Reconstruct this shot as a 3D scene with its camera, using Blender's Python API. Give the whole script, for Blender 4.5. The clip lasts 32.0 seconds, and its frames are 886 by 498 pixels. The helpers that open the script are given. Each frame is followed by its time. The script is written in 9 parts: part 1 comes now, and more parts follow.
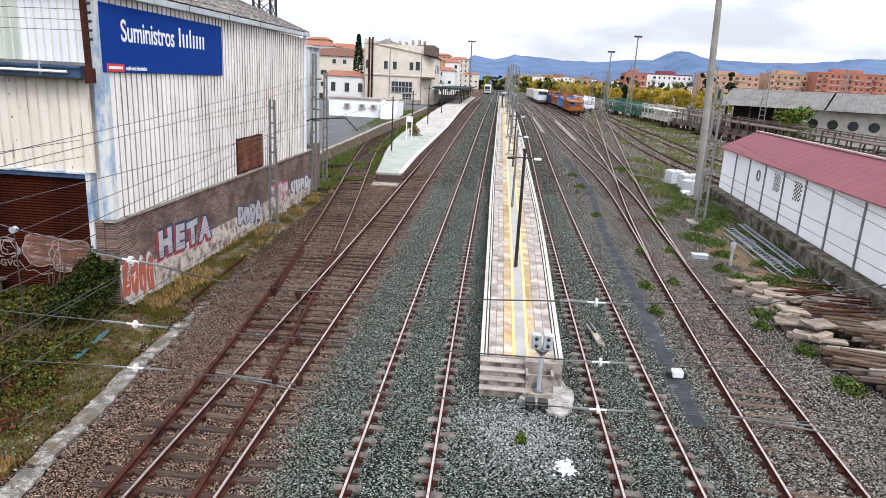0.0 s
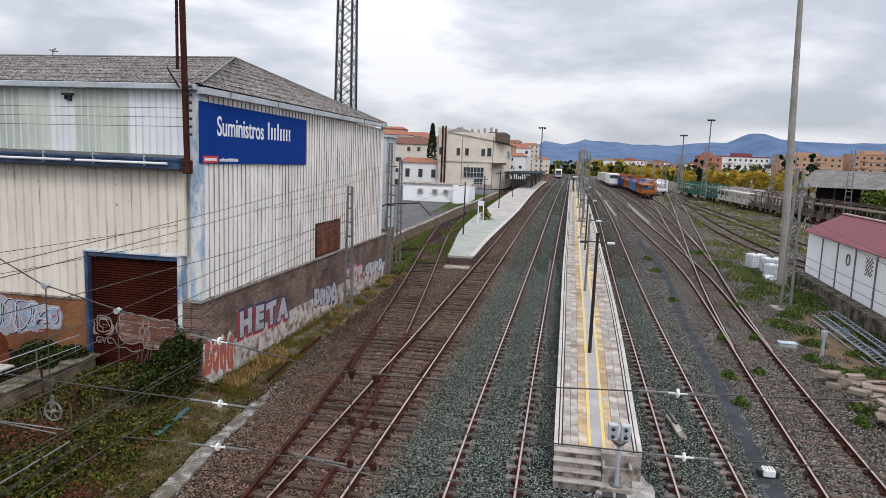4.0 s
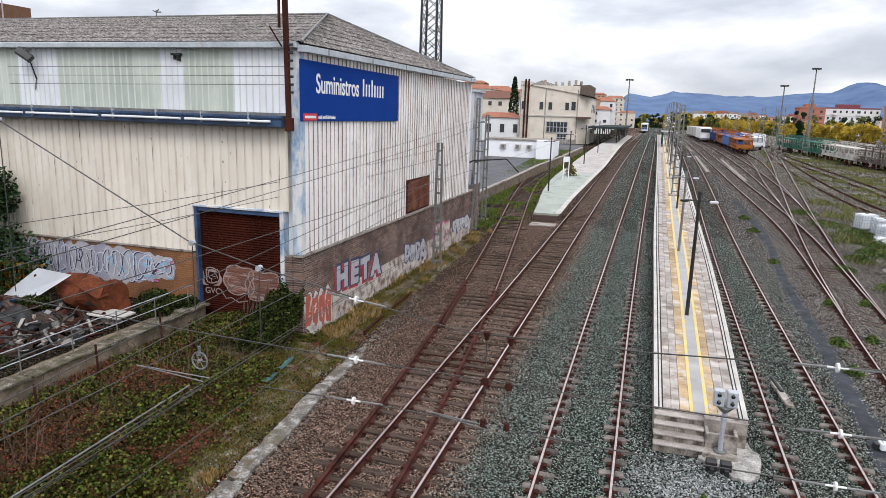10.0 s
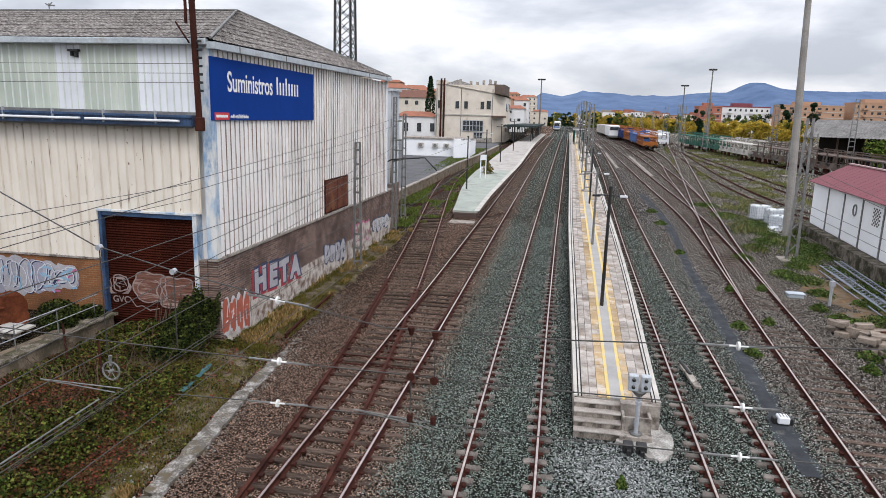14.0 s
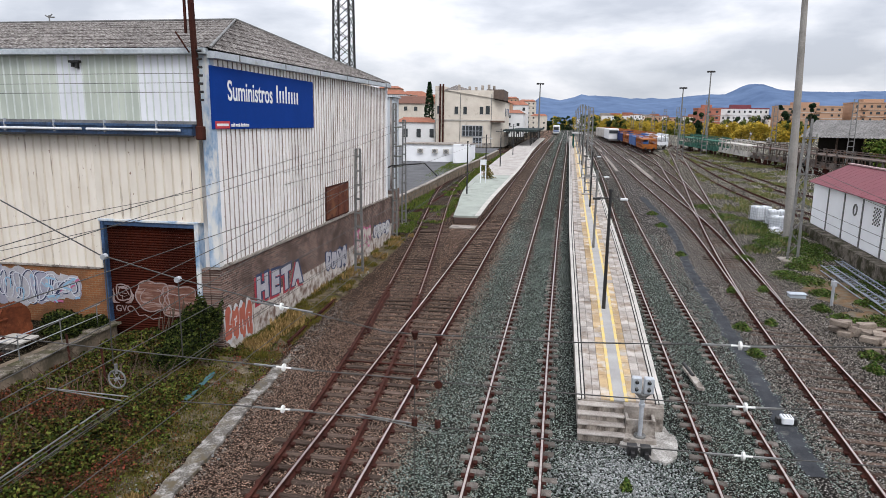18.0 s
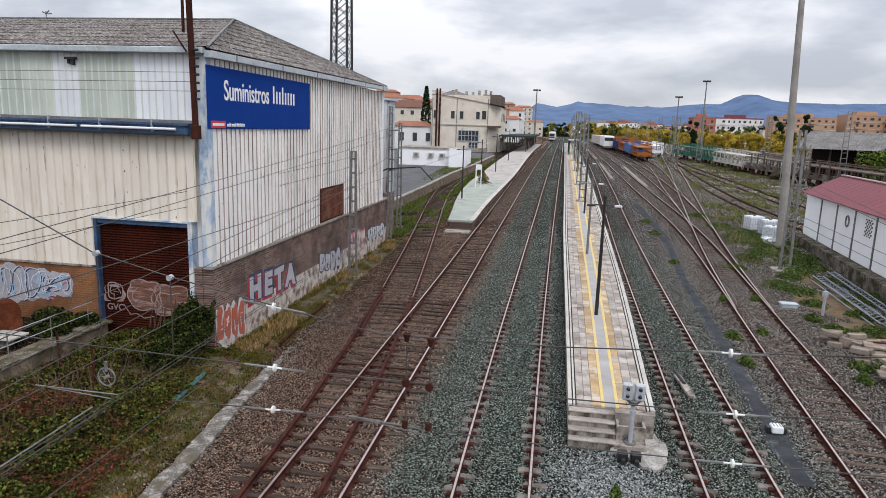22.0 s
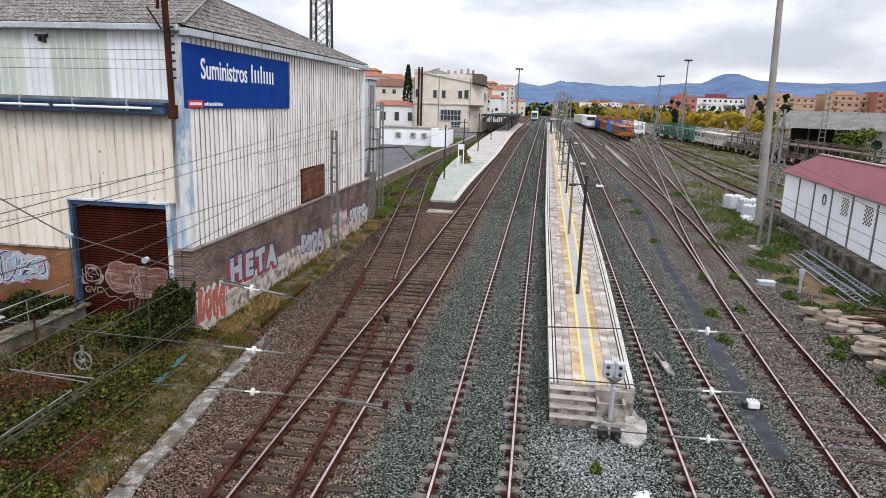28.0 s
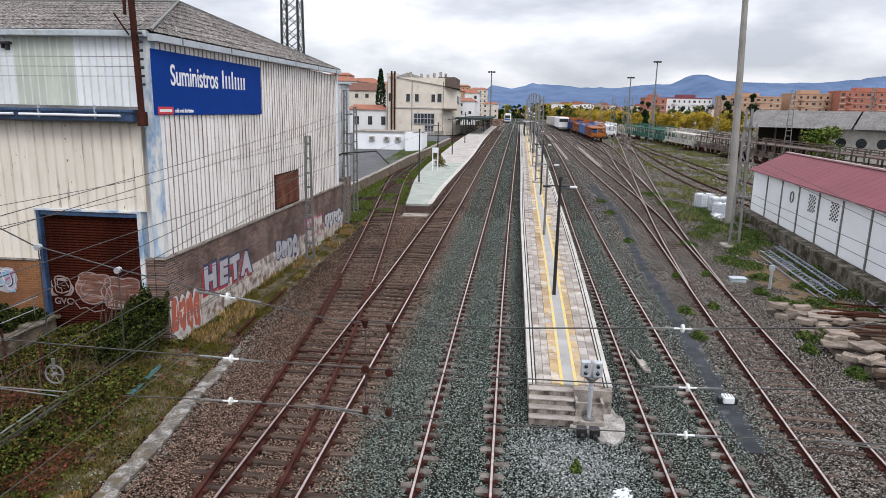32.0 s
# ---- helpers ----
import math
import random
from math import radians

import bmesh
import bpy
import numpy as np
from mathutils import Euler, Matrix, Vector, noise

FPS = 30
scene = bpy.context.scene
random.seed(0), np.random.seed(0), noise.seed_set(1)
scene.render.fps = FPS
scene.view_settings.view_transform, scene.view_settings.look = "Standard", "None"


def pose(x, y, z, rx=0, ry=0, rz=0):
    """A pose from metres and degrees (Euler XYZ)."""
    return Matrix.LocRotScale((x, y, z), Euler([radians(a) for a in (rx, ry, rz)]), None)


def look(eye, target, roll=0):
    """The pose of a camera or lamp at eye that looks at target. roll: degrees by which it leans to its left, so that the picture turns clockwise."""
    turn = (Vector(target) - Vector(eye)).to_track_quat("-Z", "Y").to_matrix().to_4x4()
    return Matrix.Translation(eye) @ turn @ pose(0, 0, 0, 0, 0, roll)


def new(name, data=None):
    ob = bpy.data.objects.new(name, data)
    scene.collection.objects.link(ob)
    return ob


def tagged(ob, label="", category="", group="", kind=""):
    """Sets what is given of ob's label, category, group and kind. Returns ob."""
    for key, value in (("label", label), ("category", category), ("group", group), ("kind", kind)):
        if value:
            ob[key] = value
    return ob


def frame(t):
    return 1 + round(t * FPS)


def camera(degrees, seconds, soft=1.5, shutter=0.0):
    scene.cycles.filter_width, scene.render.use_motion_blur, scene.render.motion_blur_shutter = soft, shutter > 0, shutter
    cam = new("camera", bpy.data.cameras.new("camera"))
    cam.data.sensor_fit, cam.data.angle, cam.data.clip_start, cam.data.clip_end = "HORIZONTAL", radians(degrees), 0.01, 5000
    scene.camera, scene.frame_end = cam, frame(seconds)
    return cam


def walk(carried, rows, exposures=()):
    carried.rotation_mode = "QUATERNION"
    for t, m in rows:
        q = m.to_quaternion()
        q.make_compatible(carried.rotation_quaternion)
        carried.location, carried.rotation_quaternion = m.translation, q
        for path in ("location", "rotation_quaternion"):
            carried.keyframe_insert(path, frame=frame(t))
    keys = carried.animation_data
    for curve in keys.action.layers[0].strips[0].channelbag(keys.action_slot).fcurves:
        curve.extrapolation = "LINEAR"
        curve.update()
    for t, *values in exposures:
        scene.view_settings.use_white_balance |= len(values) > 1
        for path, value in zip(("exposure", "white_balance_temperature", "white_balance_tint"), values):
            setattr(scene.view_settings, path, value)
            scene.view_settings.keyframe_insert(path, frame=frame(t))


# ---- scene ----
cam = camera(68.3, 32.0, soft=0.4)
PATH = [
    (0, (0.776, 1.327, 8.221), (0.655, 3.26, 7.723), 3.0),
    (0.5, (0.824, 1.277, 8.236), (0.62, 3.213, 7.778), 2.4),
    (1, (0.761, 1.276, 8.227), (0.485, 3.211, 7.801), 2.1),
    (1.5, (0.802, 1.21, 8.243), (0.465, 3.139, 7.838), 2.1),
    (2, (0.811, 1.252, 8.231), (0.479, 3.18, 7.816), 1.9),
    (2.5, (0.776, 1.266, 8.258), (0.456, 3.214, 7.935), 1.9),
    (3, (0.775, 1.276, 8.286), (0.456, 3.229, 7.998), 1.6),
    (3.5, (0.792, 1.236, 8.285), (0.45, 3.189, 8.026), 2.1),
    (5.5, (0.27, 1.139, 8.264), (-0.153, 3.065, 7.935), 0.1),
    (6, (0.198, 1.062, 8.311), (-0.31, 2.958, 7.93), -3.5),
    (6.5, (0.13, 1.026, 8.278), (-0.5, 2.889, 7.918), -3.3),
    (7, (-0.09, 1.121, 8.332), (-0.885, 2.916, 7.949), -3.4),
    (7.5, (-0.054, 1.045, 8.309), (-0.948, 2.765, 7.816), -0.4),
    (8, (0.002, 1.027, 8.333), (-0.756, 2.82, 7.877), 0.9),
    (8.5, (-0.028, 1.141, 8.299), (-0.573, 2.999, 7.798), 1.4),
    (9, (0.001, 1.202, 8.296), (-0.526, 3.059, 7.771), 1.0),
    (9.5, (0.055, 1.137, 8.263), (-0.596, 2.975, 7.822), 1.5),
    (10, (0.105, 1.146, 8.313), (-0.465, 3.02, 7.911), 1.8),
    (10.5, (0.091, 1.059, 8.293), (-0.413, 2.946, 7.866), 2.6),
    (11, (0.082, 1.056, 8.292), (-0.356, 2.963, 7.876), 2.6),
    (11.5, (0.082, 1.068, 8.298), (-0.323, 2.984, 7.896), 2.7),
    (12, (0.087, 1.06, 8.315), (-0.33, 2.977, 7.93), 2.3),
    (12.5, (0.099, 1.081, 8.305), (-0.281, 3.009, 7.929), 2.6),
    (13, (0.112, 1.075, 8.292), (-0.264, 3.006, 7.93), 2.3),
    (13.5, (0.116, 1.071, 8.293), (-0.241, 3.002, 7.913), 2.2),
    (14, (0.101, 1.096, 8.287), (-0.233, 3.027, 7.89), 1.6),
    (14.5, (0.119, 1.085, 8.297), (-0.225, 3.017, 7.91), 1.7),
    (16.5, (0.113, 1.084, 8.297), (-0.203, 3.019, 7.899), -0.0),
    (17, (0.122, 1.06, 8.291), (-0.193, 2.997, 7.904), 0.2),
    (17.5, (0.095, 1.062, 8.315), (-0.243, 2.996, 7.931), 0.5),
    (18, (0.098, 1.04, 8.288), (-0.24, 2.974, 7.907), 0.8),
    (18.5, (0.093, 1.043, 8.297), (-0.284, 2.967, 7.899), 0.4),
    (19, (0.122, 1.047, 8.29), (-0.26, 2.969, 7.891), 0.6),
    (19.5, (0.117, 1.051, 8.282), (-0.26, 2.973, 7.877), 0.8),
    (20, (0.116, 1.06, 8.274), (-0.253, 2.981, 7.857), 0.9),
    (20.5, (0.108, 1.092, 8.327), (-0.265, 3.018, 7.936), 1.3),
    (21, (0.11, 1.059, 8.309), (-0.229, 3.001, 7.968), 1.5),
    (21.5, (0.108, 1.04, 8.289), (-0.206, 2.985, 7.948), 1.6),
    (22, (0.106, 1.034, 8.274), (-0.215, 2.973, 7.906), 1.9),
    (22.5, (0.115, 1.047, 8.28), (-0.207, 2.986, 7.909), 1.8),
    (23, (0.112, 1.054, 8.283), (-0.213, 2.992, 7.911), 1.6),
    (23.5, (0.103, 1.054, 8.274), (-0.238, 2.984, 7.876), 0.7),
    (24, (0.135, 1.065, 8.273), (-0.175, 2.999, 7.868), 1.1),
    (24.5, (0.149, 1.092, 8.272), (-0.135, 3.017, 7.812), 1.5),
    (26.5, (0.151, 1.079, 8.269), (-0.158, 3.007, 7.834), 1.5),
    (27, (0.135, 1.058, 8.276), (-0.15, 2.994, 7.863), 1.8),
    (27.5, (0.128, 1.045, 8.278), (-0.142, 2.979, 7.848), 2.3),
    (28, (0.14, 1.068, 8.274), (-0.126, 3.004, 7.848), 1.9),
    (28.5, (0.149, 1.087, 8.27), (-0.118, 3.026, 7.862), 1.2),
    (29, (0.15, 1.089, 8.27), (-0.112, 3.031, 7.868), 1.8),
    (29.5, (0.139, 1.067, 8.274), (-0.111, 3.018, 7.908), 1.8),
    (30, (0.13, 1.049, 8.277), (-0.106, 3.006, 7.94), 1.2),
    (30.5, (0.14, 1.053, 8.273), (-0.094, 3.007, 7.919), 0.8),
    (31, (0.129, 1.009, 8.277), (-0.091, 2.957, 7.879), 1.0),
    (31.5, (0.139, 1.06, 8.274), (-0.098, 2.999, 7.845), 1.0),
    (32, (0.13, 1.059, 8.278), (-0.064, 3.006, 7.864), 1.2),
]
walk(cam, [(t, look(eye, target, roll)) for t, eye, target, roll in PATH], exposures=((0.0, 0.54), (1.2, 0.32), (2.0, 0.2), (3.0, -0.1), (3.5, -0.08), (5.5, 0.12), (6.0, 0.08), (7.0, 0.22), (8.0, 0.46), (9.0, 0.54), (10.0, 0.22), (13.0, 0.12), (16.5, 0.18), (18.0, 0.14), (19.0, 0.22), (20.5, 0.16), (22.0, 0.0), (23.0, 0.06), (24.0, 0.2), (29.0, 0.25), (30.0, 0.1), (32.0, 0.15)))

# ---- light ----
SUN_EL, SUN_ROT = radians(48), radians(150)
world = bpy.data.worlds.new("overcast")
scene.world = world
world.use_nodes = True
wn, wl = world.node_tree.nodes, world.node_tree.links
wn.clear()
w_out = wn.new("ShaderNodeOutputWorld")
w_bg = wn.new("ShaderNodeBackground")
w_sky = wn.new("ShaderNodeTexSky")
w_sky.sky_type = "NISHITA"
w_sky.sun_disc = False
w_sky.sun_elevation, w_sky.sun_rotation = SUN_EL, SUN_ROT
w_sk = wn.new("ShaderNodeVectorMath")
w_sk.operation = "SCALE"
w_sk.inputs["Scale"].default_value = 0.1
wl.new(w_sky.outputs[0], w_sk.inputs[0])
w_tc = wn.new("ShaderNodeTexCoord")
w_map = wn.new("ShaderNodeMapping")
w_map.inputs["Scale"].default_value = (1.5, 1.5, 4.4)
w_map.inputs["Location"].default_value = (3.1, 0.4, 0.3)
wl.new(w_tc.outputs["Generated"], w_map.inputs[0])
w_n = wn.new("ShaderNodeTexNoise")
w_n.inputs["Scale"].default_value = 2.3
w_n.inputs["Detail"].default_value = 7.0
w_n.inputs["Roughness"].default_value = 0.52
w_n.inputs["Distortion"].default_value = 0.15
wl.new(w_map.outputs[0], w_n.inputs[0])
w_r = wn.new("ShaderNodeValToRGB")
w_r.color_ramp.elements[0].position = 0.40
w_r.color_ramp.elements[0].color = (0.58, 0.61, 0.69, 1)
w_r.color_ramp.elements[1].position = 0.58
w_r.color_ramp.elements[1].color = (1.0, 1.0, 1.055, 1)
w_e = w_r.color_ramp.elements.new(0.49)
w_e.color = (0.75, 0.775, 0.85, 1)
wl.new(w_n.outputs[0], w_r.inputs[0])
w_mix = wn.new("ShaderNodeMix")
w_mix.data_type = "RGBA"
w_mix.inputs[0].default_value = 0.9
wl.new(w_sk.outputs[0], w_mix.inputs[6])
wl.new(w_r.outputs[0], w_mix.inputs[7])
wl.new(w_mix.outputs[2], w_bg.inputs[0])
w_sep = wn.new("ShaderNodeSeparateXYZ")
wl.new(w_tc.outputs["Generated"], w_sep.inputs[0])
w_up = wn.new("ShaderNodeMath")
w_up.operation, w_up.use_clamp = "MULTIPLY_ADD", False
w_up.inputs[1].default_value, w_up.inputs[2].default_value = 1.25, 0.86
wl.new(w_sep.outputs[2], w_up.inputs[0])
w_floor = wn.new("ShaderNodeMath")
w_floor.operation = "MAXIMUM"
w_floor.inputs[1].default_value = 0.5
wl.new(w_up.outputs[0], w_floor.inputs[0])
wl.new(w_floor.outputs[0], w_bg.inputs[1])
wl.new(w_bg.outputs[0], w_out.inputs[0])
sun_data = bpy.data.lights.new("sun", "SUN")
sun_data.energy, sun_data.angle, sun_data.color = 1.3, radians(20), (1.0, 0.98, 0.955)
sun = new("sun", sun_data)
sun.rotation_euler = (radians(42), 0, radians(30))


# ---- materials ----
def base_nodes(name):
    m = bpy.data.materials.new(name)
    m.use_nodes = True
    nt = m.node_tree
    return m, nt.nodes, nt.links, nt.nodes["Principled BSDF"]


def ramp(nodes, stops):
    r = nodes.new("ShaderNodeValToRGB")
    els = r.color_ramp.elements
    while len(els) < len(stops):
        els.new(0.5)
    for e, (p, c) in zip(els, stops):
        e.position, e.color = p, (*c, 1)
    return r


def tex(nodes, links, kind, vec, scale, detail=4.0, rough=0.55):
    n = nodes.new("ShaderNodeTexNoise" if kind == "noise" else "ShaderNodeTexVoronoi")
    n.inputs["Scale"].default_value = scale
    if kind == "noise":
        n.inputs["Detail"].default_value, n.inputs["Roughness"].default_value = detail, rough
    links.new(vec, n.inputs["Vector"])
    return n


def mixc(nodes, links, fac, a, b, mode="MIX"):
    n = nodes.new("ShaderNodeMix")
    n.data_type, n.blend_type = "RGBA", mode
    for sock, val in ((n.inputs[0], fac), (n.inputs[6], a), (n.inputs[7], b)):
        if isinstance(val, (int, float)):
            sock.default_value = val
        elif isinstance(val, tuple):
            sock.default_value = (*val, 1)
        else:
            links.new(val, sock)
    return n.outputs[2]


def coords(nodes, links, scale=(1, 1, 1), kind="Object"):
    tc = nodes.new("ShaderNodeTexCoord")
    mp = nodes.new("ShaderNodeMapping")
    mp.inputs["Scale"].default_value = scale
    links.new(tc.outputs[kind], mp.inputs[0])
    return mp.outputs[0]


def bump(nodes, links, bsdf, height, strength, dist=0.01):
    b = nodes.new("ShaderNodeBump")
    b.inputs["Strength"].default_value, b.inputs["Distance"].default_value = strength, dist
    links.new(height, b.inputs["Height"])
    links.new(b.outputs[0], bsdf.inputs["Normal"])


def surf(name, col, dark=None, rough=0.8, metal=0.0, fine=30.0, coarse=1.5, stretch=(1, 1, 1), amount=0.5, relief=0.15, vary=0.0, stain=None, stain_at=0.6):
    """A surface with grain, larger blotches, optional stains and a little change from piece to piece."""
    m, n, l, b = base_nodes(name)
    v = coords(n, l, stretch)
    dark = dark or tuple(c * 0.6 for c in col)
    f = tex(n, l, "noise", v, fine, 5)
    c = tex(n, l, "noise", v, coarse, 5)
    mx = n.new("ShaderNodeMath")
    mx.operation = "MULTIPLY_ADD"
    l.new(f.outputs[0], mx.inputs[0])
    mx.inputs[1].default_value = 0.45
    sc = n.new("ShaderNodeMath")
    sc.operation = "MULTIPLY"
    sc.inputs[1].default_value = 0.55
    l.new(c.outputs[0], sc.inputs[0])
    l.new(sc.outputs[0], mx.inputs[2])
    r = ramp(n, [(0.5 - 0.22 * (1.1 - amount), dark), (0.5 + 0.16, col)])
    l.new(mx.outputs[0], r.inputs[0])
    out = r.outputs[0]
    if stain:
        s = tex(n, l, "noise", v, coarse * 0.7 + 0.4, 8, 0.65)
        sr = ramp(n, [(stain_at - 0.06, (0, 0, 0)), (stain_at + 0.08, (1, 1, 1))])
        l.new(s.outputs[0], sr.inputs[0])
        out = mixc(n, l, sr.outputs[0], out, stain)
    if vary:
        oi = n.new("ShaderNodeObjectInfo")
        vr = ramp(n, [(0, (1 - vary,) * 3), (1, (1 + vary * 0.5,) * 3)])
        l.new(oi.outputs["Random"], vr.inputs[0])
        out = mixc(n, l, 1.0, out, vr.outputs[0], "MULTIPLY")
    l.new(out, b.inputs["Base Color"])
    b.inputs["Roughness"].default_value, b.inputs["Metallic"].default_value = rough, metal
    b.inputs["Specular IOR Level"].default_value = 0.06 if rough > 0.7 else 0.25 if rough > 0.55 else 0.5
    if relief:
        bump(n, l, b, mx.outputs[0], relief)
    return m


def sheet_mat(name, col, dark, drip, drips=0.62, rough=0.6, spots=True):
    """Painted sheet metal: soft fading, vertical dirt runs, small rust spots; every panel has its own pattern."""
    m, n, l, b = base_nodes(name)
    tc = n.new("ShaderNodeTexCoord")
    oi = n.new("ShaderNodeObjectInfo")
    sc = n.new("ShaderNodeMath")
    sc.operation = "MULTIPLY"
    sc.inputs[1].default_value = 57.0
    l.new(oi.outputs["Random"], sc.inputs[0])
    off = n.new("ShaderNodeVectorMath")
    off.operation = "ADD"
    l.new(tc.outputs["Object"], off.inputs[0])
    l.new(sc.outputs[0], off.inputs[1])
    v = off.outputs[0]

    def stretched(k):
        mp = n.new("ShaderNodeMapping")
        mp.inputs["Scale"].default_value = k
        l.new(v, mp.inputs[0])
        return mp.outputs[0]
    soft = tex(n, l, "noise", stretched((1, 1, 0.25)), 1.6, 5)
    r = ramp(n, [(0.36, dark), (0.62, col)])
    l.new(soft.outputs[0], r.inputs[0])
    run = tex(n, l, "noise", stretched((9, 9, 0.55)), 1.3, 4, 0.6)
    rr_ = ramp(n, [(drips, (0, 0, 0)), (drips + 0.12, (0.85,) * 3)])
    l.new(run.outputs[0], rr_.inputs[0])
    out = mixc(n, l, rr_.outputs[0], r.outputs[0], drip)
    if spots:
        sp_ = tex(n, l, "noise", stretched((1, 1, 0.5)), 11.0, 2, 0.4)
        sr = ramp(n, [(0.735, (0, 0, 0)), (0.77, (0.9,) * 3)])
        l.new(sp_.outputs[0], sr.inputs[0])
        out = mixc(n, l, sr.outputs[0], out, (0.20, 0.10, 0.06))
    vr = ramp(n, [(0, (0.94,) * 3), (1, (1.03,) * 3)])
    l.new(oi.outputs["Random"], vr.inputs[0])
    out = mixc(n, l, 1.0, out, vr.outputs[0], "MULTIPLY")
    l.new(out, b.inputs["Base Color"])
    b.inputs["Roughness"].default_value = rough
    b.inputs["Specular IOR Level"].default_value = 0.3
    bump(n, l, b, soft.outputs[0], 0.05)
    return m


def roof_mat(name, pale, mid, dark):
    """Weathered fibre cement: pale lichen flecks drawn out along the courses over a dark grey sheet."""
    m, n, l, b = base_nodes(name)
    v = coords(n, l, (0.55, 0.55, 1.0))
    f = tex(n, l, "noise", v, 9.0, 3, 0.6)
    c = tex(n, l, "noise", v, 1.1, 5, 0.6)
    fr = ramp(n, [(0.40, dark), (0.50, mid), (0.64, pale)])
    l.new(f.outputs[0], fr.inputs[0])
    cr_ = ramp(n, [(0.3, (0.72,) * 3), (0.7, (1.2,) * 3)])
    l.new(c.outputs[0], cr_.inputs[0])
    out = mixc(n, l, 1.0, fr.outputs[0], cr_.outputs[0], "MULTIPLY")
    l.new(out, b.inputs["Base Color"])
    b.inputs["Roughness"].default_value = 0.95
    b.inputs["Specular IOR Level"].default_value = 0.05
    bump(n, l, b, f.outputs[0], 0.4, 0.02)
    return m


def leaf_mat(name, cols):
    m, n, l, b = base_nodes(name)
    g = n.new("ShaderNodeNewGeometry")
    r = ramp(n, [(i / (len(cols) - 1), c) for i, c in enumerate(cols)])
    l.new(g.outputs["Random Per Island"], r.inputs[0])
    l.new(r.outputs[0], b.inputs["Base Color"])
    b.inputs["Roughness"].default_value = 0.55
    b.inputs["Specular IOR Level"].default_value = 0.05
    return m


def brick_mat(name, c1, c2, mortar, axis, soot):
    """Brickwork of 25 x 6 cm courses; axis: the way along the wall. soot: colour and how far the dirt reaches."""
    m, n, l, b = base_nodes(name)
    tc = n.new("ShaderNodeTexCoord")
    sp = n.new("ShaderNodeSeparateXYZ")
    l.new(tc.outputs["Object"], sp.inputs[0])
    cb = n.new("ShaderNodeCombineXYZ")
    l.new(sp.outputs[axis], cb.inputs[0])
    l.new(sp.outputs[2], cb.inputs[1])
    br = n.new("ShaderNodeTexBrick")
    l.new(cb.outputs[0], br.inputs[0])
    br.inputs["Scale"].default_value = 1.0
    br.inputs["Brick Width"].default_value = 0.27
    br.inputs["Row Height"].default_value = 0.085
    br.inputs["Mortar Size"].default_value = 0.012
    br.inputs["Color1"].default_value, br.inputs["Color2"].default_value = (*c1, 1), (*c2, 1)
    br.inputs["Mortar"].default_value = (*mortar, 1)
    s = tex(n, l, "noise", cb.outputs[0], 0.7, 8, 0.65)
    sr = ramp(n, [(0.42, (0, 0, 0)), (0.62, (1, 1, 1))])
    l.new(s.outputs[0], sr.inputs[0])
    out = mixc(n, l, sr.outputs[0], br.outputs[0], soot)
    g = tex(n, l, "noise", cb.outputs[0], 26, 4)
    gr = ramp(n, [(0.3, (0.7,) * 3), (0.7, (1.15,) * 3)])
    l.new(g.outputs[0], gr.inputs[0])
    out = mixc(n, l, 1.0, out, gr.outputs[0], "MULTIPLY")
    l.new(out, b.inputs["Base Color"])
    b.inputs["Roughness"].default_value = 0.9
    b.inputs["Specular IOR Level"].default_value = 0.05
    bump(n, l, b, br.outputs["Fac"], -0.5, 0.008)
    return m


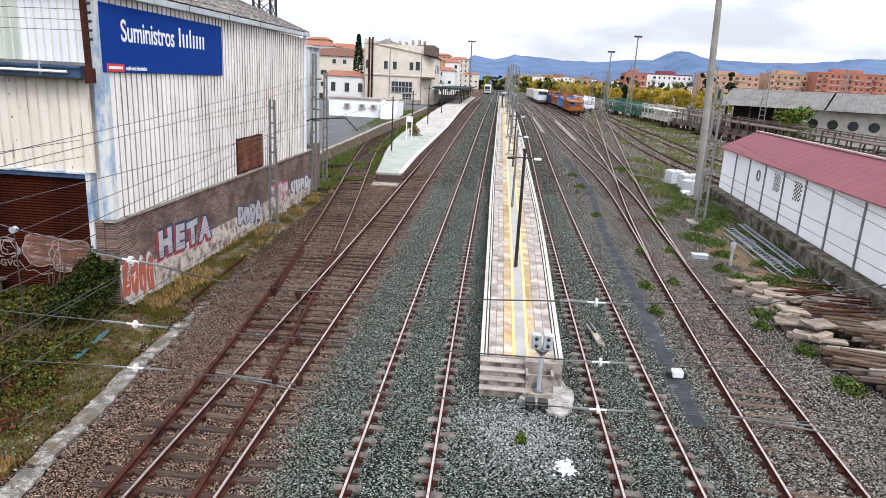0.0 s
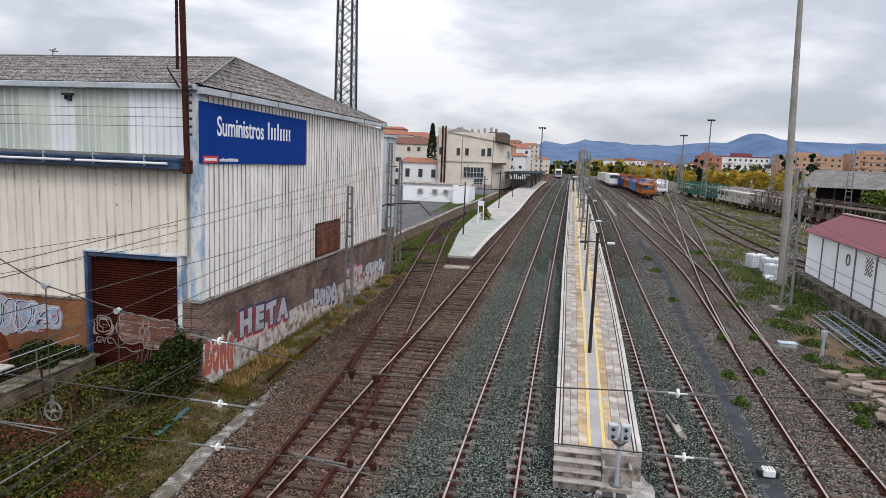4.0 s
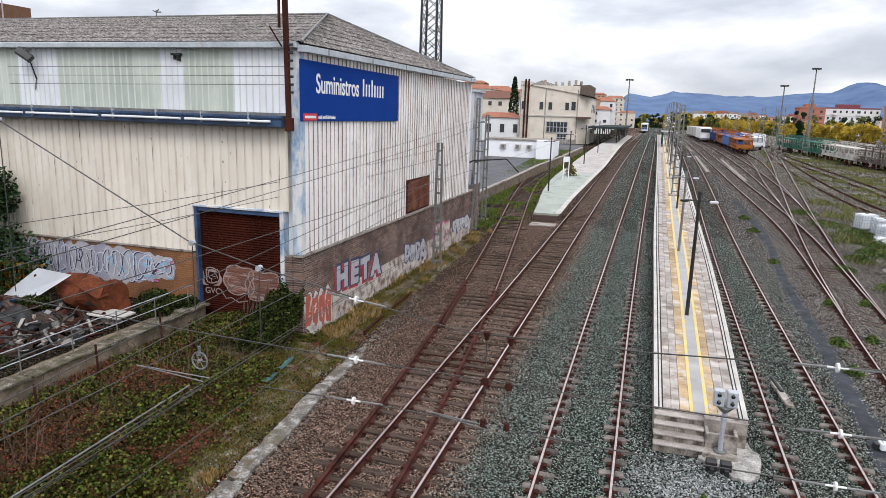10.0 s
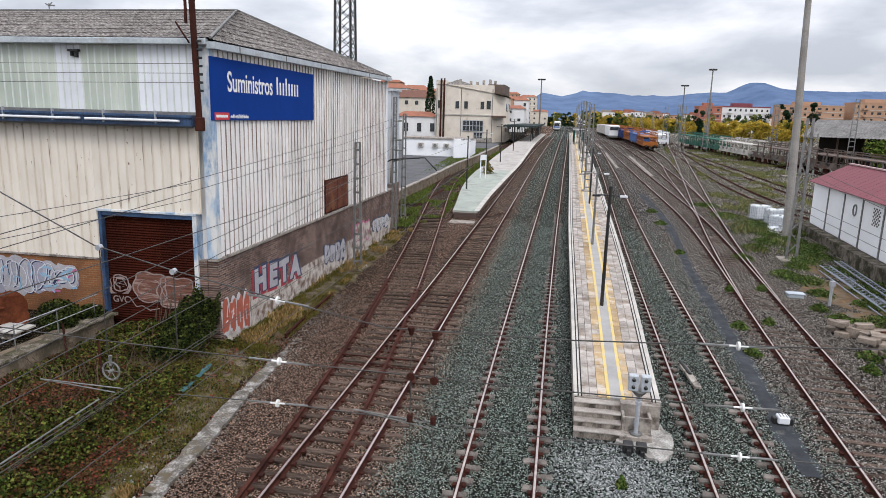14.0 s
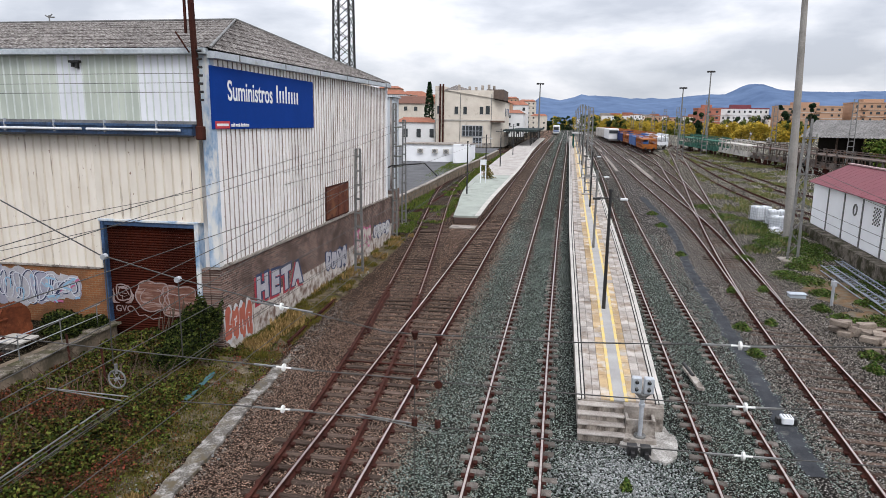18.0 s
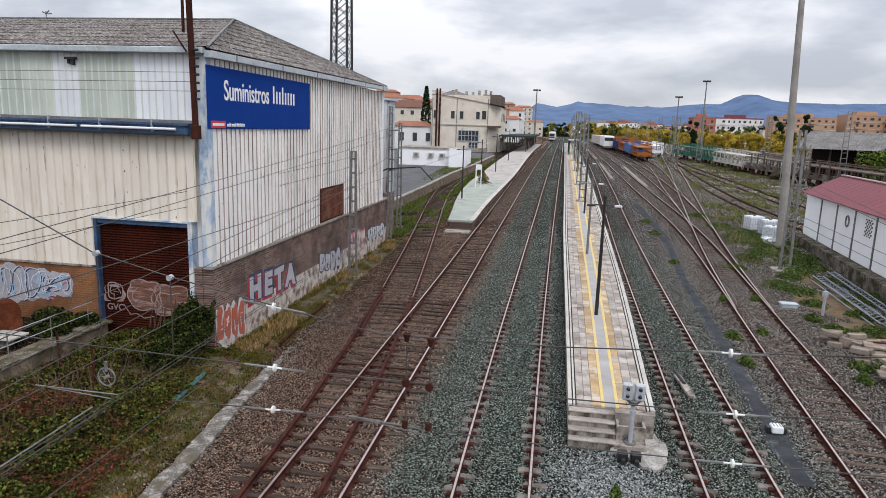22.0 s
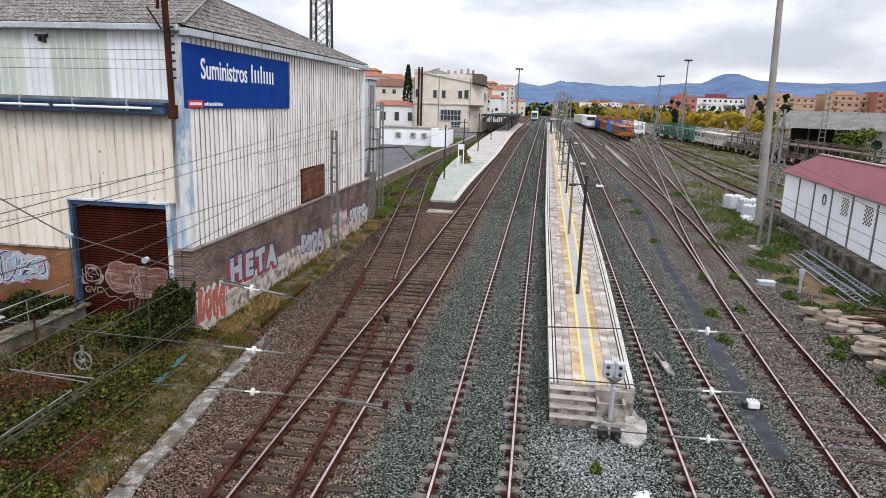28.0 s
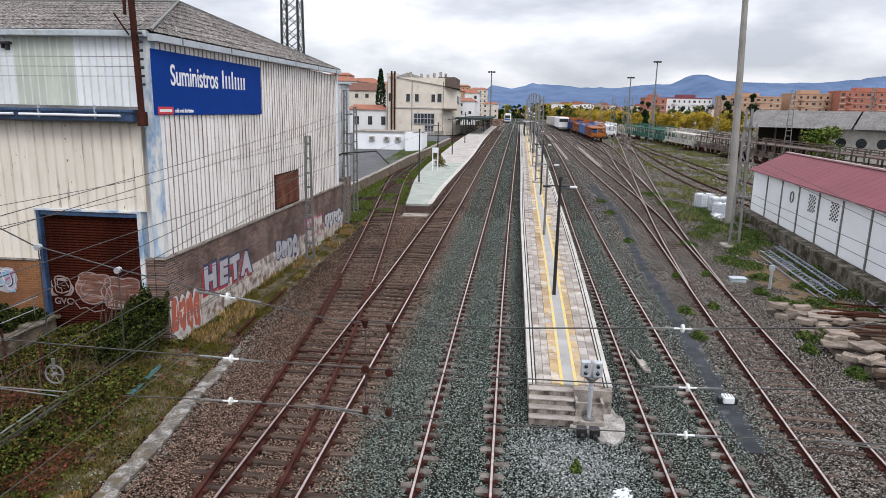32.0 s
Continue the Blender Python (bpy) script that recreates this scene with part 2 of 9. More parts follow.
def ballast_mat(name, mapping):
    """Broken stone; the stone's colour follows the beds across the yard (mapping: stops over x from -20 to 30)."""
    m, n, l, b = base_nodes(name)
    tc = n.new("ShaderNodeTexCoord")
    v = tc.outputs["Object"]
    vo = tex(n, l, "voronoi", v, 21.0)
    vo2 = tex(n, l, "voronoi", v, 40.0)
    sp = n.new("ShaderNodeSeparateXYZ")
    l.new(v, sp.inputs[0])
    wob = tex(n, l, "noise", v, 0.5, 6, 0.6)
    mr = n.new("ShaderNodeMapRange")
    mr.inputs["From Min"].default_value, mr.inputs["From Max"].default_value = -20, 30
    add = n.new("ShaderNodeMath")
    add.operation = "MULTIPLY_ADD"
    add.inputs[1].default_value = 2.4
    l.new(wob.outputs[0], add.inputs[0])
    l.new(sp.outputs[0], add.inputs[2])
    l.new(add.outputs[0], mr.inputs[0])
    bed = ramp(n, [((x + 21.2) / 50, c) for x, c in mapping])
    l.new(mr.outputs[0], bed.inputs[0])
    rnd = n.new("ShaderNodeSeparateColor")
    l.new(vo.outputs["Color"], rnd.inputs[0])
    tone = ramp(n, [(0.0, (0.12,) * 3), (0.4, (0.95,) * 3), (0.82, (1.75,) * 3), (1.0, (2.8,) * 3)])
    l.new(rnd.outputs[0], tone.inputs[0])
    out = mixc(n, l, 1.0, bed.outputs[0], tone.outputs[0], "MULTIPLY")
    # Shade in the gaps is painted: each stone's rim falls to near black.
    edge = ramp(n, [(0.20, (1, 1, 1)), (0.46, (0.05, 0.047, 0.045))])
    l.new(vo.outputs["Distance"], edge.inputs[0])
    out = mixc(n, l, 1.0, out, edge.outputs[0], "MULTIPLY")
    big = tex(n, l, "noise", v, 0.35, 7, 0.62)
    bigr = ramp(n, [(0.3, (0.72, 0.70, 0.68)), (0.7, (1.2, 1.2, 1.2))])
    l.new(big.outputs[0], bigr.inputs[0])
    out = mixc(n, l, 1.0, out, bigr.outputs[0], "MULTIPLY")
    l.new(out, b.inputs["Base Color"])
    b.inputs["Roughness"].default_value = 0.9
    b.inputs["Specular IOR Level"].default_value = 0.05
    h = n.new("ShaderNodeMath")
    h.operation = "MULTIPLY_ADD"
    h.inputs[1].default_value = -1.0
    l.new(vo.outputs["Distance"], h.inputs[0])
    l.new(vo2.outputs["Distance"], h.inputs[2])
    bump(n, l, b, h.outputs[0], 0.9, 0.04)
    return m


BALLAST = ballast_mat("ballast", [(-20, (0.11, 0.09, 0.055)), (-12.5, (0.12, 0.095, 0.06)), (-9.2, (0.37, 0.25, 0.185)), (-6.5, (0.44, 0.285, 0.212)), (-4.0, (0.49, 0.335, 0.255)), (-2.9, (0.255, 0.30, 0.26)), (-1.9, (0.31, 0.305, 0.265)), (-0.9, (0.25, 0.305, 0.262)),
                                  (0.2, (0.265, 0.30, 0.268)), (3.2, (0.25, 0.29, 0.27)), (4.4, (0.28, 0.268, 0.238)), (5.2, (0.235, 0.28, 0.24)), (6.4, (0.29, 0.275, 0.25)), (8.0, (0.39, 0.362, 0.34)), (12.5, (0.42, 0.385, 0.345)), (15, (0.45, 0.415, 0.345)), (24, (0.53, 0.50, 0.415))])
RUST = surf("rust", (0.088, 0.030, 0.022), (0.024, 0.0105, 0.0085), 0.85, 0.1, 40, 2)
DULL_RUST = surf("red rusty rail", (0.10, 0.036, 0.026), (0.028, 0.012, 0.010), 0.75, 0.2, 30, 1.2)
RAIL_TOP = surf("worn rail head", (0.66, 0.60, 0.575), (0.36, 0.305, 0.28), 0.3, 0.9, 60, 0.8, (0.3, 8, 1), relief=0.03)
TIMBER = surf("creosoted timber", (0.185, 0.132, 0.106), (0.022, 0.016, 0.013), 0.95, 0, 22, 2.2, (1, 6, 6), vary=0.5, relief=0.4)
OLD_SLEEPER = surf("dusty sleeper", (0.16, 0.122, 0.10), (0.04, 0.03, 0.025), 0.92, 0, 25, 2.5, (1, 5, 5), vary=0.3, relief=0.35)
CONCRETE = surf("concrete", (0.42, 0.385, 0.345), (0.22, 0.19, 0.165), 0.9, 0, 14, 2.2, stain=(0.085, 0.07, 0.06), stain_at=0.58, relief=0.1)
PALE_CONCRETE = surf("pale concrete", (0.60, 0.57, 0.53), (0.36, 0.34, 0.31), 0.9, 0, 26, 1.1, stain=(0.2, 0.18, 0.16), stain_at=0.66)
SLAB = surf("grey paving slab", (0.53, 0.485, 0.445), (0.28, 0.25, 0.225), 0.85, 0, 30, 1.4, vary=0.24, stain=(0.23, 0.185, 0.15), stain_at=0.54, relief=0.1)
TAN_SLAB = surf("ochre paving slab", (0.55, 0.40, 0.23), (0.31, 0.22, 0.13), 0.85, 0, 28, 1.2, vary=0.22, stain=(0.50, 0.455, 0.40), stain_at=0.545, relief=0.1)
PATH_GREY = surf("grey path", (0.43, 0.42, 0.41), (0.30, 0.29, 0.28), 0.85, 0, 40, 1.2, vary=0.15)
YELLOW = surf("yellow paint", (0.72, 0.54, 0.17), (0.54, 0.41, 0.18), 0.75, 0, 30, 1.8, stain=(0.52, 0.45, 0.34), stain_at=0.55, relief=0.04)
GROOVE = surf("black strip", (0.045, 0.042, 0.042), (0.02, 0.02, 0.02), 0.8, 0, 30, 3)
GALV = surf("galvanised steel", (0.47, 0.49, 0.53), (0.33, 0.345, 0.37), 0.5, 0.25, 18, 2.5, relief=0.05)
DULL_STEEL = surf("dull grey steel", (0.27, 0.27, 0.265), (0.13, 0.13, 0.125), 0.6, 0.4, 18, 2.5, relief=0.05)
BLACK = surf("black paint", (0.018, 0.017, 0.018), (0.01, 0.01, 0.01), 0.5, 0, 30, 2, relief=0.03)
WIRE = surf("weathered wire", (0.10, 0.095, 0.09), (0.05, 0.047, 0.045), 0.55, 0.5, 30, 3, relief=0)
WHITE_PORCELAIN = surf("white insulator", (0.82, 0.82, 0.80), (0.7, 0.7, 0.68), 0.3, 0, 30, 3, relief=0)
GLASS_INS = surf("grey green insulator", (0.27, 0.29, 0.25), (0.14, 0.15, 0.13), 0.12, 0, 30, 4, relief=0)
CREAM = sheet_mat("cream sheet", (0.78, 0.725, 0.645), (0.69, 0.63, 0.545), (0.45, 0.355, 0.26), 0.66)
GREY_SHEET = sheet_mat("grey white sheet", (0.87, 0.855, 0.845), (0.77, 0.745, 0.725), (0.46, 0.335, 0.26), 0.655)
WHITE_SHEET = surf("white sheet", (0.80, 0.82, 0.85), (0.70, 0.72, 0.75), 0.5, 0, 12, 0.9, (1, 1, 0.2), vary=0.08, relief=0.03)
BAND_WHITE = sheet_mat("white band sheet", (0.80, 0.82, 0.86), (0.70, 0.72, 0.76), (0.58, 0.56, 0.53), 0.70, 0.5, False)
GREEN_SHEET = sheet_mat("green fibreglass sheet", (0.56, 0.605, 0.53), (0.44, 0.485, 0.425), (0.38, 0.40, 0.345), 0.66, 0.5, False)
BLUE_FLAKE = surf("flaking blue paint", (0.50, 0.58, 0.67), (0.16, 0.28, 0.45), 0.6, 0.1, 9, 2.2, (1, 1, 0.4), stain=(0.68, 0.68, 0.66), stain_at=0.50, relief=0.06)
DARK_BLUE = surf("dark blue beam", (0.06, 0.125, 0.26), (0.018, 0.032, 0.065), 0.5, 0.2, 14, 1.5)
SIGN_BLUE = surf("blue sign", (0.006, 0.045, 0.26), (0.005, 0.038, 0.22), 0.75, 0, 20, 0.7, relief=0.0)
SIGN_RED = surf("red sign patch", (0.62, 0.03, 0.04), (0.5, 0.03, 0.04), 0.45, 0, 20, 1, relief=0)
SIGN_WHITE = surf("white letters", (0.85, 0.85, 0.85), (0.78, 0.78, 0.78), 0.5, 0, 20, 1, relief=0)
SHUTTER = surf("brown shutter", (0.064, 0.0125, 0.006), (0.024, 0.0055, 0.0035), 0.75, 0.1, 14, 0.8, (1, 1, 0.6), vary=0.15)
RUST_PLATE = surf("rusty plate", (0.20, 0.075, 0.048), (0.07, 0.03, 0.022), 0.8, 0.1, 10, 1.2, stain=(0.2, 0.09, 0.05), stain_at=0.6)
FIBRE_ROOF = roof_mat("lichened fibre cement", (0.34, 0.32, 0.30), (0.175, 0.158, 0.148), (0.085, 0.073, 0.068))
BRICK_DARK = brick_mat("sooty brick", (0.26, 0.150, 0.120), (0.075, 0.050, 0.043), (0.30, 0.25, 0.22), 1, (0.095, 0.068, 0.059))
BRICK_FRONT = brick_mat("orange brick", (0.30, 0.122, 0.050), (0.225, 0.090, 0.040), (0.26, 0.165, 0.10), 0, (0.155, 0.077, 0.043))
RENDER_WALL = surf("stained render", (0.66, 0.61, 0.56), (0.36, 0.31, 0.27), 0.92, 0, 14, 1.9, stain=(0.165, 0.11, 0.088), stain_at=0.535, relief=0.25)
YARD_WALL = surf("old yard wall", (0.29, 0.225, 0.165), (0.11, 0.09, 0.07), 0.95, 0, 14, 1.4, stain=(0.10, 0.085, 0.06), stain_at=0.55, relief=0.5)
WHITEWASH = surf("white painted wall", (0.87, 0.88, 0.90), (0.80, 0.81, 0.83), 0.8, 0, 20, 0.8, vary=0.03, relief=0.04)
RED_ROOF = surf("red sheet roof", (0.225, 0.068, 0.083), (0.175, 0.053, 0.066), 0.7, 0.05, 14, 0.6, (1, 0.3, 1), vary=0.03, relief=0.03)
YARD_ASPHALT = surf("pale yard asphalt", (0.15, 0.15, 0.155), (0.09, 0.09, 0.095), 0.95, 0, 30, 0.5, relief=0.2)
ASPHALT = surf("old asphalt", (0.066, 0.070, 0.078), (0.030, 0.032, 0.036), 0.95, 0, 45, 1.6, stain=(0.115, 0.112, 0.105), stain_at=0.63, relief=0.3)
EARTH = surf("bare earth", (0.20, 0.125, 0.07), (0.08, 0.055, 0.035), 0.97, 0, 20, 2.0, stain=(0.14, 0.12, 0.09), stain_at=0.52, relief=0.5)
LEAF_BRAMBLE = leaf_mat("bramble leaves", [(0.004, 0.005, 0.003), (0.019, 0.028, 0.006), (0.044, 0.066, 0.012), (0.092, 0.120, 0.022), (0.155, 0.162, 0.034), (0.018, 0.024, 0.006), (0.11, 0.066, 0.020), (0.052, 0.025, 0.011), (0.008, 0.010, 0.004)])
LEAF_RED = leaf_mat("autumn bramble leaves", [(0.06, 0.022, 0.013), (0.23, 0.055, 0.034), (0.045, 0.042, 0.016), (0.13, 0.065, 0.030), (0.018, 0.010, 0.008), (0.09, 0.06, 0.035)])
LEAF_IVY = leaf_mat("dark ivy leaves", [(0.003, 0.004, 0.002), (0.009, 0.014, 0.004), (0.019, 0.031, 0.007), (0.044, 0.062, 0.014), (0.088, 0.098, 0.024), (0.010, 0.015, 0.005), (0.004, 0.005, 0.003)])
LEAF_GRASS = leaf_mat("grass blades", [(0.05, 0.058, 0.010), (0.12, 0.112, 0.02), (0.19, 0.135, 0.04), (0.045, 0.06, 0.010)])
LEAF_LUSH = leaf_mat("fresh weeds", [(0.03, 0.06, 0.01), (0.075, 0.125, 0.02), (0.13, 0.175, 0.035), (0.18, 0.17, 0.05)])
LEAF_STRAW = leaf_mat("dry grass blades", [(0.46, 0.32, 0.14), (0.28, 0.18, 0.075), (0.19, 0.13, 0.045), (0.38, 0.26, 0.115)])
LEAF_FIG = leaf_mat("dark broad leaves", [(0.009, 0.021, 0.008), (0.018, 0.038, 0.014), (0.03, 0.056, 0.021), (0.048, 0.078, 0.032)])
LEAF_YELLOW = leaf_mat("autumn poplar leaves", [(0.55, 0.36, 0.04), (0.60, 0.42, 0.06), (0.44, 0.30, 0.04), (0.28, 0.25, 0.045), (0.50, 0.37, 0.055), (0.15, 0.15, 0.035)])
LEAF_DARK = leaf_mat("dark conifer needles", [(0.012, 0.026, 0.014), (0.02, 0.042, 0.02), (0.03, 0.055, 0.022)])
LEAF_OLIVE = leaf_mat("olive green leaves", [(0.05, 0.09, 0.02), (0.09, 0.13, 0.03), (0.14, 0.15, 0.035), (0.2, 0.17, 0.04)])
BARK = surf("bark", (0.11, 0.085, 0.065), (0.05, 0.04, 0.03), 0.95, 0, 12, 2, (1, 1, 0.3), relief=0.5)


# ---- building blocks ----
def part(name, bm, material, parent=None, label=""):
    """One mesh object from a bmesh in world space, hung under a thing or a part."""
    me = bpy.data.meshes.new(name)
    bm.to_mesh(me)
    bm.free()
    me.materials.append(material)
    ob = new(name, me)
    if parent is not None:
        hang(ob, parent)
    if label:
        ob["label"] = label
    return ob


def hang(ob, parent):
    ob.parent = parent
    if parent.type == "EMPTY":
        ob.matrix_parent_inverse = parent.matrix_basis.inverted()


def thing(name, at, label, category, group="", kind=""):
    ob = new(name)
    ob.empty_display_size = 0.2
    ob.location = at
    ob.matrix_basis = Matrix.Translation(at)
    return tagged(ob, label, category, group, kind)


def shared(name, mesh, parent, m, label=""):
    """A further object on the same mesh at the pose m (world)."""
    ob = new(name, mesh)
    hang(ob, parent)
    ob.matrix_basis = m
    return ob


def raw(name, verts, faces, material, parent=None, label="", smooth=False):
    me = bpy.data.meshes.new(name)
    me.from_pydata([tuple(map(float, v)) for v in verts], [], [tuple(map(int, f)) for f in faces])
    if smooth:
        me.polygons.foreach_set("use_smooth", [True] * len(me.polygons))
    me.materials.append(material)
    ob = new(name, me)
    if parent is not None:
        hang(ob, parent)
    if label:
        ob["label"] = label
    return ob


def box(bm, x0, x1, y0, y1, z0, z1, bevel=0.0):
    m = Matrix.LocRotScale(((x0 + x1) / 2, (y0 + y1) / 2, (z0 + z1) / 2), None, (abs(x1 - x0), abs(y1 - y0), abs(z1 - z0)))
    r = bmesh.ops.create_cube(bm, size=1, matrix=m)
    if bevel:
        es = list({e for v in r["verts"] for e in v.link_edges})
        bmesh.ops.bevel(bm, geom=es, offset=bevel, segments=1, affect="EDGES")
    return bm


def rod(bm, p, q, r, n=8, r2=None):
    p, q = Vector(p), Vector(q)
    d = q - p
    m = Matrix.Translation((p + q) / 2) @ d.to_track_quat("Z", "Y").to_matrix().to_4x4()
    bmesh.ops.create_cone(bm, cap_ends=True, segments=n, radius1=r, radius2=r if r2 is None else r2, depth=d.length, matrix=m)
    return bm


def beam(bm, p, q, w, h):
    """A square bar from p to q, w wide and h high."""
    p, q = Vector(p), Vector(q)
    d = q - p
    m = Matrix.Translation((p + q) / 2) @ d.to_track_quat("Z", "Y").to_matrix().to_4x4() @ Matrix.Diagonal((w, h, d.length, 1))
    bmesh.ops.create_cube(bm, size=1, matrix=m)
    return bm


def B():
    return bmesh.new()


def sweep(name, pts, profile, material, parent=None, label="", closed=True):
    """A profile (across, up) swept along points."""
    pts = [Vector(p) for p in pts]
    verts, faces, k = [], [], len(profile)
    for i, p in enumerate(pts):
        d = (pts[min(i + 1, len(pts) - 1)] - pts[max(i - 1, 0)])
        d.z = 0
        d.normalize()
        side = Vector((d.y, -d.x, 0))
        verts += [p + side * a + Vector((0, 0, b)) for a, b in profile]
    for i in range(len(pts) - 1):
        for j in range(k if closed else k - 1):
            a, b = i * k + j, i * k + (j + 1) % k
            faces.append((a, b, b + k, a + k))
    if closed:
        faces += [tuple(range(k))[::-1], tuple(range((len(pts) - 1) * k, len(pts) * k))]
    return raw(name, verts, faces, material, parent, label)


def wire(name, pts, r, material, parent=None, label="", sag=0.0, n=12):
    """A round wire through points; two points with sag hang in a shallow bow."""
    cu = bpy.data.curves.new(name, "CURVE")
    cu.dimensions, cu.bevel_depth, cu.bevel_resolution = "3D", r, 1
    if len(pts) == 2 and sag:
        a, b = Vector(pts[0]), Vector(pts[1])
        pts = [a.lerp(b, i / n) - Vector((0, 0, sag * 4 * (i / n) * (1 - i / n))) for i in range(n + 1)]
    sp = cu.splines.new("POLY")
    sp.points.add(len(pts) - 1)
    for q, p in zip(sp.points, pts):
        q.co = (*p, 1)
    cu.materials.append(material)
    ob = new(name, cu)
    dg = bpy.context.evaluated_depsgraph_get()
    me = bpy.data.meshes.new_from_object(ob.evaluated_get(dg))
    bpy.data.objects.remove(ob)
    bpy.data.curves.remove(cu)
    ob = new(name, me)
    if parent is not None:
        hang(ob, parent)
    if label:
        ob["label"] = label
    return ob


def leaves(name, centres, size, material, parent=None, seed=1, flat=0.35, aspect=1.0, upright=False):
    """Many single bent leaves at the given centres, as one mesh."""
    rng = np.random.default_rng(seed)
    c = np.asarray(centres, float)
    k = len(c)
    s = size * rng.uniform(0.6, 1.35, (k, 1))
    a = rng.normal(size=(k, 3))
    if upright:
        a = a * 0.28 + (0, 0, 1)
    else:
        a[:, 2] *= flat
    a /= np.linalg.norm(a, axis=1, keepdims=True)
    b = rng.normal(size=(k, 3))
    b -= (b * a).sum(1, keepdims=True) * a
    b /= np.linalg.norm(b, axis=1, keepdims=True)
    nrm = np.cross(a, b)
    lift = 0.0 if upright else 0.5
    v0, v2 = c - a * s * lift, c + a * s * (1 - lift)
    mid = (v0 + v2) / 2 + nrm * s * 0.12
    v1, v3 = mid + b * s * 0.42 * aspect, mid - b * s * 0.42 * aspect
    verts = np.stack([v0, v1, v2, v3], 1).reshape(-1, 3)
    idx = np.arange(k)[:, None] * 4
    faces = np.concatenate([idx + (0, 1, 2), idx + (0, 2, 3)], 1).reshape(-1, 3)
    me = bpy.data.meshes.new(name)
    me.vertices.add(len(verts))
    me.vertices.foreach_set("co", verts.ravel())
    me.loops.add(faces.size)
    me.loops.foreach_set("vertex_index", faces.ravel().astype(np.int32))
    me.polygons.add(len(faces))
    me.polygons.foreach_set("loop_start", np.arange(0, faces.size, 3, dtype=np.int32))
    me.update()
    me.validate()
    me.materials.append(material)
    ob = new(name, me)
    if parent is not None:
        hang(ob, parent)
    return ob


def letters(name, text, size, m, material, parent, label=""):
    """Raised letters in the built-in font, as a mesh."""
    cu = bpy.data.curves.new(name, "FONT")
    cu.body, cu.size, cu.extrude, cu.offset = text, size, 0.006, size * 0.012
    ob = new(name, cu)
    dg = bpy.context.evaluated_depsgraph_get()
    me = bpy.data.meshes.new_from_object(ob.evaluated_get(dg))
    bpy.data.objects.remove(ob)
    bpy.data.curves.remove(cu)
    me.materials.clear()
    me.materials.append(material)
    me.transform(m)
    ob = new(name, me)
    hang(ob, parent)
    if label:
        ob["label"] = label
    return ob


RNG = random.Random(7)
GY = (-200, 40, 60, 82, 105, 130, 160, 226, 430, 1000, 6000)
GZ = (0, 0, 0.45, 1.28, 2.1, 2.78, 3.15, 3.4, 4.2, 6.0, 6.0)


def rise(y):
    """Height of the rails along the line, which climbs gently past the warehouse."""
    return float(np.mean(np.interp([y + d for d in (-9, -6, -3, 0, 3, 6, 9)], GY, GZ)))


# ---- ground ----
def ground_z(x, y):
    z = rise(y) - 0.17
    if y < 60:
        z += 0.05 * noise.noise(Vector((x * 0.35, y * 0.35, 0)))
        z += 0.02 * noise.noise(Vector((x * 1.7, y * 1.7, 3)))
    if -7.8 < x < -3.3:
        z -= 0.012
    if x < -9.3 and y < 21.8:
        z += min(0.45, (-9.3 - x) * 0.12)
    if x < -16.2 and y < 21.8:
        z = 0.85
    if x > 12.5 and y < 55:
        z += 0.03 * min(4, x - 12.5)
    return z


gx = sorted(set([-4000, -1500, -600, -300, -150, -90, -60, -45] + list(np.arange(-36, -16.2, 1.2)) + [-16.21, -16.19] + list(np.arange(-16, 24, 0.5)) + list(np.arange(24, 60, 3)) + [70, 90, 130, 200, 300, 600, 1500, 4000]))
gy = sorted(set([-200, -60, -20] + list(np.arange(-8, 45, 0.6)) + list(np.arange(45, 170, 2.5)) + [180, 200, 240, 300, 430, 600, 900, 1400, 2500, 4600]))
gv = [(x, y, ground_z(x, y)) for y in gy for x in gx]
nx = len(gx)
gf = [(j * nx + i, j * nx + i + 1, (j + 1) * nx + i + 1, (j + 1) * nx + i) for j in range(len(gy) - 1) for i in range(nx - 1)]
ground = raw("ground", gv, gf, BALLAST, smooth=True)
tagged(ground, "grey and brown broken-stone ballast and earth of the rail yard", "ground", kind="structure")

# ---- railway tracks ----
RAIL = [(-0.088, -0.16), (0.088, -0.16), (0.088, -0.142), (0.014, -0.115), (0.014, -0.05), (0.045, -0.042), (0.045, -0.004), (-0.045, -0.004), (-0.045, -0.042), (-0.014, -0.05), (-0.014, -0.115), (-0.088, -0.142)]
GAUGE = 1.735


def spline(table):
    ys, xs = [p[0] for p in table], [p[1] for p in table]

    def f(y):
        return float(np.mean(np.interp([y + d for d in (-6, -4, -2, 0, 2, 4, 6)], ys, xs)))
    return f


def steps_along(y0, y1):
    out, y = [], y0
    while y < y1:
        out.append(y)
        y += 1.5 if y < 60 else 4.0 if y < 160 else 12.0
    return out + [y1]


def sleeper_mesh(name, length, width, height, material, seed):
    r = random.Random(seed)
    bm = box(B(), -length / 2, length / 2, -width / 2, width / 2, -height, 0)
    bmesh.ops.bevel(bm, geom=list(bm.edges), offset=0.012, segments=1, affect="EDGES")
    for v in bm.verts:
        v.co += Vector((r.uniform(-0.02, 0.02), r.uniform(-0.01, 0.01), r.uniform(-0.008, 0.004)))
    me = bpy.data.meshes.new(name)
    bm.to_mesh(me)
    bm.free()
    me.materials.append(material)
    return me


WOOD_MESH = [sleeper_mesh("sleeper", 2.7, 0.22, 0.2, TIMBER, s) for s in range(3)]
LONG_MESH = [sleeper_mesh("sleeper", 3.35, 0.23, 0.2, TIMBER, s) for s in range(3)]


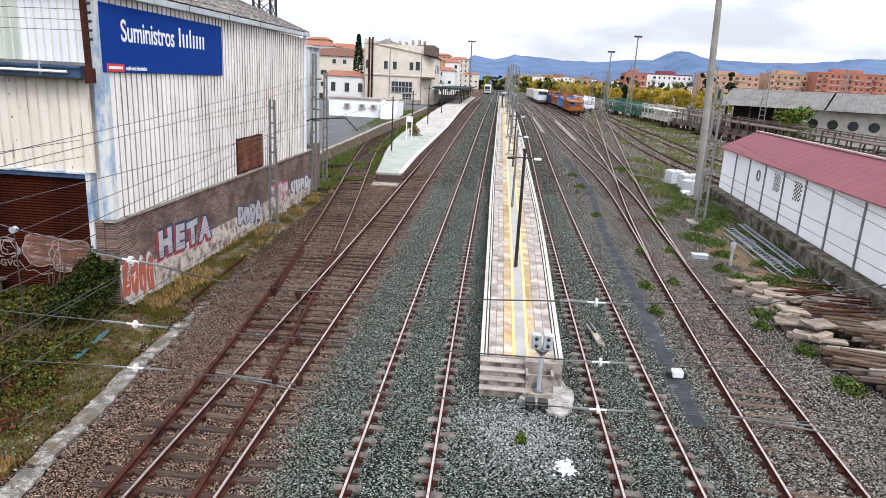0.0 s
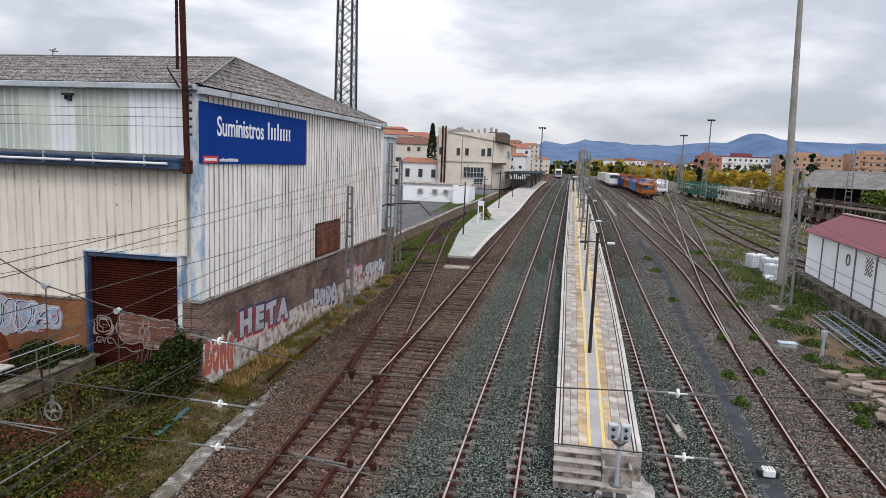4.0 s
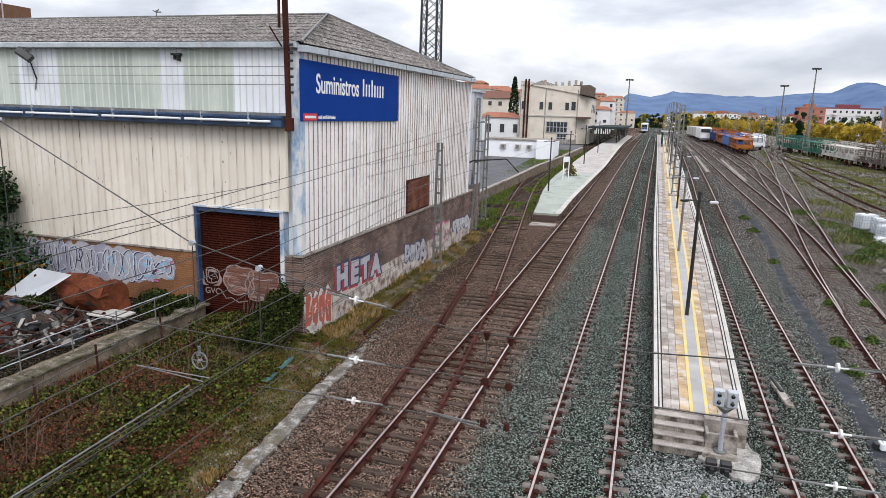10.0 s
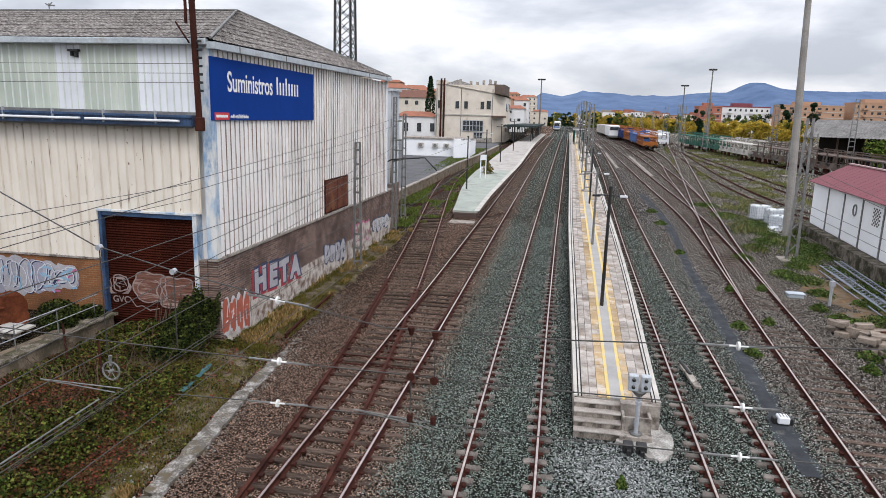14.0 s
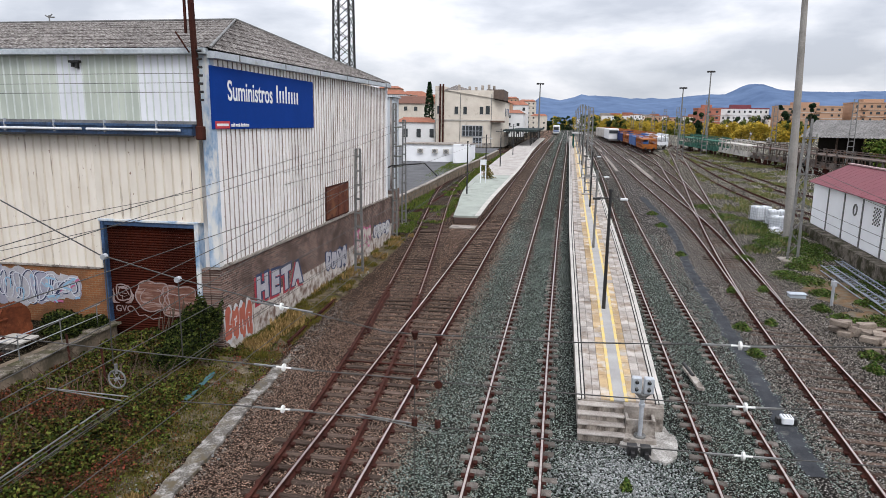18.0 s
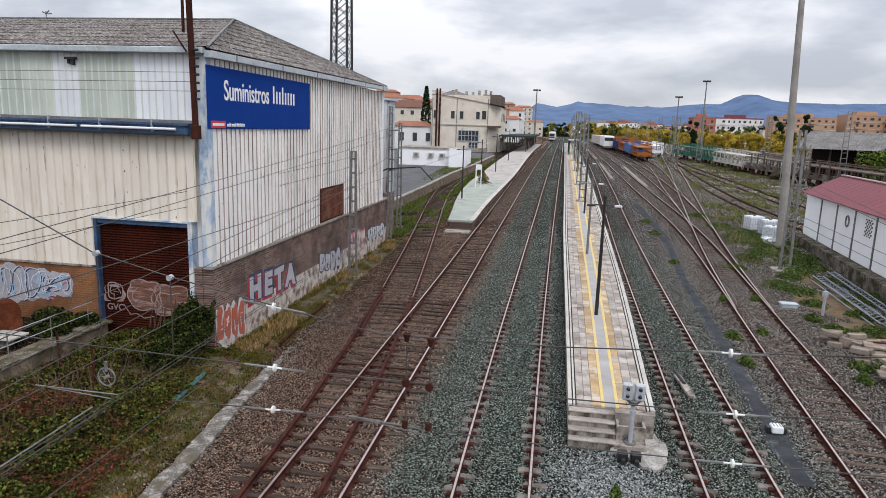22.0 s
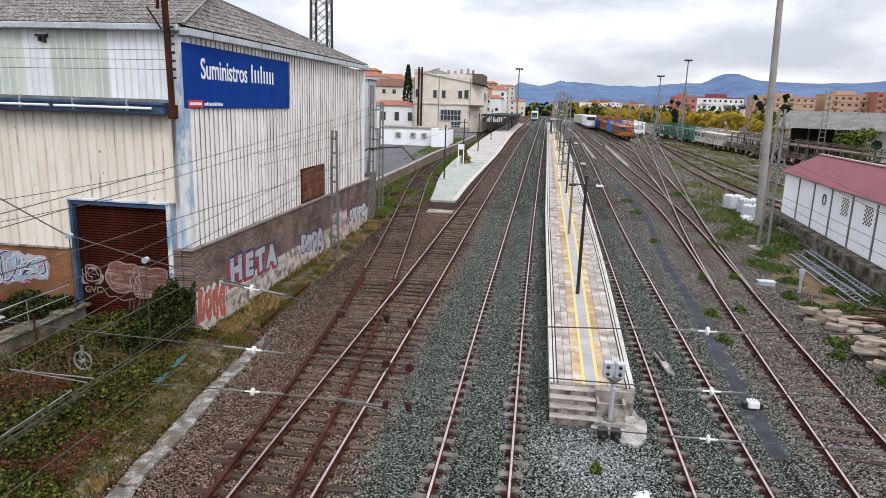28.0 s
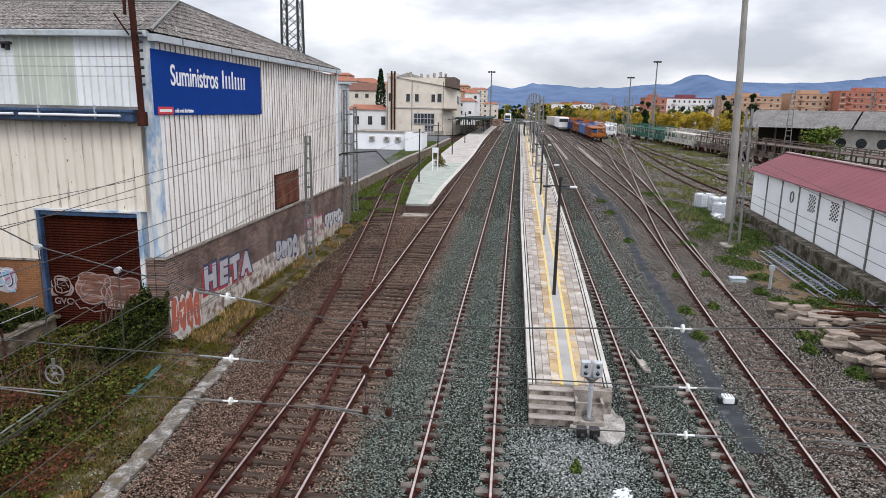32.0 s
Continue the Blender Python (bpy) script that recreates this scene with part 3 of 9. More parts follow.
def twin_mesh(seed):
    r = random.Random(seed)
    bm = B()
    for s in (-1, 1):
        box(bm, s * GAUGE / 2 - 0.27, s * GAUGE / 2 + 0.29, -0.11, 0.11, -0.2, 0.0, 0.02)
    for v in bm.verts:
        v.co += Vector((r.uniform(-0.03, 0.03), r.uniform(-0.012, 0.012), r.uniform(-0.012, 0.004)))
    me = bpy.data.meshes.new("sleeper")
    bm.to_mesh(me)
    bm.free()
    me.materials.append(BLOCK)
    return me


BLOCK = surf("brown-grey sleeper block", (0.25, 0.222, 0.198), (0.07, 0.06, 0.053), 0.92, 0, 25, 2.5, vary=0.4, relief=0.3)
TWIN_MESH = [twin_mesh(s) for s in range(3)]


def track(label, fx, y0, y1, meshes, bright=True, top=-0.15, near=70, gap=0.62, dz=0.0, body=RUST, tie_from=-99, wide_to=-99):
    t = thing("railway_track", (fx(max(y0, 15)), max(y0, 15), rise(max(y0, 15)) - 0.17), label, "railway track", "tracks of the yard", "structure")
    ys = steps_along(y0, y1)
    for s in (-1, 1):
        pts = []
        for y in ys:
            d = Vector((fx(y + 0.5) - fx(y - 0.5), 1, 0)).normalized()
            pts.append((fx(y) + s * GAUGE / 2 * d.y, y - s * GAUGE / 2 * d.x, rise(y) + dz))
        r = sweep("rail", pts, RAIL, body, t)
        if bright:
            sweep("running_surface", pts, [(-0.029, -0.004), (0.029, -0.004), (0.025, 0.002), (-0.025, 0.002)], RAIL_TOP, r, "polished steel rail head")
    far_v, far_f = [], []
    y, i = y0 + 0.3, 0
    rr = random.Random(int(fx(30) * 10) + 99)
    while y < min(y1, 190):
        me = (LONG_MESH if y < wide_to else meshes)[i % 3]
        ang = -math.atan(fx(y + 0.5) - fx(y - 0.5)) + rr.uniform(-0.02, 0.02)
        m = Matrix.Translation((fx(y) - (0.2 if y < wide_to else 0) + rr.uniform(-0.12, 0.12) * (2.0 if y < wide_to else 1.0), y + rr.uniform(-0.035, 0.035), rise(y) + top + dz + rr.uniform(-0.02, 0.006))) @ Matrix.Rotation(ang, 4, "Z")
        if y < tie_from:
            pass
        elif y < near:
            shared("sleeper", me, t, m)
        else:
            k = len(far_v)
            far_v += [m @ v.co for v in me.vertices]
            far_f += [tuple(a + k for a in p.vertices) for p in me.polygons]
        y += gap * (1 if y < 100 else 1.5)
        i += 1
    chair_v, chair_f = [], []
    if y0 < 40:
        for y in np.arange(max(y0, 4) + 0.3, 62, gap):
            for s in (-1, 1):
                for o in (-0.105, 0.105):
                    cx, k = fx(y) + s * GAUGE / 2 + o, len(chair_v)
                    for dz_ in (-0.15, -0.085 - 0.02 * (o * s > 0)):
                        chair_v += [(cx - 0.055, y - 0.07, rise(y) + dz + dz_), (cx + 0.055, y - 0.07, rise(y) + dz + dz_), (cx + 0.055, y + 0.07, rise(y) + dz + dz_), (cx - 0.055, y + 0.07, rise(y) + dz + dz_)]
                    chair_f += [tuple(a + k for a in q) for q in ((4, 5, 6, 7), (0, 1, 5, 4), (1, 2, 6, 5), (2, 3, 7, 6), (3, 0, 4, 7))]
        tagged(raw("rail_fastenings", chair_v, chair_f, body, t, "rusty rail chairs and clips"), kind="stuff")
    if far_v:
        tagged(raw("far_sleepers", far_v, far_f, OLD_SLEEPER, t), kind="stuff")
    return t


F1 = spline([(-30, -5.1), (48, -5.03), (82, -4.5), (130, -3.6), (335, -1.4), (600, 1)])
F2 = spline([(-30, -0.87), (25, -0.87), (48, -0.68), (83, -0.22), (131, 0.5), (335, 2.6), (600, 5)])
F3 = spline([(-30, 4.7), (15, 4.94), (25, 5.17), (49, 5.67), (85, 6.5), (133, 7.1), (335, 9), (600, 11)])
F4 = spline([(-30, 6.9), (5, 7.95), (15.3, 8.64), (25.8, 9.4), (38, 10.45), (50, 11.3), (58, 11.6), (66, 11.5), (86, 10.9), (110, 10.5), (135, 10.3), (236, 11.6), (600, 15)])
F5 = spline([(26, 9.42), (38, 10.55), (50.5, 11.9), (73, 14.6), (145, 23.5), (250, 37)])
FR = spline([(-30, -5.2), (6, -5.22), (13, -5.45), (23.3, -6.28), (31.3, -7.2), (46.4, -9.07), (66.4, -11.6), (79, -12.7), (100, -12.6), (140, -11.5)])
F6 = spline([(66, 13.6), (78, 14.2), (90, 14.9), (104, 16.2), (120, 17.2), (136, 17.5), (265, 17.5), (500, 21)])
F7 = spline([(52, 12.1), (60, 13.0), (70, 13.8), (82, 14.2), (100, 14.4), (135, 14.3), (400, 17)])
F8 = spline([(70, 47), (80, 44), (97, 38), (108, 34.0), (125, 31), (150, 28.8), (180, 27.5), (300, 30)])
F9 = spline([(56, 24), (66, 21.4), (76, 20.3), (92, 20.1), (110, 20.8), (130, 22.1), (150, 24.1), (180, 27.8)])
FA = spline([(58, 29), (70, 26.6), (82, 25.5), (96, 24.9), (110, 24.0), (125, 23.5), (140, 23.9), (160, 25.9), (180, 28.2)])
FB = spline([(50, -13.9), (60, -13.1), (75, -12.5), (92, -12.0), (140, -10.9)])
track("main line with bright rails on dark timber sleepers", F1, -20, 420, WOOD_MESH, near=58, top=-0.132, wide_to=27)
track("through line with bright rails half sunk in grey ballast", F2, -20, 420, TWIN_MESH, top=-0.085, near=58)
track("through line beside the island platform, bright rails in ballast", F3, -20, 420, TWIN_MESH, top=-0.085, near=58)
track("yard line with bright rails on dark brown sleepers", F4, -20, 420, WOOD_MESH, top=-0.15, near=58)
track("diverging yard line with worn rails", F5, 34, 250, WOOD_MESH, top=-0.16, near=60, dz=-0.004)
track("rusty siding rails leading to the warehouse", FR, -20, 140, WOOD_MESH, bright=False, top=-0.12, near=58, dz=-0.006, body=DULL_RUST, tie_from=27)
DULL_HEAD = surf("dull brown rail head", (0.42, 0.33, 0.29), (0.22, 0.15, 0.125), 0.45, 0.6, 60, 0.8, (0.3, 8, 1), relief=0.03)
tf = thing("turnout_rails", (-6, 30, -0.1), "guard rails, wing rails and worn heads of the turnout", "railway track", kind="structure")
for sd_ in (-1, 1):
    sweep("running_surface", [(FR(y) + sd_ * GAUGE / 2, y, rise(y) - 0.006) for y in steps_along(31.5 if sd_ > 0 else 33.0, 110)], [(-0.022, -0.004), (0.022, -0.004), (0.019, 0.003), (-0.019, 0.003)], DULL_HEAD, tf, "dull brown rail head")
for fx_, off, y0_, y1_ in ((F1, GAUGE / 2 - 0.13, 25.5, 31.5), (FR, -GAUGE / 2 + 0.13, 25.5, 31.5), (F1, -GAUGE / 2 + 0.10, 28.0, 31.0), (FR, GAUGE / 2 - 0.10, 27.6, 30.6)):
    pts_ = []
    for k in range(9):
        y = y0_ + (y1_ - y0_) * k / 8
        flare = 0.09 * max(0, abs(k - 4) - 2.5) / 1.5
        pts_.append((fx_(y) + off - math.copysign(flare, off), y, rise(y) + 0.004))
    sweep("guard_rail", pts_, RAIL, DULL_RUST, tf, "rusty guard rail")
for y in (21.4, 22.2):
    part("stretcher_bar", rod(B(), (FR(y) - 0.95, y, -0.09), (F1(y) + 0.95, y, -0.09), 0.025, 6), RUST, tf)
sc_ = thing("scrap_rail", (-9.8, 27, -0.1), "old dark rail lying in the weeds by the wall", "rail")
sweep("rail_length", [(-9.75, 23.4, 0.02), (-9.9, 26.0, 0.02), (-10.05, 29.6, 0.03)], RAIL, RUST, sc_)
track("yard line under the parked wagons", F6, 72, 420, WOOD_MESH, top=-0.15, near=0)
track("far yard line with bright rails", F7, 60, 400, WOOD_MESH, top=-0.15, near=0)
track("overgrown yard line under grey wagons", F8, 70, 290, WOOD_MESH, bright=False, top=-0.16, near=0)
track("overgrown siding with rusty rails", F9, 58, 150, WOOD_MESH, bright=False, top=-0.17, near=0, body=DULL_RUST)
track("grassy siding with dull rails", FA, 62, 150, WOOD_MESH, bright=False, top=-0.175, near=0, body=DULL_RUST)
track("grassy siding along the boundary wall", FB, 57, 110, WOOD_MESH, bright=False, top=-0.175, near=0, body=DULL_RUST)

# ---- island platform ----
PL = spline([(0, 0.9), (19, 0.93), (30, 1.0), (50, 1.07), (78, 1.39), (122, 1.8), (200, 2.6), (300, 3.4)])
PR = spline([(0, 2.6), (19.2, 3.28), (33, 3.89), (46, 4.22), (74, 4.63), (110, 4.9), (200, 5.6), (300, 6.4)])
PH = 0.62
plat = thing("island_platform", (2, 19, -0.17), "long island platform paved in grey and ochre slabs with yellow lines", "platform", kind="structure")


def lane(f):
    return lambda y: PL(y) + (PR(y) - PL(y)) * f


def ribbon(name, fa, fb, ys, z0, z1, material, parent, label=""):
    """A long flat slab between two lines across the platform."""
    a, b = lane(fa), lane(fb)
    v, f = [], []
    for y in ys:
        h = rise(y)
        v += [(a(y), y, h + z0), (b(y), y, h + z0), (b(y), y, h + z1), (a(y), y, h + z1)]
    for i in range(len(ys) - 1):
        for j in range(4):
            p, q = i * 4 + j, i * 4 + (j + 1) % 4
            f.append((p, q, q + 4, p + 4))
    n = len(v)
    f += [(0, 1, 2, 3), (n - 1, n - 2, n - 3, n - 4)]
    return raw(name, v, f, material, parent, label)


yy = [19.0] + list(np.arange(21, 60, 3)) + list(np.arange(60, 240, 8))
ribbon("platform_wall", 0.0, 1.0, yy, -0.4, PH - 0.05, CONCRETE, plat)
ribbon("edge_coping", -0.01, 0.035, yy, PH - 0.14, PH, PALE_CONCRETE, plat, "pale concrete edge")
ribbon("edge_coping", 0.955, 1.01, yy, PH - 0.14, PH, PALE_CONCRETE, plat, "pale concrete edge")
for f in (0.037, 0.075, 0.905, 0.943):
    ribbon("black_strip", f, f + 0.014, yy, PH - 0.04, PH + 0.004, GROOVE, plat, "black non-slip strip")
for f in (0.051, 0.919):
    ribbon("edge_band", f, f + 0.024, yy, PH - 0.04, PH + 0.002, PALE_CONCRETE, plat)
ribbon("yellow_line", 0.385, 0.425, yy, PH - 0.04, PH + 0.005, YELLOW, plat, "yellow painted line")
ribbon("yellow_line", 0.555, 0.595, yy, PH - 0.04, PH + 0.005, YELLOW, plat, "yellow painted line")
ribbon("centre_path", 0.425, 0.555, yy, PH - 0.04, PH, PATH_GREY, plat)
LANES = ((0.089, 0.18, SLAB), (0.18, 0.275, SLAB), (0.275, 0.385, TAN_SLAB), (0.595, 0.69, TAN_SLAB), (0.69, 0.80, SLAB), (0.80, 0.905, SLAB))
for fa, fb, mt in LANES:
    for seg in range(3):
        ribbon("far_paving", fa, fb, [62 + seg * 58 + k for k in (0, 14.5, 29, 43.5, 58)], PH - 0.04, PH, mt, plat)
    y = 19.05
    rr = random.Random(int(fa * 1000))
    while y < 62:
        step = 0.62 if y < 40 else 1.3
        y2 = min(y + step, 62)
        a, b = lane(fa), lane(fb)
        h, e = rise(y) + PH + rr.uniform(-0.004, 0.004), 0.006
        v = [(a(y) + e, y + e, h - 0.05), (b(y) - e, y + e, h - 0.05), (b(y2) - e, y2 - e, h - 0.05), (a(y2) + e, y2 - e, h - 0.05)]
        v += [(p[0], p[1], h + rise(p[1]) - rise(y)) for p in v]
        use = mt
        if mt is TAN_SLAB and rr.random() < 0.08:
            use = SLAB
        raw("slab", v, [(4, 5, 6, 7), (0, 1, 5, 4), (1, 2, 6, 5), (2, 3, 7, 6), (3, 0, 4, 7)], use, plat)
        y = y2
STEP_RISER = surf("streaked riser", (0.36, 0.32, 0.28), (0.12, 0.10, 0.085), 0.9, 0, 10, 1.6, (2.5, 1, 1), stain=(0.06, 0.05, 0.042), stain_at=0.55)
for i in range(4):
    part("step", box(B(), 0.94, 2.2, 18.0 + 0.25 * i, 19.0, -0.35, -0.02 + 0.17 * i, 0.012), STEP_RISER, plat, "stained concrete step")
    part("tread", box(B(), 0.925, 2.21, 17.975 + 0.25 * i, 18.27 + 0.25 * i, -0.02 + 0.17 * i, 0.022 + 0.17 * i, 0.008), SLAB, plat, "pale worn tread")
part("end_wall", box(B(), 2.2, 3.27, 18.72, 18.99, -0.35, PH - 0.02, 0.01), CONCRETE, plat)

# planter-like pit and signal in front of the platform's end
pit = thing("concrete_cable_pit", (2.5, 18.5, -0.2), "open square concrete cable pit at the platform end", "cable pit")
for b_ in ((2.22, 2.30, 18.25, 18.70), (2.92, 3.0, 18.25, 18.70), (2.30, 2.92, 18.25, 18.33)):
    part("pit_wall", box(B(), *b_, -0.3, 0.42, 0.01), CONCRETE, pit)
part("pit_bottom", box(B(), 2.30, 2.92, 18.33, 18.70, -0.2, 0.24), RUST_PLATE, pit, "rusty cover plate")
apron = thing("concrete_apron", (2.9, 18, -0.2), "spilled pale concrete apron round the signal foot", "concrete apron", kind="structure")
bm = B()
AP0 = [(2.05, 17.8), (2.45, 17.55), (2.85, 17.1), (3.2, 17.0), (3.5, 17.6), (3.6, 18.3), (3.35, 19.1), (2.9, 18.9), (2.2, 18.3)]
ring = []
for k in range(72):
    a, f = AP0[k // 8], (k % 8) / 8
    b_ = AP0[(k // 8 + 1) % 9]
    wob = 1 + 0.10 * noise.noise(Vector((k * 0.55, 0, 2))) + 0.06 * noise.noise(Vector((k * 1.7, 5, 2)))
    ring.append((2.85 + (a[0] + (b_[0] - a[0]) * f - 2.85) * wob, 18.1 + (a[1] + (b_[1] - a[1]) * f - 18.1) * wob))
vs = [bm.verts.new((x + 0.04 * RNG.uniform(-1, 1), y, -0.09)) for x, y in ring]
top = bm.faces.new(vs)
bmesh.ops.extrude_face_region(bm, geom=[top])
for v in vs:
    v.co.z = -0.3
bmesh.ops.recalc_face_normals(bm, faces=bm.faces)
part("apron_slab", bm, surf("spilled mortar", (0.58, 0.555, 0.525), (0.25, 0.235, 0.215), 0.95, 0, 24, 3.0, stain=(0.16, 0.15, 0.135), stain_at=0.60, amount=0.8, relief=0.6), apron)
LAMP_GREY = surf("pale grey enamel", (0.50, 0.53, 0.57), (0.34, 0.36, 0.39), 0.5, 0.1, 20, 3)
sig = thing("dwarf_signal", (2.6, 18.3, -0.09), "grey dwarf shunting signal with two pale lamp boxes", "signal")
part("base_plate", box(B(), 2.15, 3.0, 17.9, 18.25, -0.1, 0.02, 0.01), CONCRETE, sig)
part("flange", rod(B(), (2.58, 18.1, 0.02), (2.58, 18.1, 0.07), 0.16, 12), DULL_STEEL, sig)
part("post", rod(B(), (2.58, 18.1, 0.05), (2.58, 18.1, 1.15), 0.06, 12), GALV, sig)
part("collar", rod(B(), (2.58, 18.1, 0.9), (2.58, 18.1, 0.98), 0.085, 12), GALV, sig)
part("bracket", rod(B(), (2.58, 18.1, 1.1), (2.58, 18.1, 1.28), 0.06, 4, 0.24), DULL_STEEL, sig)
for x in (2.40, 2.72):
    head = part("lamp_box", box(B(), x - 0.13, x + 0.13, 18.0, 18.2, 1.28, 1.72, 0.025), LAMP_GREY, sig, "pale grey lamp box")
    for z in (1.4, 1.6):
        part("lens", rod(B(), (x, 18.0, z), (x, 17.975, z), 0.05, 12), BLACK, head, "dark round lens")
        part("hood", rod(B(), (x, 18.0, z + 0.055), (x, 17.93, z + 0.05), 0.03, 6), DULL_STEEL, head)
for x in (2.32, 2.66):
    bx = thing("cable_junction_box", (x, 17.4, -0.1), "small dark rusty cable box on the ballast", "cable box", "cable boxes")
    part("box_body", box(B(), x - 0.13, x + 0.13, 17.3, 17.55, -0.2, 0.1, 0.015), BLACK, bx)
    part("box_foot", box(B(), x - 0.05, x + 0.05, 17.15, 17.32, -0.25, 0.0, 0.01), BLACK, bx)

# ---- left platform ----
lp = thing("side_platform", (-7, 54, 0.2), "cracked grey-green side platform with a tapering end", "platform", kind="structure")
AL = spline([(40, -7.7), (54, -8.2), (62, -9.2), (70, -9.95), (81, -10.25), (95, -9.9), (150, -9.3), (220, -8.8)])
AR = spline([(40, -6.2), (54, -6.15), (61, -6.3), (77, -5.75), (93, -5.2), (150, -4.9), (220, -4.5)])
LP_MAT = surf("greenish worn asphalt", (0.40, 0.43, 0.38), (0.28, 0.30, 0.27), 0.9, 0, 20, 0.5, stain=(0.2, 0.21, 0.19), stain_at=0.62)
for nm, y0, y1, mt in (("platform_top", 53.7, 84, LP_MAT), ("platform_top", 84, 215, surf("worn platform paving", (0.48, 0.45, 0.42), (0.34, 0.31, 0.29), 0.9, 0, 14, 0.6, stain=(0.24, 0.22, 0.2), stain_at=0.6))):
    ys = list(np.arange(y0, y1, 5)) + [y1]
    v, f = [], []
    for y in ys:
        h = rise(y)
        v += [(AL(y), y, h - 0.3), (AR(y), y, h - 0.3), (AR(y), y, h + 0.46), (AL(y), y, h + 0.46)]
    for i in range(len(ys) - 1):
        for j in range(4):
            p, q = i * 4 + j, i * 4 + (j + 1) % 4
            f.append((p, q, q + 4, p + 4))
    f += [(0, 1, 2, 3), (len(v) - 1, len(v) - 2, len(v) - 3, len(v) - 4)]
    raw(nm, [(a + (0.06 if k % 4 in (0, 3) else -0.06), b_, c_ + (0.6 if k % 4 < 2 else 0)) for k, (a, b_, c_) in enumerate(v)], f, mt, lp)
    raw("platform_wall", [(a + (0.14 if k % 4 in (0, 3) else -0.14), b_, c_ - (0.16 if k % 4 > 1 else 0)) for k, (a, b_, c_) in enumerate(v)], f, BRICK_DARK, lp, "dark platform side wall")
ys = list(np.arange(54, 210, 4))
sweep("platform_edge", [(AR(y) + 0.02, y, rise(y) + 0.46) for y in ys], [(-0.35, -0.02), (0.06, -0.02), (0.06, 0.012), (-0.35, 0.012)], PALE_CONCRETE, lp, "pale concrete edge")
part("crossing_slab", box(B(), -8.2, -6.2, 51.2, 52.6, rise(52) - 0.25, rise(52) - 0.1, 0.02), CONCRETE, lp)

# ---- warehouse ----
WX, WY0, WY1, WL = -11.55, 21.8, 46.2, -52.0
ZB, ZT, WYC = 3.15, 10.4, 44.5
wh = thing("warehouse", (-20, 34, 0), "corrugated metal warehouse on a graffitied brick base, hipped roof", "warehouse")
part("side_base_wall", box(B(), WX - 0.35, WX + 0.02, WY0 + 0.03, WY1, -0.5, ZB - 0.08), BRICK_DARK, wh, "sooty brick base wall")
part("front_base_wall", box(B(), WL, -16.04, WY0 - 0.02, WY0 + 0.3, -0.5, ZB - 0.3), BRICK_FRONT, wh, "orange brick base wall")
part("corner_pier", box(B(), -12.3, WX - 0.36, WY0 - 0.02, WY0 + 0.3, -0.5, ZB - 0.08), BRICK_DARK, wh)
part("back_wall", box(B(), WL, WX, WYC - 0.1, WYC + 0.1, 0, ZT), GREY_SHEET, wh)
part("inner_frame", box(B(), WL, WX - 0.12, WY0 + 0.3, WY0 + 0.5, ZB - 0.4, ZT - 0.1), GREY_SHEET, wh)
part("inner_frame", box(B(), WX - 0.3, WX - 0.1, WY0 + 0.3, WYC - 0.1, ZB - 0.1, ZT - 0.1), GREY_SHEET, wh)
part("plinth_ledge", box(B(), WX - 0.3, WX + 0.09, WY0 - 0.08, WY1, ZB - 0.08, ZB + 0.04, 0.015), CONCRETE, wh, "concrete ledge")
part("plinth_ledge", box(B(), WL, -16.2, WY0 - 0.07, WY0 + 0.2, ZB - 0.3, ZB - 0.22, 0.01), CONCRETE, wh)
# lower band of render along the side
part("render_band", box(B(), WX, WX + 0.035, WY0 + 0.5, WY1 - 0.05, -0.45, 1.15), RENDER_WALL, wh, "peeling whitish render")


def sheet_panel(name, w, h, ribs, depth, material, proud=False, dirt=None):
    """A ribbed metal sheet in local x (along), y (out, negative) and z (up). dirt: darker rib faces, painted shade
    included.
    """
    xs, p = [], w / ribs
    for i in range(ribs):
        x = i * p
        if proud:
            xs += [(x, 0), (x + p * 0.80, 0), (x + p * 0.82, -depth), (x + p * 0.94, -depth)]
        else:
            xs += [(x, -depth), (x + p * 0.74, -depth), (x + p * 0.80, 0), (x + p * 0.93, 0)]
    xs.append((w, 0 if proud else -depth))
    v = [(x, y, 0) for x, y in xs] + [(x, y, h) for x, y in xs]
    n = len(xs)
    f = [(i, i + 1, n + i + 1, n + i) for i in range(n - 1)]
    me = bpy.data.meshes.new(name)
    me.from_pydata(v, [], f)
    me.materials.append(material)
    me.materials.append(dirt or RIB_SHADE_DIRT)
    for i, q in enumerate(me.polygons):
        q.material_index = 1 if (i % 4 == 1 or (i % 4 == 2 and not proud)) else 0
    return me


# Joint dirt and rust, with the shadow line beside each rib painted in.
RIB_SHADE_DIRT = sheet_mat("shaded dirty sheet joint", (0.52, 0.46, 0.42), (0.16, 0.11, 0.09), (0.13, 0.075, 0.055), 0.56, 0.8)
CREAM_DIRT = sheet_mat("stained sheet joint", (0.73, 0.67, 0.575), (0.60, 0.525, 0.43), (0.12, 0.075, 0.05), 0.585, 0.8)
PALE_JOINT = surf("shallow sheet joint", (0.66, 0.70, 0.66), (0.54, 0.58, 0.55), 0.7, 0, 9, 1.2, (1, 1, 0.3), relief=0.02)


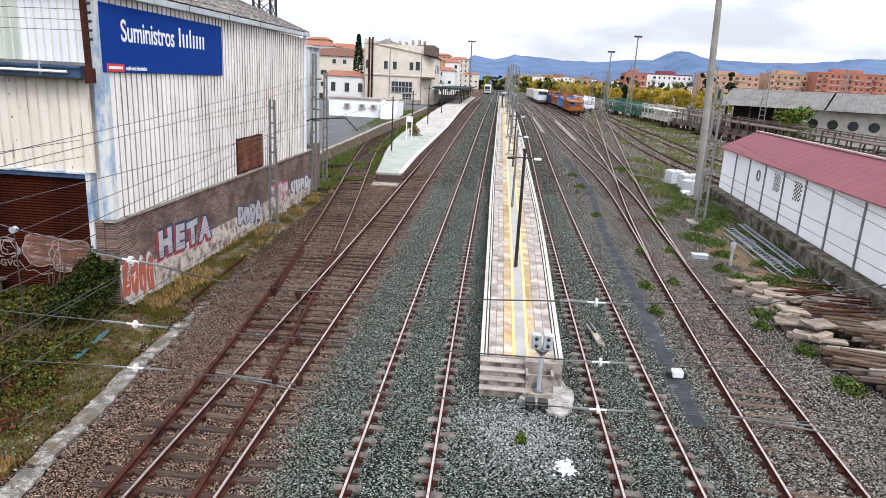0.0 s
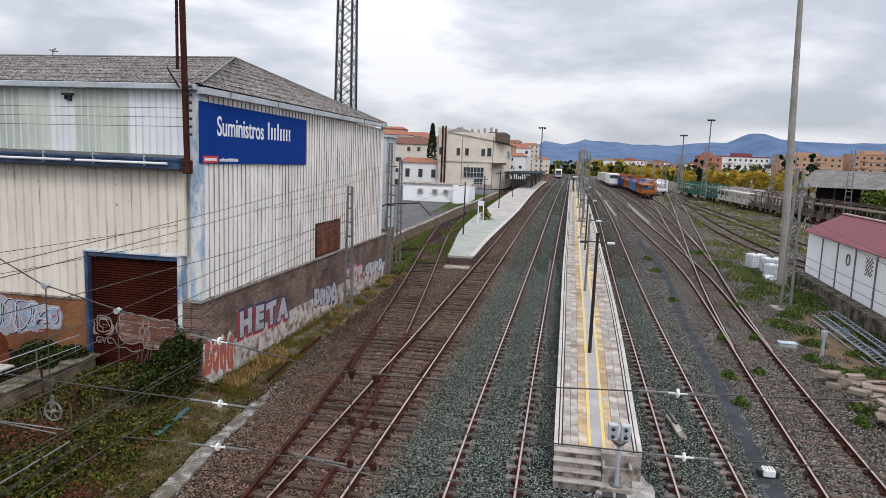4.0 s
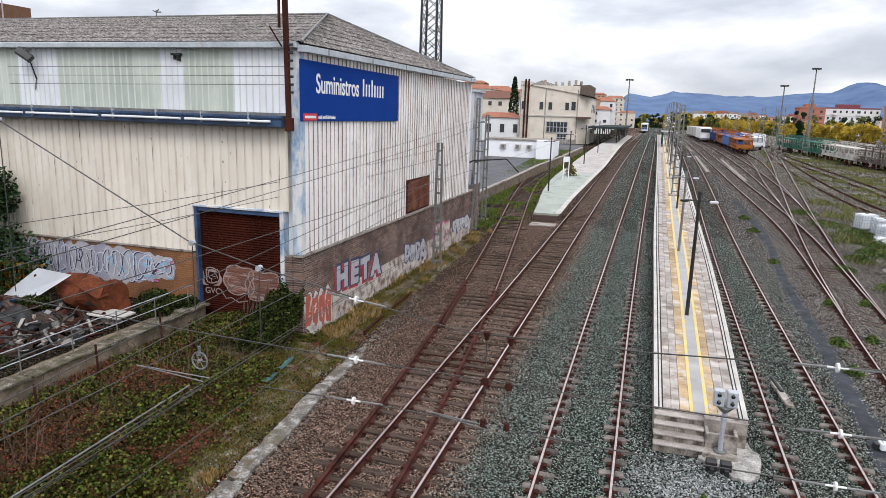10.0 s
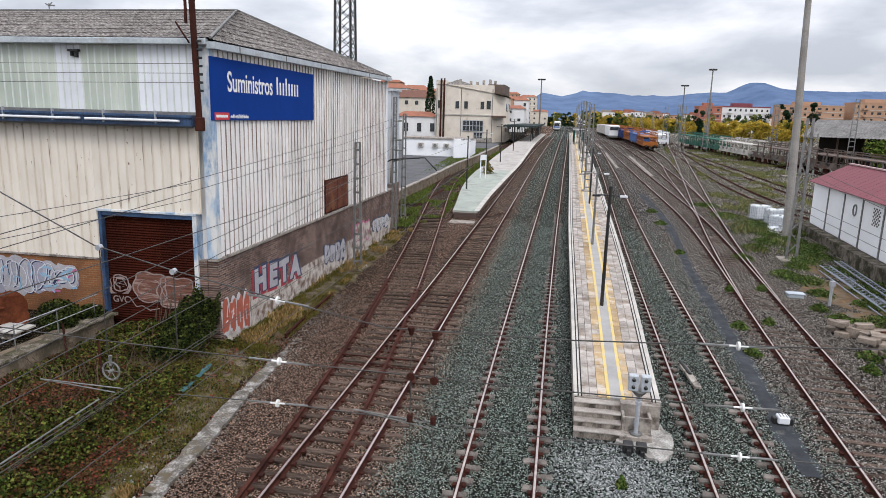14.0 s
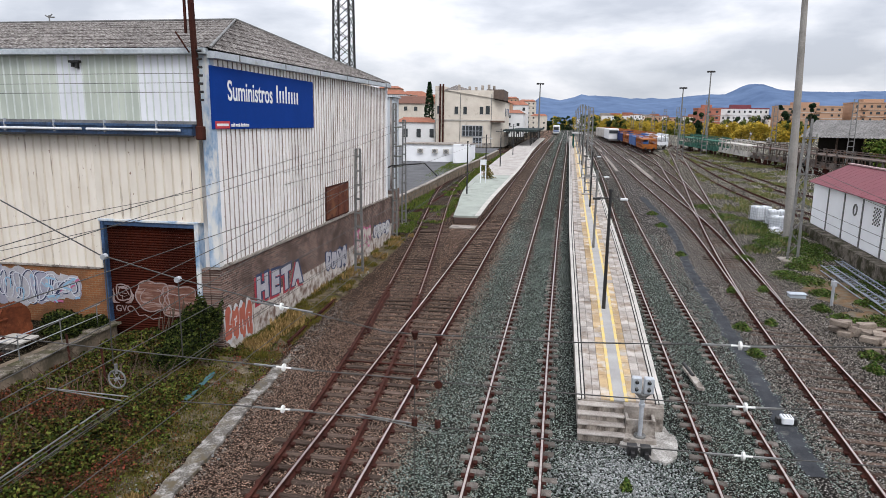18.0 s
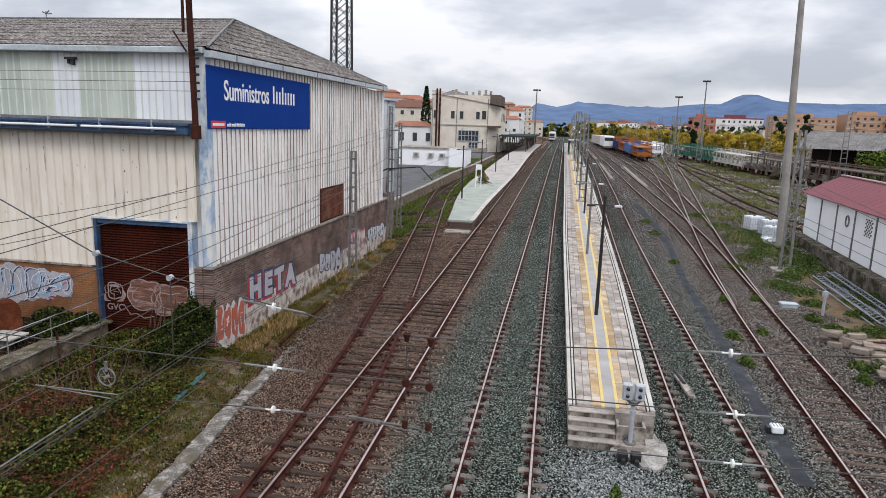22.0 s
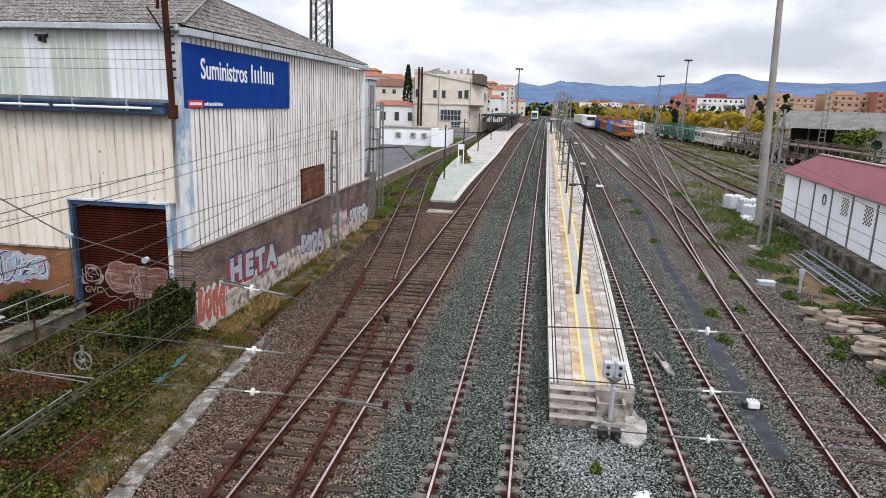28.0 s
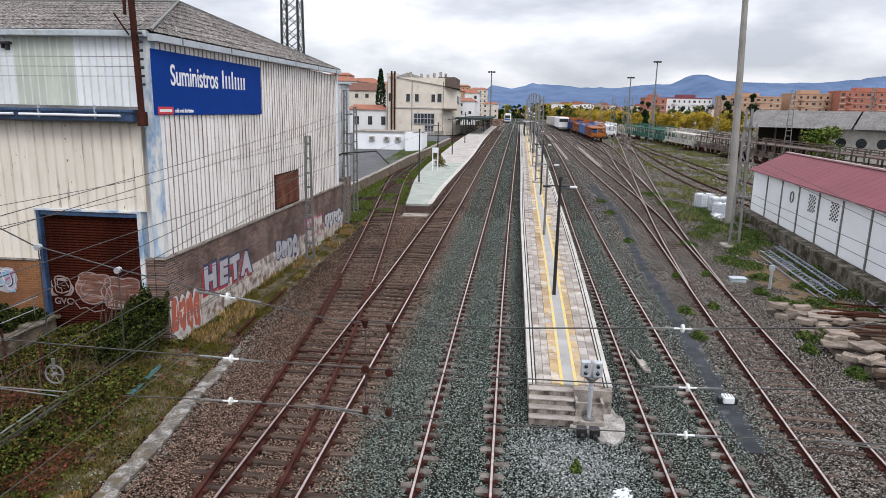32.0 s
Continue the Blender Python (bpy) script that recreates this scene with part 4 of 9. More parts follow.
def clad(m0, length, z0, z1, w, ribs, mats, parent, seed=1, proud=False, depth=0.05):
    rr = random.Random(seed)
    count = int(length / w)
    w = length / count
    meshes = [sheet_panel("cladding_panel", w, z1 - z0, ribs, depth, mt, proud, CREAM_DIRT if mt is CREAM else PALE_JOINT if mt in (WHITE_SHEET, BAND_WHITE) else RIB_SHADE_DIRT) for mt in mats]
    for i in range(count):
        me = rr.choice(meshes)
        shared("cladding_panel", me, parent, m0 @ Matrix.Translation((i * w, rr.uniform(-0.004, 0.004), z0 + rr.uniform(-0.01, 0.01))))


side_m = Matrix.Translation((WX + 0.04, WY0 + 0.28, 0)) @ Matrix.Rotation(radians(90), 4, "Z")
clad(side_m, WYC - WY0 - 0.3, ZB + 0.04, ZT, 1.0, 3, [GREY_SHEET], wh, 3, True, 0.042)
front_m = Matrix.Translation((WL, WY0, 0))
clad(front_m, 35.98, ZB - 0.22, 7.75, 1.0, 3, [CREAM], wh, 4, False, 0.035)
clad(Matrix.Translation((-16.1, WY0, 0)), 4.1, 4.72, 7.75, 1.02, 3, [CREAM], wh, 5, False, 0.035)
# upper band: alternating white and green sheets
x = -12.0
for w, mt in [(2.1, BAND_WHITE), (2.1, GREEN_SHEET), (1.0, BAND_WHITE), (4.8, GREEN_SHEET), (2.0, BAND_WHITE)] + [(4.7, GREEN_SHEET), (1.0, BAND_WHITE), (4.7, GREEN_SHEET), (1.0, BAND_WHITE)] * 3:
    k = max(1, round(w / 1.1))
    for q in range(k):
        x -= w / k
        if x > WL:
            shared("upper_panel", sheet_panel("upper_panel", w / k, ZT - 8.12, 4, 0.018, mt, False, PALE_JOINT), wh, Matrix.Translation((x, WY0 - 0.02, 8.12)))
GUTTER = surf("weathered zinc paint", (0.55, 0.59, 0.62), (0.36, 0.40, 0.43), 0.6, 0.1, 10, 1.2, (1, 1, 1), stain=(0.30, 0.26, 0.22), stain_at=0.66)
gut = part("fascia_beam", box(B(), WL, -12.0, WY0 - 0.42, WY0 - 0.02, 7.72, 8.1, 0.02), DARK_BLUE, wh, "dark blue steel ledge beam")
part("ledge_plate", box(B(), WL, -11.95, WY0 - 0.5, WY0 - 0.4, 8.02, 8.1), DARK_BLUE, gut)
part("ledge_plate", box(B(), WL, -11.95, WY0 - 0.5, WY0 - 0.4, 7.68, 7.74), BLACK, gut)
for k in range(7):
    x0 = -15.9 - k * 3.7
    part("light_tube", rod(B(), (x0, WY0 - 0.5, 7.9), (x0 + 3.5, WY0 - 0.5, 7.9), 0.045, 10), WHITE_SHEET, wh, "white fluorescent tube fitting")
for k in range(16):
    bx0 = -13.3 - k * 1.95
    part("beam_bracket", box(B(), bx0, bx0 + 0.05, WY0 - 0.5, WY0 - 0.42, 7.8, 8.22), GALV, gut)
part("cable_tray", box(B(), WL, -11.9, WY0 - 0.3, WY0 - 0.06, 8.1, 8.2), DULL_STEEL, gut, "dark cable tray over the ledge")
part("corner_post", box(B(), -11.83, WX + 0.1, WY0 - 0.1, WY0 + 0.22, ZB + 0.02, ZT + 0.12, 0.02), BLUE_FLAKE, wh, "flaking blue corner flashing")
part("eaves_flashing", box(B(), WL, -12.0, WY0 - 0.1, WY0 + 0.1, ZT - 0.02, ZT + 0.14, 0.015), WHITE_SHEET, wh)
part("gutter", beam(B(), (WX + 0.22, WY0 - 0.2, ZT - 0.03), (WX + 0.22, WYC + 0.1, ZT + 0.21), 0.3, 0.22), GUTTER, wh, "pale blue-grey box gutter")
for k in range(6):
    gy_ = WY0 + 1.5 + k * 4.0
    part("gutter_joint", box(B(), WX + 0.05, WX + 0.39, gy_, gy_ + 0.05, ZT - 0.13 + 0.011 * (gy_ - WY0), ZT + 0.09 + 0.011 * (gy_ - WY0)), DULL_STEEL, wh)
part("front_gutter", box(B(), WL, WX + 0.1, WY0 - 0.36, WY0 - 0.1, ZT - 0.03, ZT + 0.17, 0.02), GUTTER, wh, "pale grey front gutter")
part("far_corner_flashing", box(B(), WX - 0.05, WX + 0.12, WYC - 0.12, WYC + 0.1, ZB, ZT + 0.1, 0.015), WHITE_SHEET, wh)
APX, APY, APZ = -16.7, 34.0, 13.3
# corrugated hipped roof
def roof_slope(a, b, c, d, parent, waves, courses=9):
    """Sheet between eaves a-b and top d-c with waves running up the slope."""
    a, b, c, d = map(Vector, (a, b, c, d))
    nrm = (b - a).cross(d - a).normalized()
    v, f = [], []
    k = waves * 2 + 1
    for j in range(courses):
        for t, lift in ((j / courses, 0.04), ((j + 1) / courses, 0.01)):
            for i in range(k):
                q = i / (waves * 2)
                p = a.lerp(b, q).lerp(d.lerp(c, q), t)
                v.append(p + nrm * (lift + (0.028 if i % 2 else 0.0)))
    f = [(j * k + i, j * k + i + 1, (j + 1) * k + i + 1, (j + 1) * k + i) for j in range(courses * 2 - 1) for i in range(k - 1)]
    return raw("roof_slope", v, f, FIBRE_ROOF, parent, "weathered corrugated fibre-cement roof")


EO = 0.25
roof_slope((WL, WY0 - EO, ZT + 0.15), (WX + EO, WY0 - EO, ZT + 0.15), (APX, APY, APZ), (WL, APY, APZ), wh, 200)
roof_slope((WX + EO, WY0 - EO, ZT + 0.1), (WX + EO, WYC + EO, ZT + 0.34), (APX, APY + 0.02, APZ), (APX, APY, APZ), wh, 110)
roof_slope((WX + EO, WYC + EO, ZT + 0.34), (WL, WYC + EO, ZT + 0.15), (WL, APY, APZ), (APX, APY, APZ), wh, 60)
for q in ((WX + EO, WY0 - EO, ZT + 0.2), (WX + EO, WYC + EO, ZT + 0.4), (WL, APY, APZ + 0.05)):
    part("ridge_cap", rod(B(), (APX, APY, APZ + 0.07), q, 0.05, 6), DULL_STEEL, wh, "dark ridge capping")
aer = thing("roof_aerial", (-27.6, APY, APZ), "small bent aerial on the warehouse ridge", "aerial")
part("aerial_mast", rod(B(), (-27.6, APY, APZ), (-27.6, APY, APZ + 0.42), 0.03, 6), DULL_STEEL, aer)
for dx_, dz_ in ((-0.22, 0.40), (0.2, 0.46), (0.34, 0.3)):
    part("aerial_arm", rod(B(), (-27.6, APY, APZ + 0.3), (-27.6 + dx_, APY, APZ + dz_), 0.035, 6), DULL_STEEL, aer)
# roller gate
part("gate_frame", box(B(), -16.02, -15.9, WY0 - 0.1, WY0 + 0.3, -0.3, 4.66, 0.01), DARK_BLUE, wh, "dark blue gate frame")
part("gate_frame", box(B(), -12.36, -12.2, WY0 - 0.1, WY0 + 0.3, -0.3, 4.7, 0.01), BLUE_FLAKE, wh)
part("gate_lintel", box(B(), -16.08, -12.2, WY0 - 0.12, WY0 + 0.1, 4.66, 4.74, 0.01), BLUE_FLAKE, wh)
part("gate_lintel", box(B(), -15.9, -12.36, WY0 - 0.06, WY0 + 0.1, 4.5, 4.655, 0.01), DARK_BLUE, wh)
z, i = 0.2, 0
slat = bpy.data.meshes.new("slat")
slat.from_pydata([(-15.9, 0, 0), (-12.36, 0, 0), (-12.36, -0.03, 0.045), (-15.9, -0.03, 0.045), (-12.36, 0, 0.09), (-15.9, 0, 0.09)], [], [(0, 1, 2, 3), (3, 2, 4, 5)])
slat.materials.append(SHUTTER)
while z < 4.6:
    shared("slat", slat, wh, Matrix.Translation((0, WY0 + 0.12, z)))
    z += 0.092
# window plate in the side wall
part("hatch_frame", box(B(), WX + 0.03, WX + 0.1, 32.5, 36.1, 3.24, 4.98, 0.01), RUST, wh)
for y0, y1 in ((32.58, 34.25), (34.33, 36.02)):
    part("hatch_panel", box(B(), WX + 0.08, WX + 0.125, y0, y1, 3.32, 4.9, 0.01), RUST_PLATE, wh, "rusty brown steel panel")
# security lamp and vent on the upper front
for vx in (-16.43,):
    vent = part("bracket_lamp", box(B(), vx - 0.2, vx + 0.2, WY0 - 0.2, WY0 - 0.04, 10.12, 10.2, 0.01), BLACK, wh, "small black lamp bracket")
    part("lamp_arm", box(B(), vx - 0.12, vx - 0.06, WY0 - 0.16, WY0 - 0.05, 9.98, 10.12), BLACK, vent)
    part("lamp_arm", box(B(), vx + 0.04, vx + 0.12, WY0 - 0.16, WY0 - 0.05, 9.93, 10.12), BLACK, vent)
bm = box(B(), -0.32, 0.32, -0.22, 0.0, -0.15, 0.15, 0.03)
bm.transform(Matrix.Translation((-23.25, WY0 - 0.35, 10.05)) @ Euler((-0.5, 0.6, 0.3)).to_matrix().to_4x4())
lampb = part("floodlight", bm, BLACK, wh, "black floodlight")
part("lamp_arm", rod(B(), (-23.1, WY0 - 0.06, 9.2), (-23.15, WY0 - 0.3, 10.0), 0.03, 6), BLACK, lampb)
part("lamp_arm", rod(B(), (-23.1, WY0 - 0.06, 9.3), (-23.2, WY0 - 0.08, 8.8), 0.02, 6), DULL_STEEL, lampb)
# sign
sg = thing("company_sign", (WX + 0.1, 26, 8), "large blue sign board with white lettering and a red patch", "sign")
part("board", box(B(), WX + 0.09, WX + 0.13, 21.66, 30.95, 7.95, 10.04, 0.01), SIGN_BLUE, sg)
SGM = Matrix.Translation((WX + 0.135, 0, 0)) @ Matrix.Rotation(radians(90), 4, "Z") @ Matrix.Rotation(radians(90), 4, "X")


def fitted(name, text, x0, x1, z0, height, material, parent, label):
    """Letters stretched to run from x0 to x1 with capitals of that height."""
    ob = letters(name, text, 1.0, Matrix.Identity(4), material, parent, label)
    xs = [v.co.x for v in ob.data.vertices]
    k = (x1 - x0) / (max(xs) - min(xs))
    ob.data.transform(SGM @ Matrix.Translation((x0, z0, 0)) @ Matrix.Diagonal((k, height / 0.72, 1, 1)) @ Matrix.Translation((-min(xs), 0, 0)))
    return ob


fitted("lettering", "Suministros", 22.8, 26.45, 8.95, 0.70, SIGN_WHITE, sg, "white lettering")
wx = 26.85
for w_, h_ in ((0.13, 0.70), (0.13, 0.50), (0.13, 0.50), (0.13, 0.70), (0.13, 0.5), (0.13, 0.5), (0.13, 0.5), (0.13, 0.5)):
    part("name_bar", box(B(), WX + 0.12, WX + 0.14, wx, wx + w_, 8.97, 8.97 + h_, 0.0), SIGN_WHITE, sg)
    wx += w_ + 0.17
part("red_patch", box(B(), WX + 0.12, WX + 0.137, 21.85, 22.85, 7.97, 8.22), SIGN_RED, sg)
part("name_bar", box(B(), WX + 0.13, WX + 0.14, 21.95, 22.75, 8.05, 8.14), SIGN_WHITE, sg)
fitted("small_lettering", "multi metal distribution", 22.95, 24.3, 8.03, 0.14, SIGN_WHITE, sg, "small white lettering")

# building behind the warehouse
SHED_GREY = sheet_mat("blue grey sheet", (0.56, 0.59, 0.63), (0.46, 0.49, 0.53), (0.36, 0.34, 0.32), 0.66)
wh2 = thing("rear_shed", (-13, 52, 0.3), "grey metal shed behind the warehouse", "shed")
clad(Matrix.Translation((-14.5, 47.6, 0)), 2.6, 3.4, 10.0, 0.9, 3, [SHED_GREY], wh2, 8)
part("shed_core", box(B(), -20, -11.95, 47.7, 49.8, 3.2, 10.0), SHED_GREY, wh2)
part("shed_base", box(B(), -20, -11.9, 47.65, 49.85, -0.3, 3.3), BRICK_DARK, wh2)
part("shed_roof", box(B(), -20.2, -11.8, 47.4, 50.0, 10.0, 10.12), GUTTER, wh2)
for k in range(7):
    part("wall_rib", box(B(), -11.96, -11.92, 47.8 + k * 0.3, 47.86 + k * 0.3, 3.3, 10.0), GUTTER, wh2)

# ---- rusty post at the warehouse corner ----
rp = thing("rusty_steel_post", (-12.15, 21.2, 7.7), "rusty lattice steel post on the warehouse ledge", "post")
part("post_leg", beam(B(), (-11.66, 21.3, 7.6), (-11.8, 21.3, 14.2), 0.15, 0.14), RUST, rp)
part("post_leg", beam(B(), (-11.98, 21.3, 11.0), (-11.98, 21.3, 14.2), 0.07, 0.07), RUST, rp)
for k in range(7):
    part("wire_bracket", rod(B(), (-11.5, 21.35, 8.9 + 0.26 * k), (-11.66, 21.3, 8.9 + 0.26 * k), 0.04, 6), BLACK, rp)
for k in range(3):
    part("strung_wire", rod(B(), (-11.8, 21.3, 9.15 + 0.3 * k), (-24, 21.3, 9.0 + 0.32 * k), 0.008, 4), WIRE, rp)
part("post_foot", box(B(), -11.78, -11.55, 21.18, 21.46, 7.6, 8.05, 0.02), RUST, rp)
part("post_bracket", rod(B(), (-11.9, 21.3, 10.4), (-12.35, 21.3, 11.05), 0.03, 6), RUST, rp)

# ---- telecom tower ----
tw = thing("lattice_tower", (-23, 70, 0.8), "tall dark lattice telecom tower", "tower")
for sx in (-1, 1):
    for sy in (-1, 1):
        part("tower_leg", beam(B(), (-22.9 + sx * 1.0, 70 + sy * 1.0, 0.5), (-22.9 + sx * 0.72, 70 + sy * 0.72, 32), 0.18, 0.18), BLACK, tw)
for k in range(22):
    z = 1 + k * 1.4
    s = 1.0 - 0.28 * z / 32
    for c in (((-1, -1), (1, -1)), ((-1, 1), (1, 1)), ((-1, -1), (-1, 1)), ((1, -1), (1, 1))):
        (ax, ay), (bx_, by) = c
        part("brace", beam(B(), (-22.9 + ax * s, 70 + ay * s, z), (-22.9 + bx_ * s, 70 + by * s, z + 1.4), 0.07, 0.07), BLACK, tw)
        part("brace", beam(B(), (-22.9 + bx_ * s, 70 + by * s, z), (-22.9 + ax * s, 70 + ay * s, z + 1.4), 0.07, 0.07), BLACK, tw)

# ---- masts ----
def channel_mast(x, y, z0, h, w, label, lean=0.0, mat=GALV, name="catenary_mast", group="catenary masts"):
    """Two channels joined by plates, as a ladder-like catenary mast."""
    t = thing(name, (x, y, z0), label, "catenary mast", group)
    wt = w * 0.55
    for s in (-1, 1):
        bm = beam(B(), (x + s * w / 2, y, z0), (x + s * wt / 2 + lean, y, z0 + h), 0.07, 0.12)
        part("channel", bm, mat, t)
    k, n = 0, int(h / 0.75)
    for k in range(n):
        f = (k + 0.5) / n
        hw = (w + (wt - w) * f) / 2
        part("batten", box(B(), x - hw + lean * f, x + hw + lean * f, y - 0.05, y + 0.05, z0 + h * f - 0.05, z0 + h * f + 0.05), mat, t)
    part("foot", box(B(), x - w, x + w, y - 0.5, y + 0.5, z0 - 0.35, z0 + 0.12, 0.03), CONCRETE, t, "concrete foot")
    part("cap", box(B(), x - wt / 2 - 0.04 + lean, x + wt / 2 + 0.04 + lean, y - 0.07, y + 0.07, z0 + h, z0 + h + 0.04), mat, t)
    return t


nm = thing("near_catenary_mast", (-9.55, 7.6, 0.1), "galvanised steel channel mast with square openings", "catenary mast")
def mast_x(z, s):
    return -9.56 + 0.20 * z / 8.9 + s * (0.175 - 0.06 * z / 8.9)


for s in (-1, 1):
    bm = B()
    x0, x1 = mast_x(-0.2, s), mast_x(8.88, s)
    rings = []
    for xe, ze, de in ((x0, -0.2, 0.18), (x1, 8.88, 0.13)):
        prof = [(0, -de), (-s * 0.085, -de), (-s * 0.085, -de + 0.02), (-s * 0.014, -de + 0.02), (-s * 0.014, de - 0.02), (-s * 0.085, de - 0.02), (-s * 0.085, de), (0, de)]
        rings.append([bm.verts.new((xe + px_, 7.6 + py_, ze)) for px_, py_ in prof])
    for i in range(8):
        bm.faces.new((rings[0][i], rings[0][(i + 1) % 8], rings[1][(i + 1) % 8], rings[1][i]))
    bm.faces.new(rings[0])
    bm.faces.new(rings[1][::-1])
    bmesh.ops.recalc_face_normals(bm, faces=bm.faces)
    part("channel", bm, GALV, nm)
for k in range(11):
    z = 0.6 + k * 0.82
    dy = 0.18 - 0.05 * z / 8.9
    for s in (-1, 1):
        part("batten", box(B(), mast_x(z, -1) + 0.01, mast_x(z, 1) - 0.01, 7.6 + s * dy - 0.012 * s, 7.6 + s * dy + 0.004 * s, z - 0.11, z + 0.11), GALV, nm)
part("cap", box(B(), mast_x(8.9, -1) - 0.01, mast_x(8.9, 1) + 0.01, 7.46, 7.74, 8.88, 8.9), GALV, nm)
part("clamp", box(B(), -9.60, -9.25, 7.43, 7.77, 6.22, 6.30, 0.01), DULL_STEEL, nm)
part("clamp", box(B(), -9.62, -9.25, 7.43, 7.77, 5.86, 5.94, 0.01), DULL_STEEL, nm)
part("foot", box(B(), -10.4, -9.0, 7.0, 8.2, -0.3, 0.15, 0.03), CONCRETE, nm)
bm = box(B(), -9.3, -9.28, -0.23, 0.23, -0.23, 0.23)
bm.transform(Matrix.Translation((0, 7.35, 1.8)) @ Matrix.Rotation(radians(45), 4, "X"))
part("warning_plate", bm, CONCRETE, nm, "pale diamond plate")
channel_mast(-10.6, 35.2, -0.1, 6.9, 0.42, "thin lattice catenary mast beside the warehouse wall", mat=DULL_STEEL)
channel_mast(-12.05, 52.0, 0.1, 8.3, 0.34, "thin lattice catenary mast behind the grey shed", mat=DULL_STEEL)
channel_mast(-11.3, 46.0, 0.0, 9.5, 0.32, "lattice catenary mast at the warehouse's far corner", mat=DULL_STEEL)
tm = thing("catenary_mast", (14.95, 44.9, -0.1), "tall slim two-legged steel mast on a concrete foot", "catenary mast", "catenary masts")
for s in (-1, 1):
    part("channel", beam(B(), (14.95 + s * 0.3, 44.9, -0.1), (15.0 + s * 0.16, 44.9, 8.8), 0.1, 0.14), DULL_STEEL, tm)
for k in range(11):
    z0, z1 = 0.4 + k * 0.7, 1.1 + k * 0.7
    s = 1 if k % 2 else -1
    fa, fb = z0 / 8.8, z1 / 8.8
    part("lacing", beam(B(), (14.95 + 0.05 * fa + s * (0.3 - 0.14 * fa), 44.9, z0), (14.95 + 0.05 * fb - s * (0.3 - 0.14 * fb), 44.9, z1), 0.04, 0.05), DULL_STEEL, tm)
for z in (3.2, 5.4, 7.6):
    part("bracket", box(B(), 14.8, 15.6, 44.75, 44.9, z, z + 0.07), DULL_STEEL, tm)
    part("bracket_insulator", rod(B(), (15.5, 44.8, z + 0.07), (15.5, 44.8, z + 0.3), 0.05, 8), GLASS_INS, tm)
part("foot", box(B(), 14.2, 15.8, 44.2, 45.6, -0.4, 0.06, 0.04), CONCRETE, tm, "concrete foot")
bo = thing("catenary_boom", (-10.9, 45.8, 5), "dark bent tubular boom on the far mast", "boom")
for a, b_ in (((-14.3, 45.8, 3.75), (-11.45, 45.8, 5.25)), ((-11.45, 45.8, 5.25), (-9.1, 45.8, 5.47)), ((-9.1, 45.8, 5.47), (-8.2, 45.8, 4.6))):
    part("boom", rod(B(), a, b_, 0.05, 8), BLACK, bo)
for z in (5.2, 5.9, 6.6, 7.9):
    part("boom_insulator", rod(B(), (-11.05, 45.8, z), (-10.75, 45.8, z + 0.04), 0.06, 8), GLASS_INS, bo)
    part("insulator_arm", rod(B(), (-11.3, 45.8, z), (-11.0, 45.8, z), 0.02, 6), BLACK, bo)
# concrete pole
cp = thing("concrete_pole", (17.3, 53, 0), "tall tapering concrete lighting pole", "pole")
part("shaft", rod(B(), (17.05, 52.6, -0.2), (16.05, 52.6, 27), 0.32, 12, 0.14), surf("grey pole concrete", (0.36, 0.345, 0.32), (0.20, 0.19, 0.175), 0.9, 0, 14, 0.8), cp)

# ---- headspan wires over the tracks ----
SPY = 7.6
hs = thing("headspan_wires", (0, SPY, 5), "headspan wires with white insulators across the tracks", "overhead wires")
wire("support_wire", [(-9.3, SPY, 8.84), (-8.46, SPY, 8.43), (-7.87, SPY, 8.08), (-5.06, SPY, 6.74), (-4.09, SPY, 6.51), (-2.84, SPY, 6.27), (-1.63, SPY, 6.05), (0.3, SPY, 6.08), (1.94, SPY, 6.17), (3.5, SPY, 6.26), (6, SPY, 6.9), (11, SPY, 8.8)], 0.0075, WIRE, hs)
wire("cross_wire", [(-9.3, SPY, 5.75), (-5, SPY, 5.6), (-2.84, SPY, 5.55), (0, SPY, 5.52), (2.05, SPY, 5.53), (4, SPY, 5.63), (11, SPY, 5.9)], 0.007, WIRE, hs)
wire("cross_wire", [(-4.15, SPY, 5.02), (-2.86, SPY, 5.05), (0, SPY, 4.98), (2.08, SPY, 5.0), (4.2, SPY, 5.05), (11, SPY, 5.2)], 0.007, WIRE, hs)
for x, z, tilt in ((-2.85, 6.26, 0.12), (-2.85, 5.55, 0.03), (-2.88, 5.045, -0.02), (1.94, 6.165, -0.03), (2.05, 5.53, -0.03), (2.08, 5.0, -0.02)):
    ins = part("insulator_rod", rod(B(), (x - 0.09, SPY, z + 0.09 * tilt), (x + 0.09, SPY, z - 0.09 * tilt), 0.011, 8), WHITE_PORCELAIN, hs, "white insulator")
    part("insulator_disc", rod(B(), (x - 0.012, SPY, z), (x + 0.01, SPY, z), 0.044, 14), WHITE_PORCELAIN, ins)
    for s in (-1, 1):
        part("insulator_clevis", rod(B(), (x + s * 0.09, SPY, z - s * 0.09 * tilt), (x + s * 0.36, SPY, z - s * 0.36 * tilt), 0.013, 6), DULL_STEEL, ins)
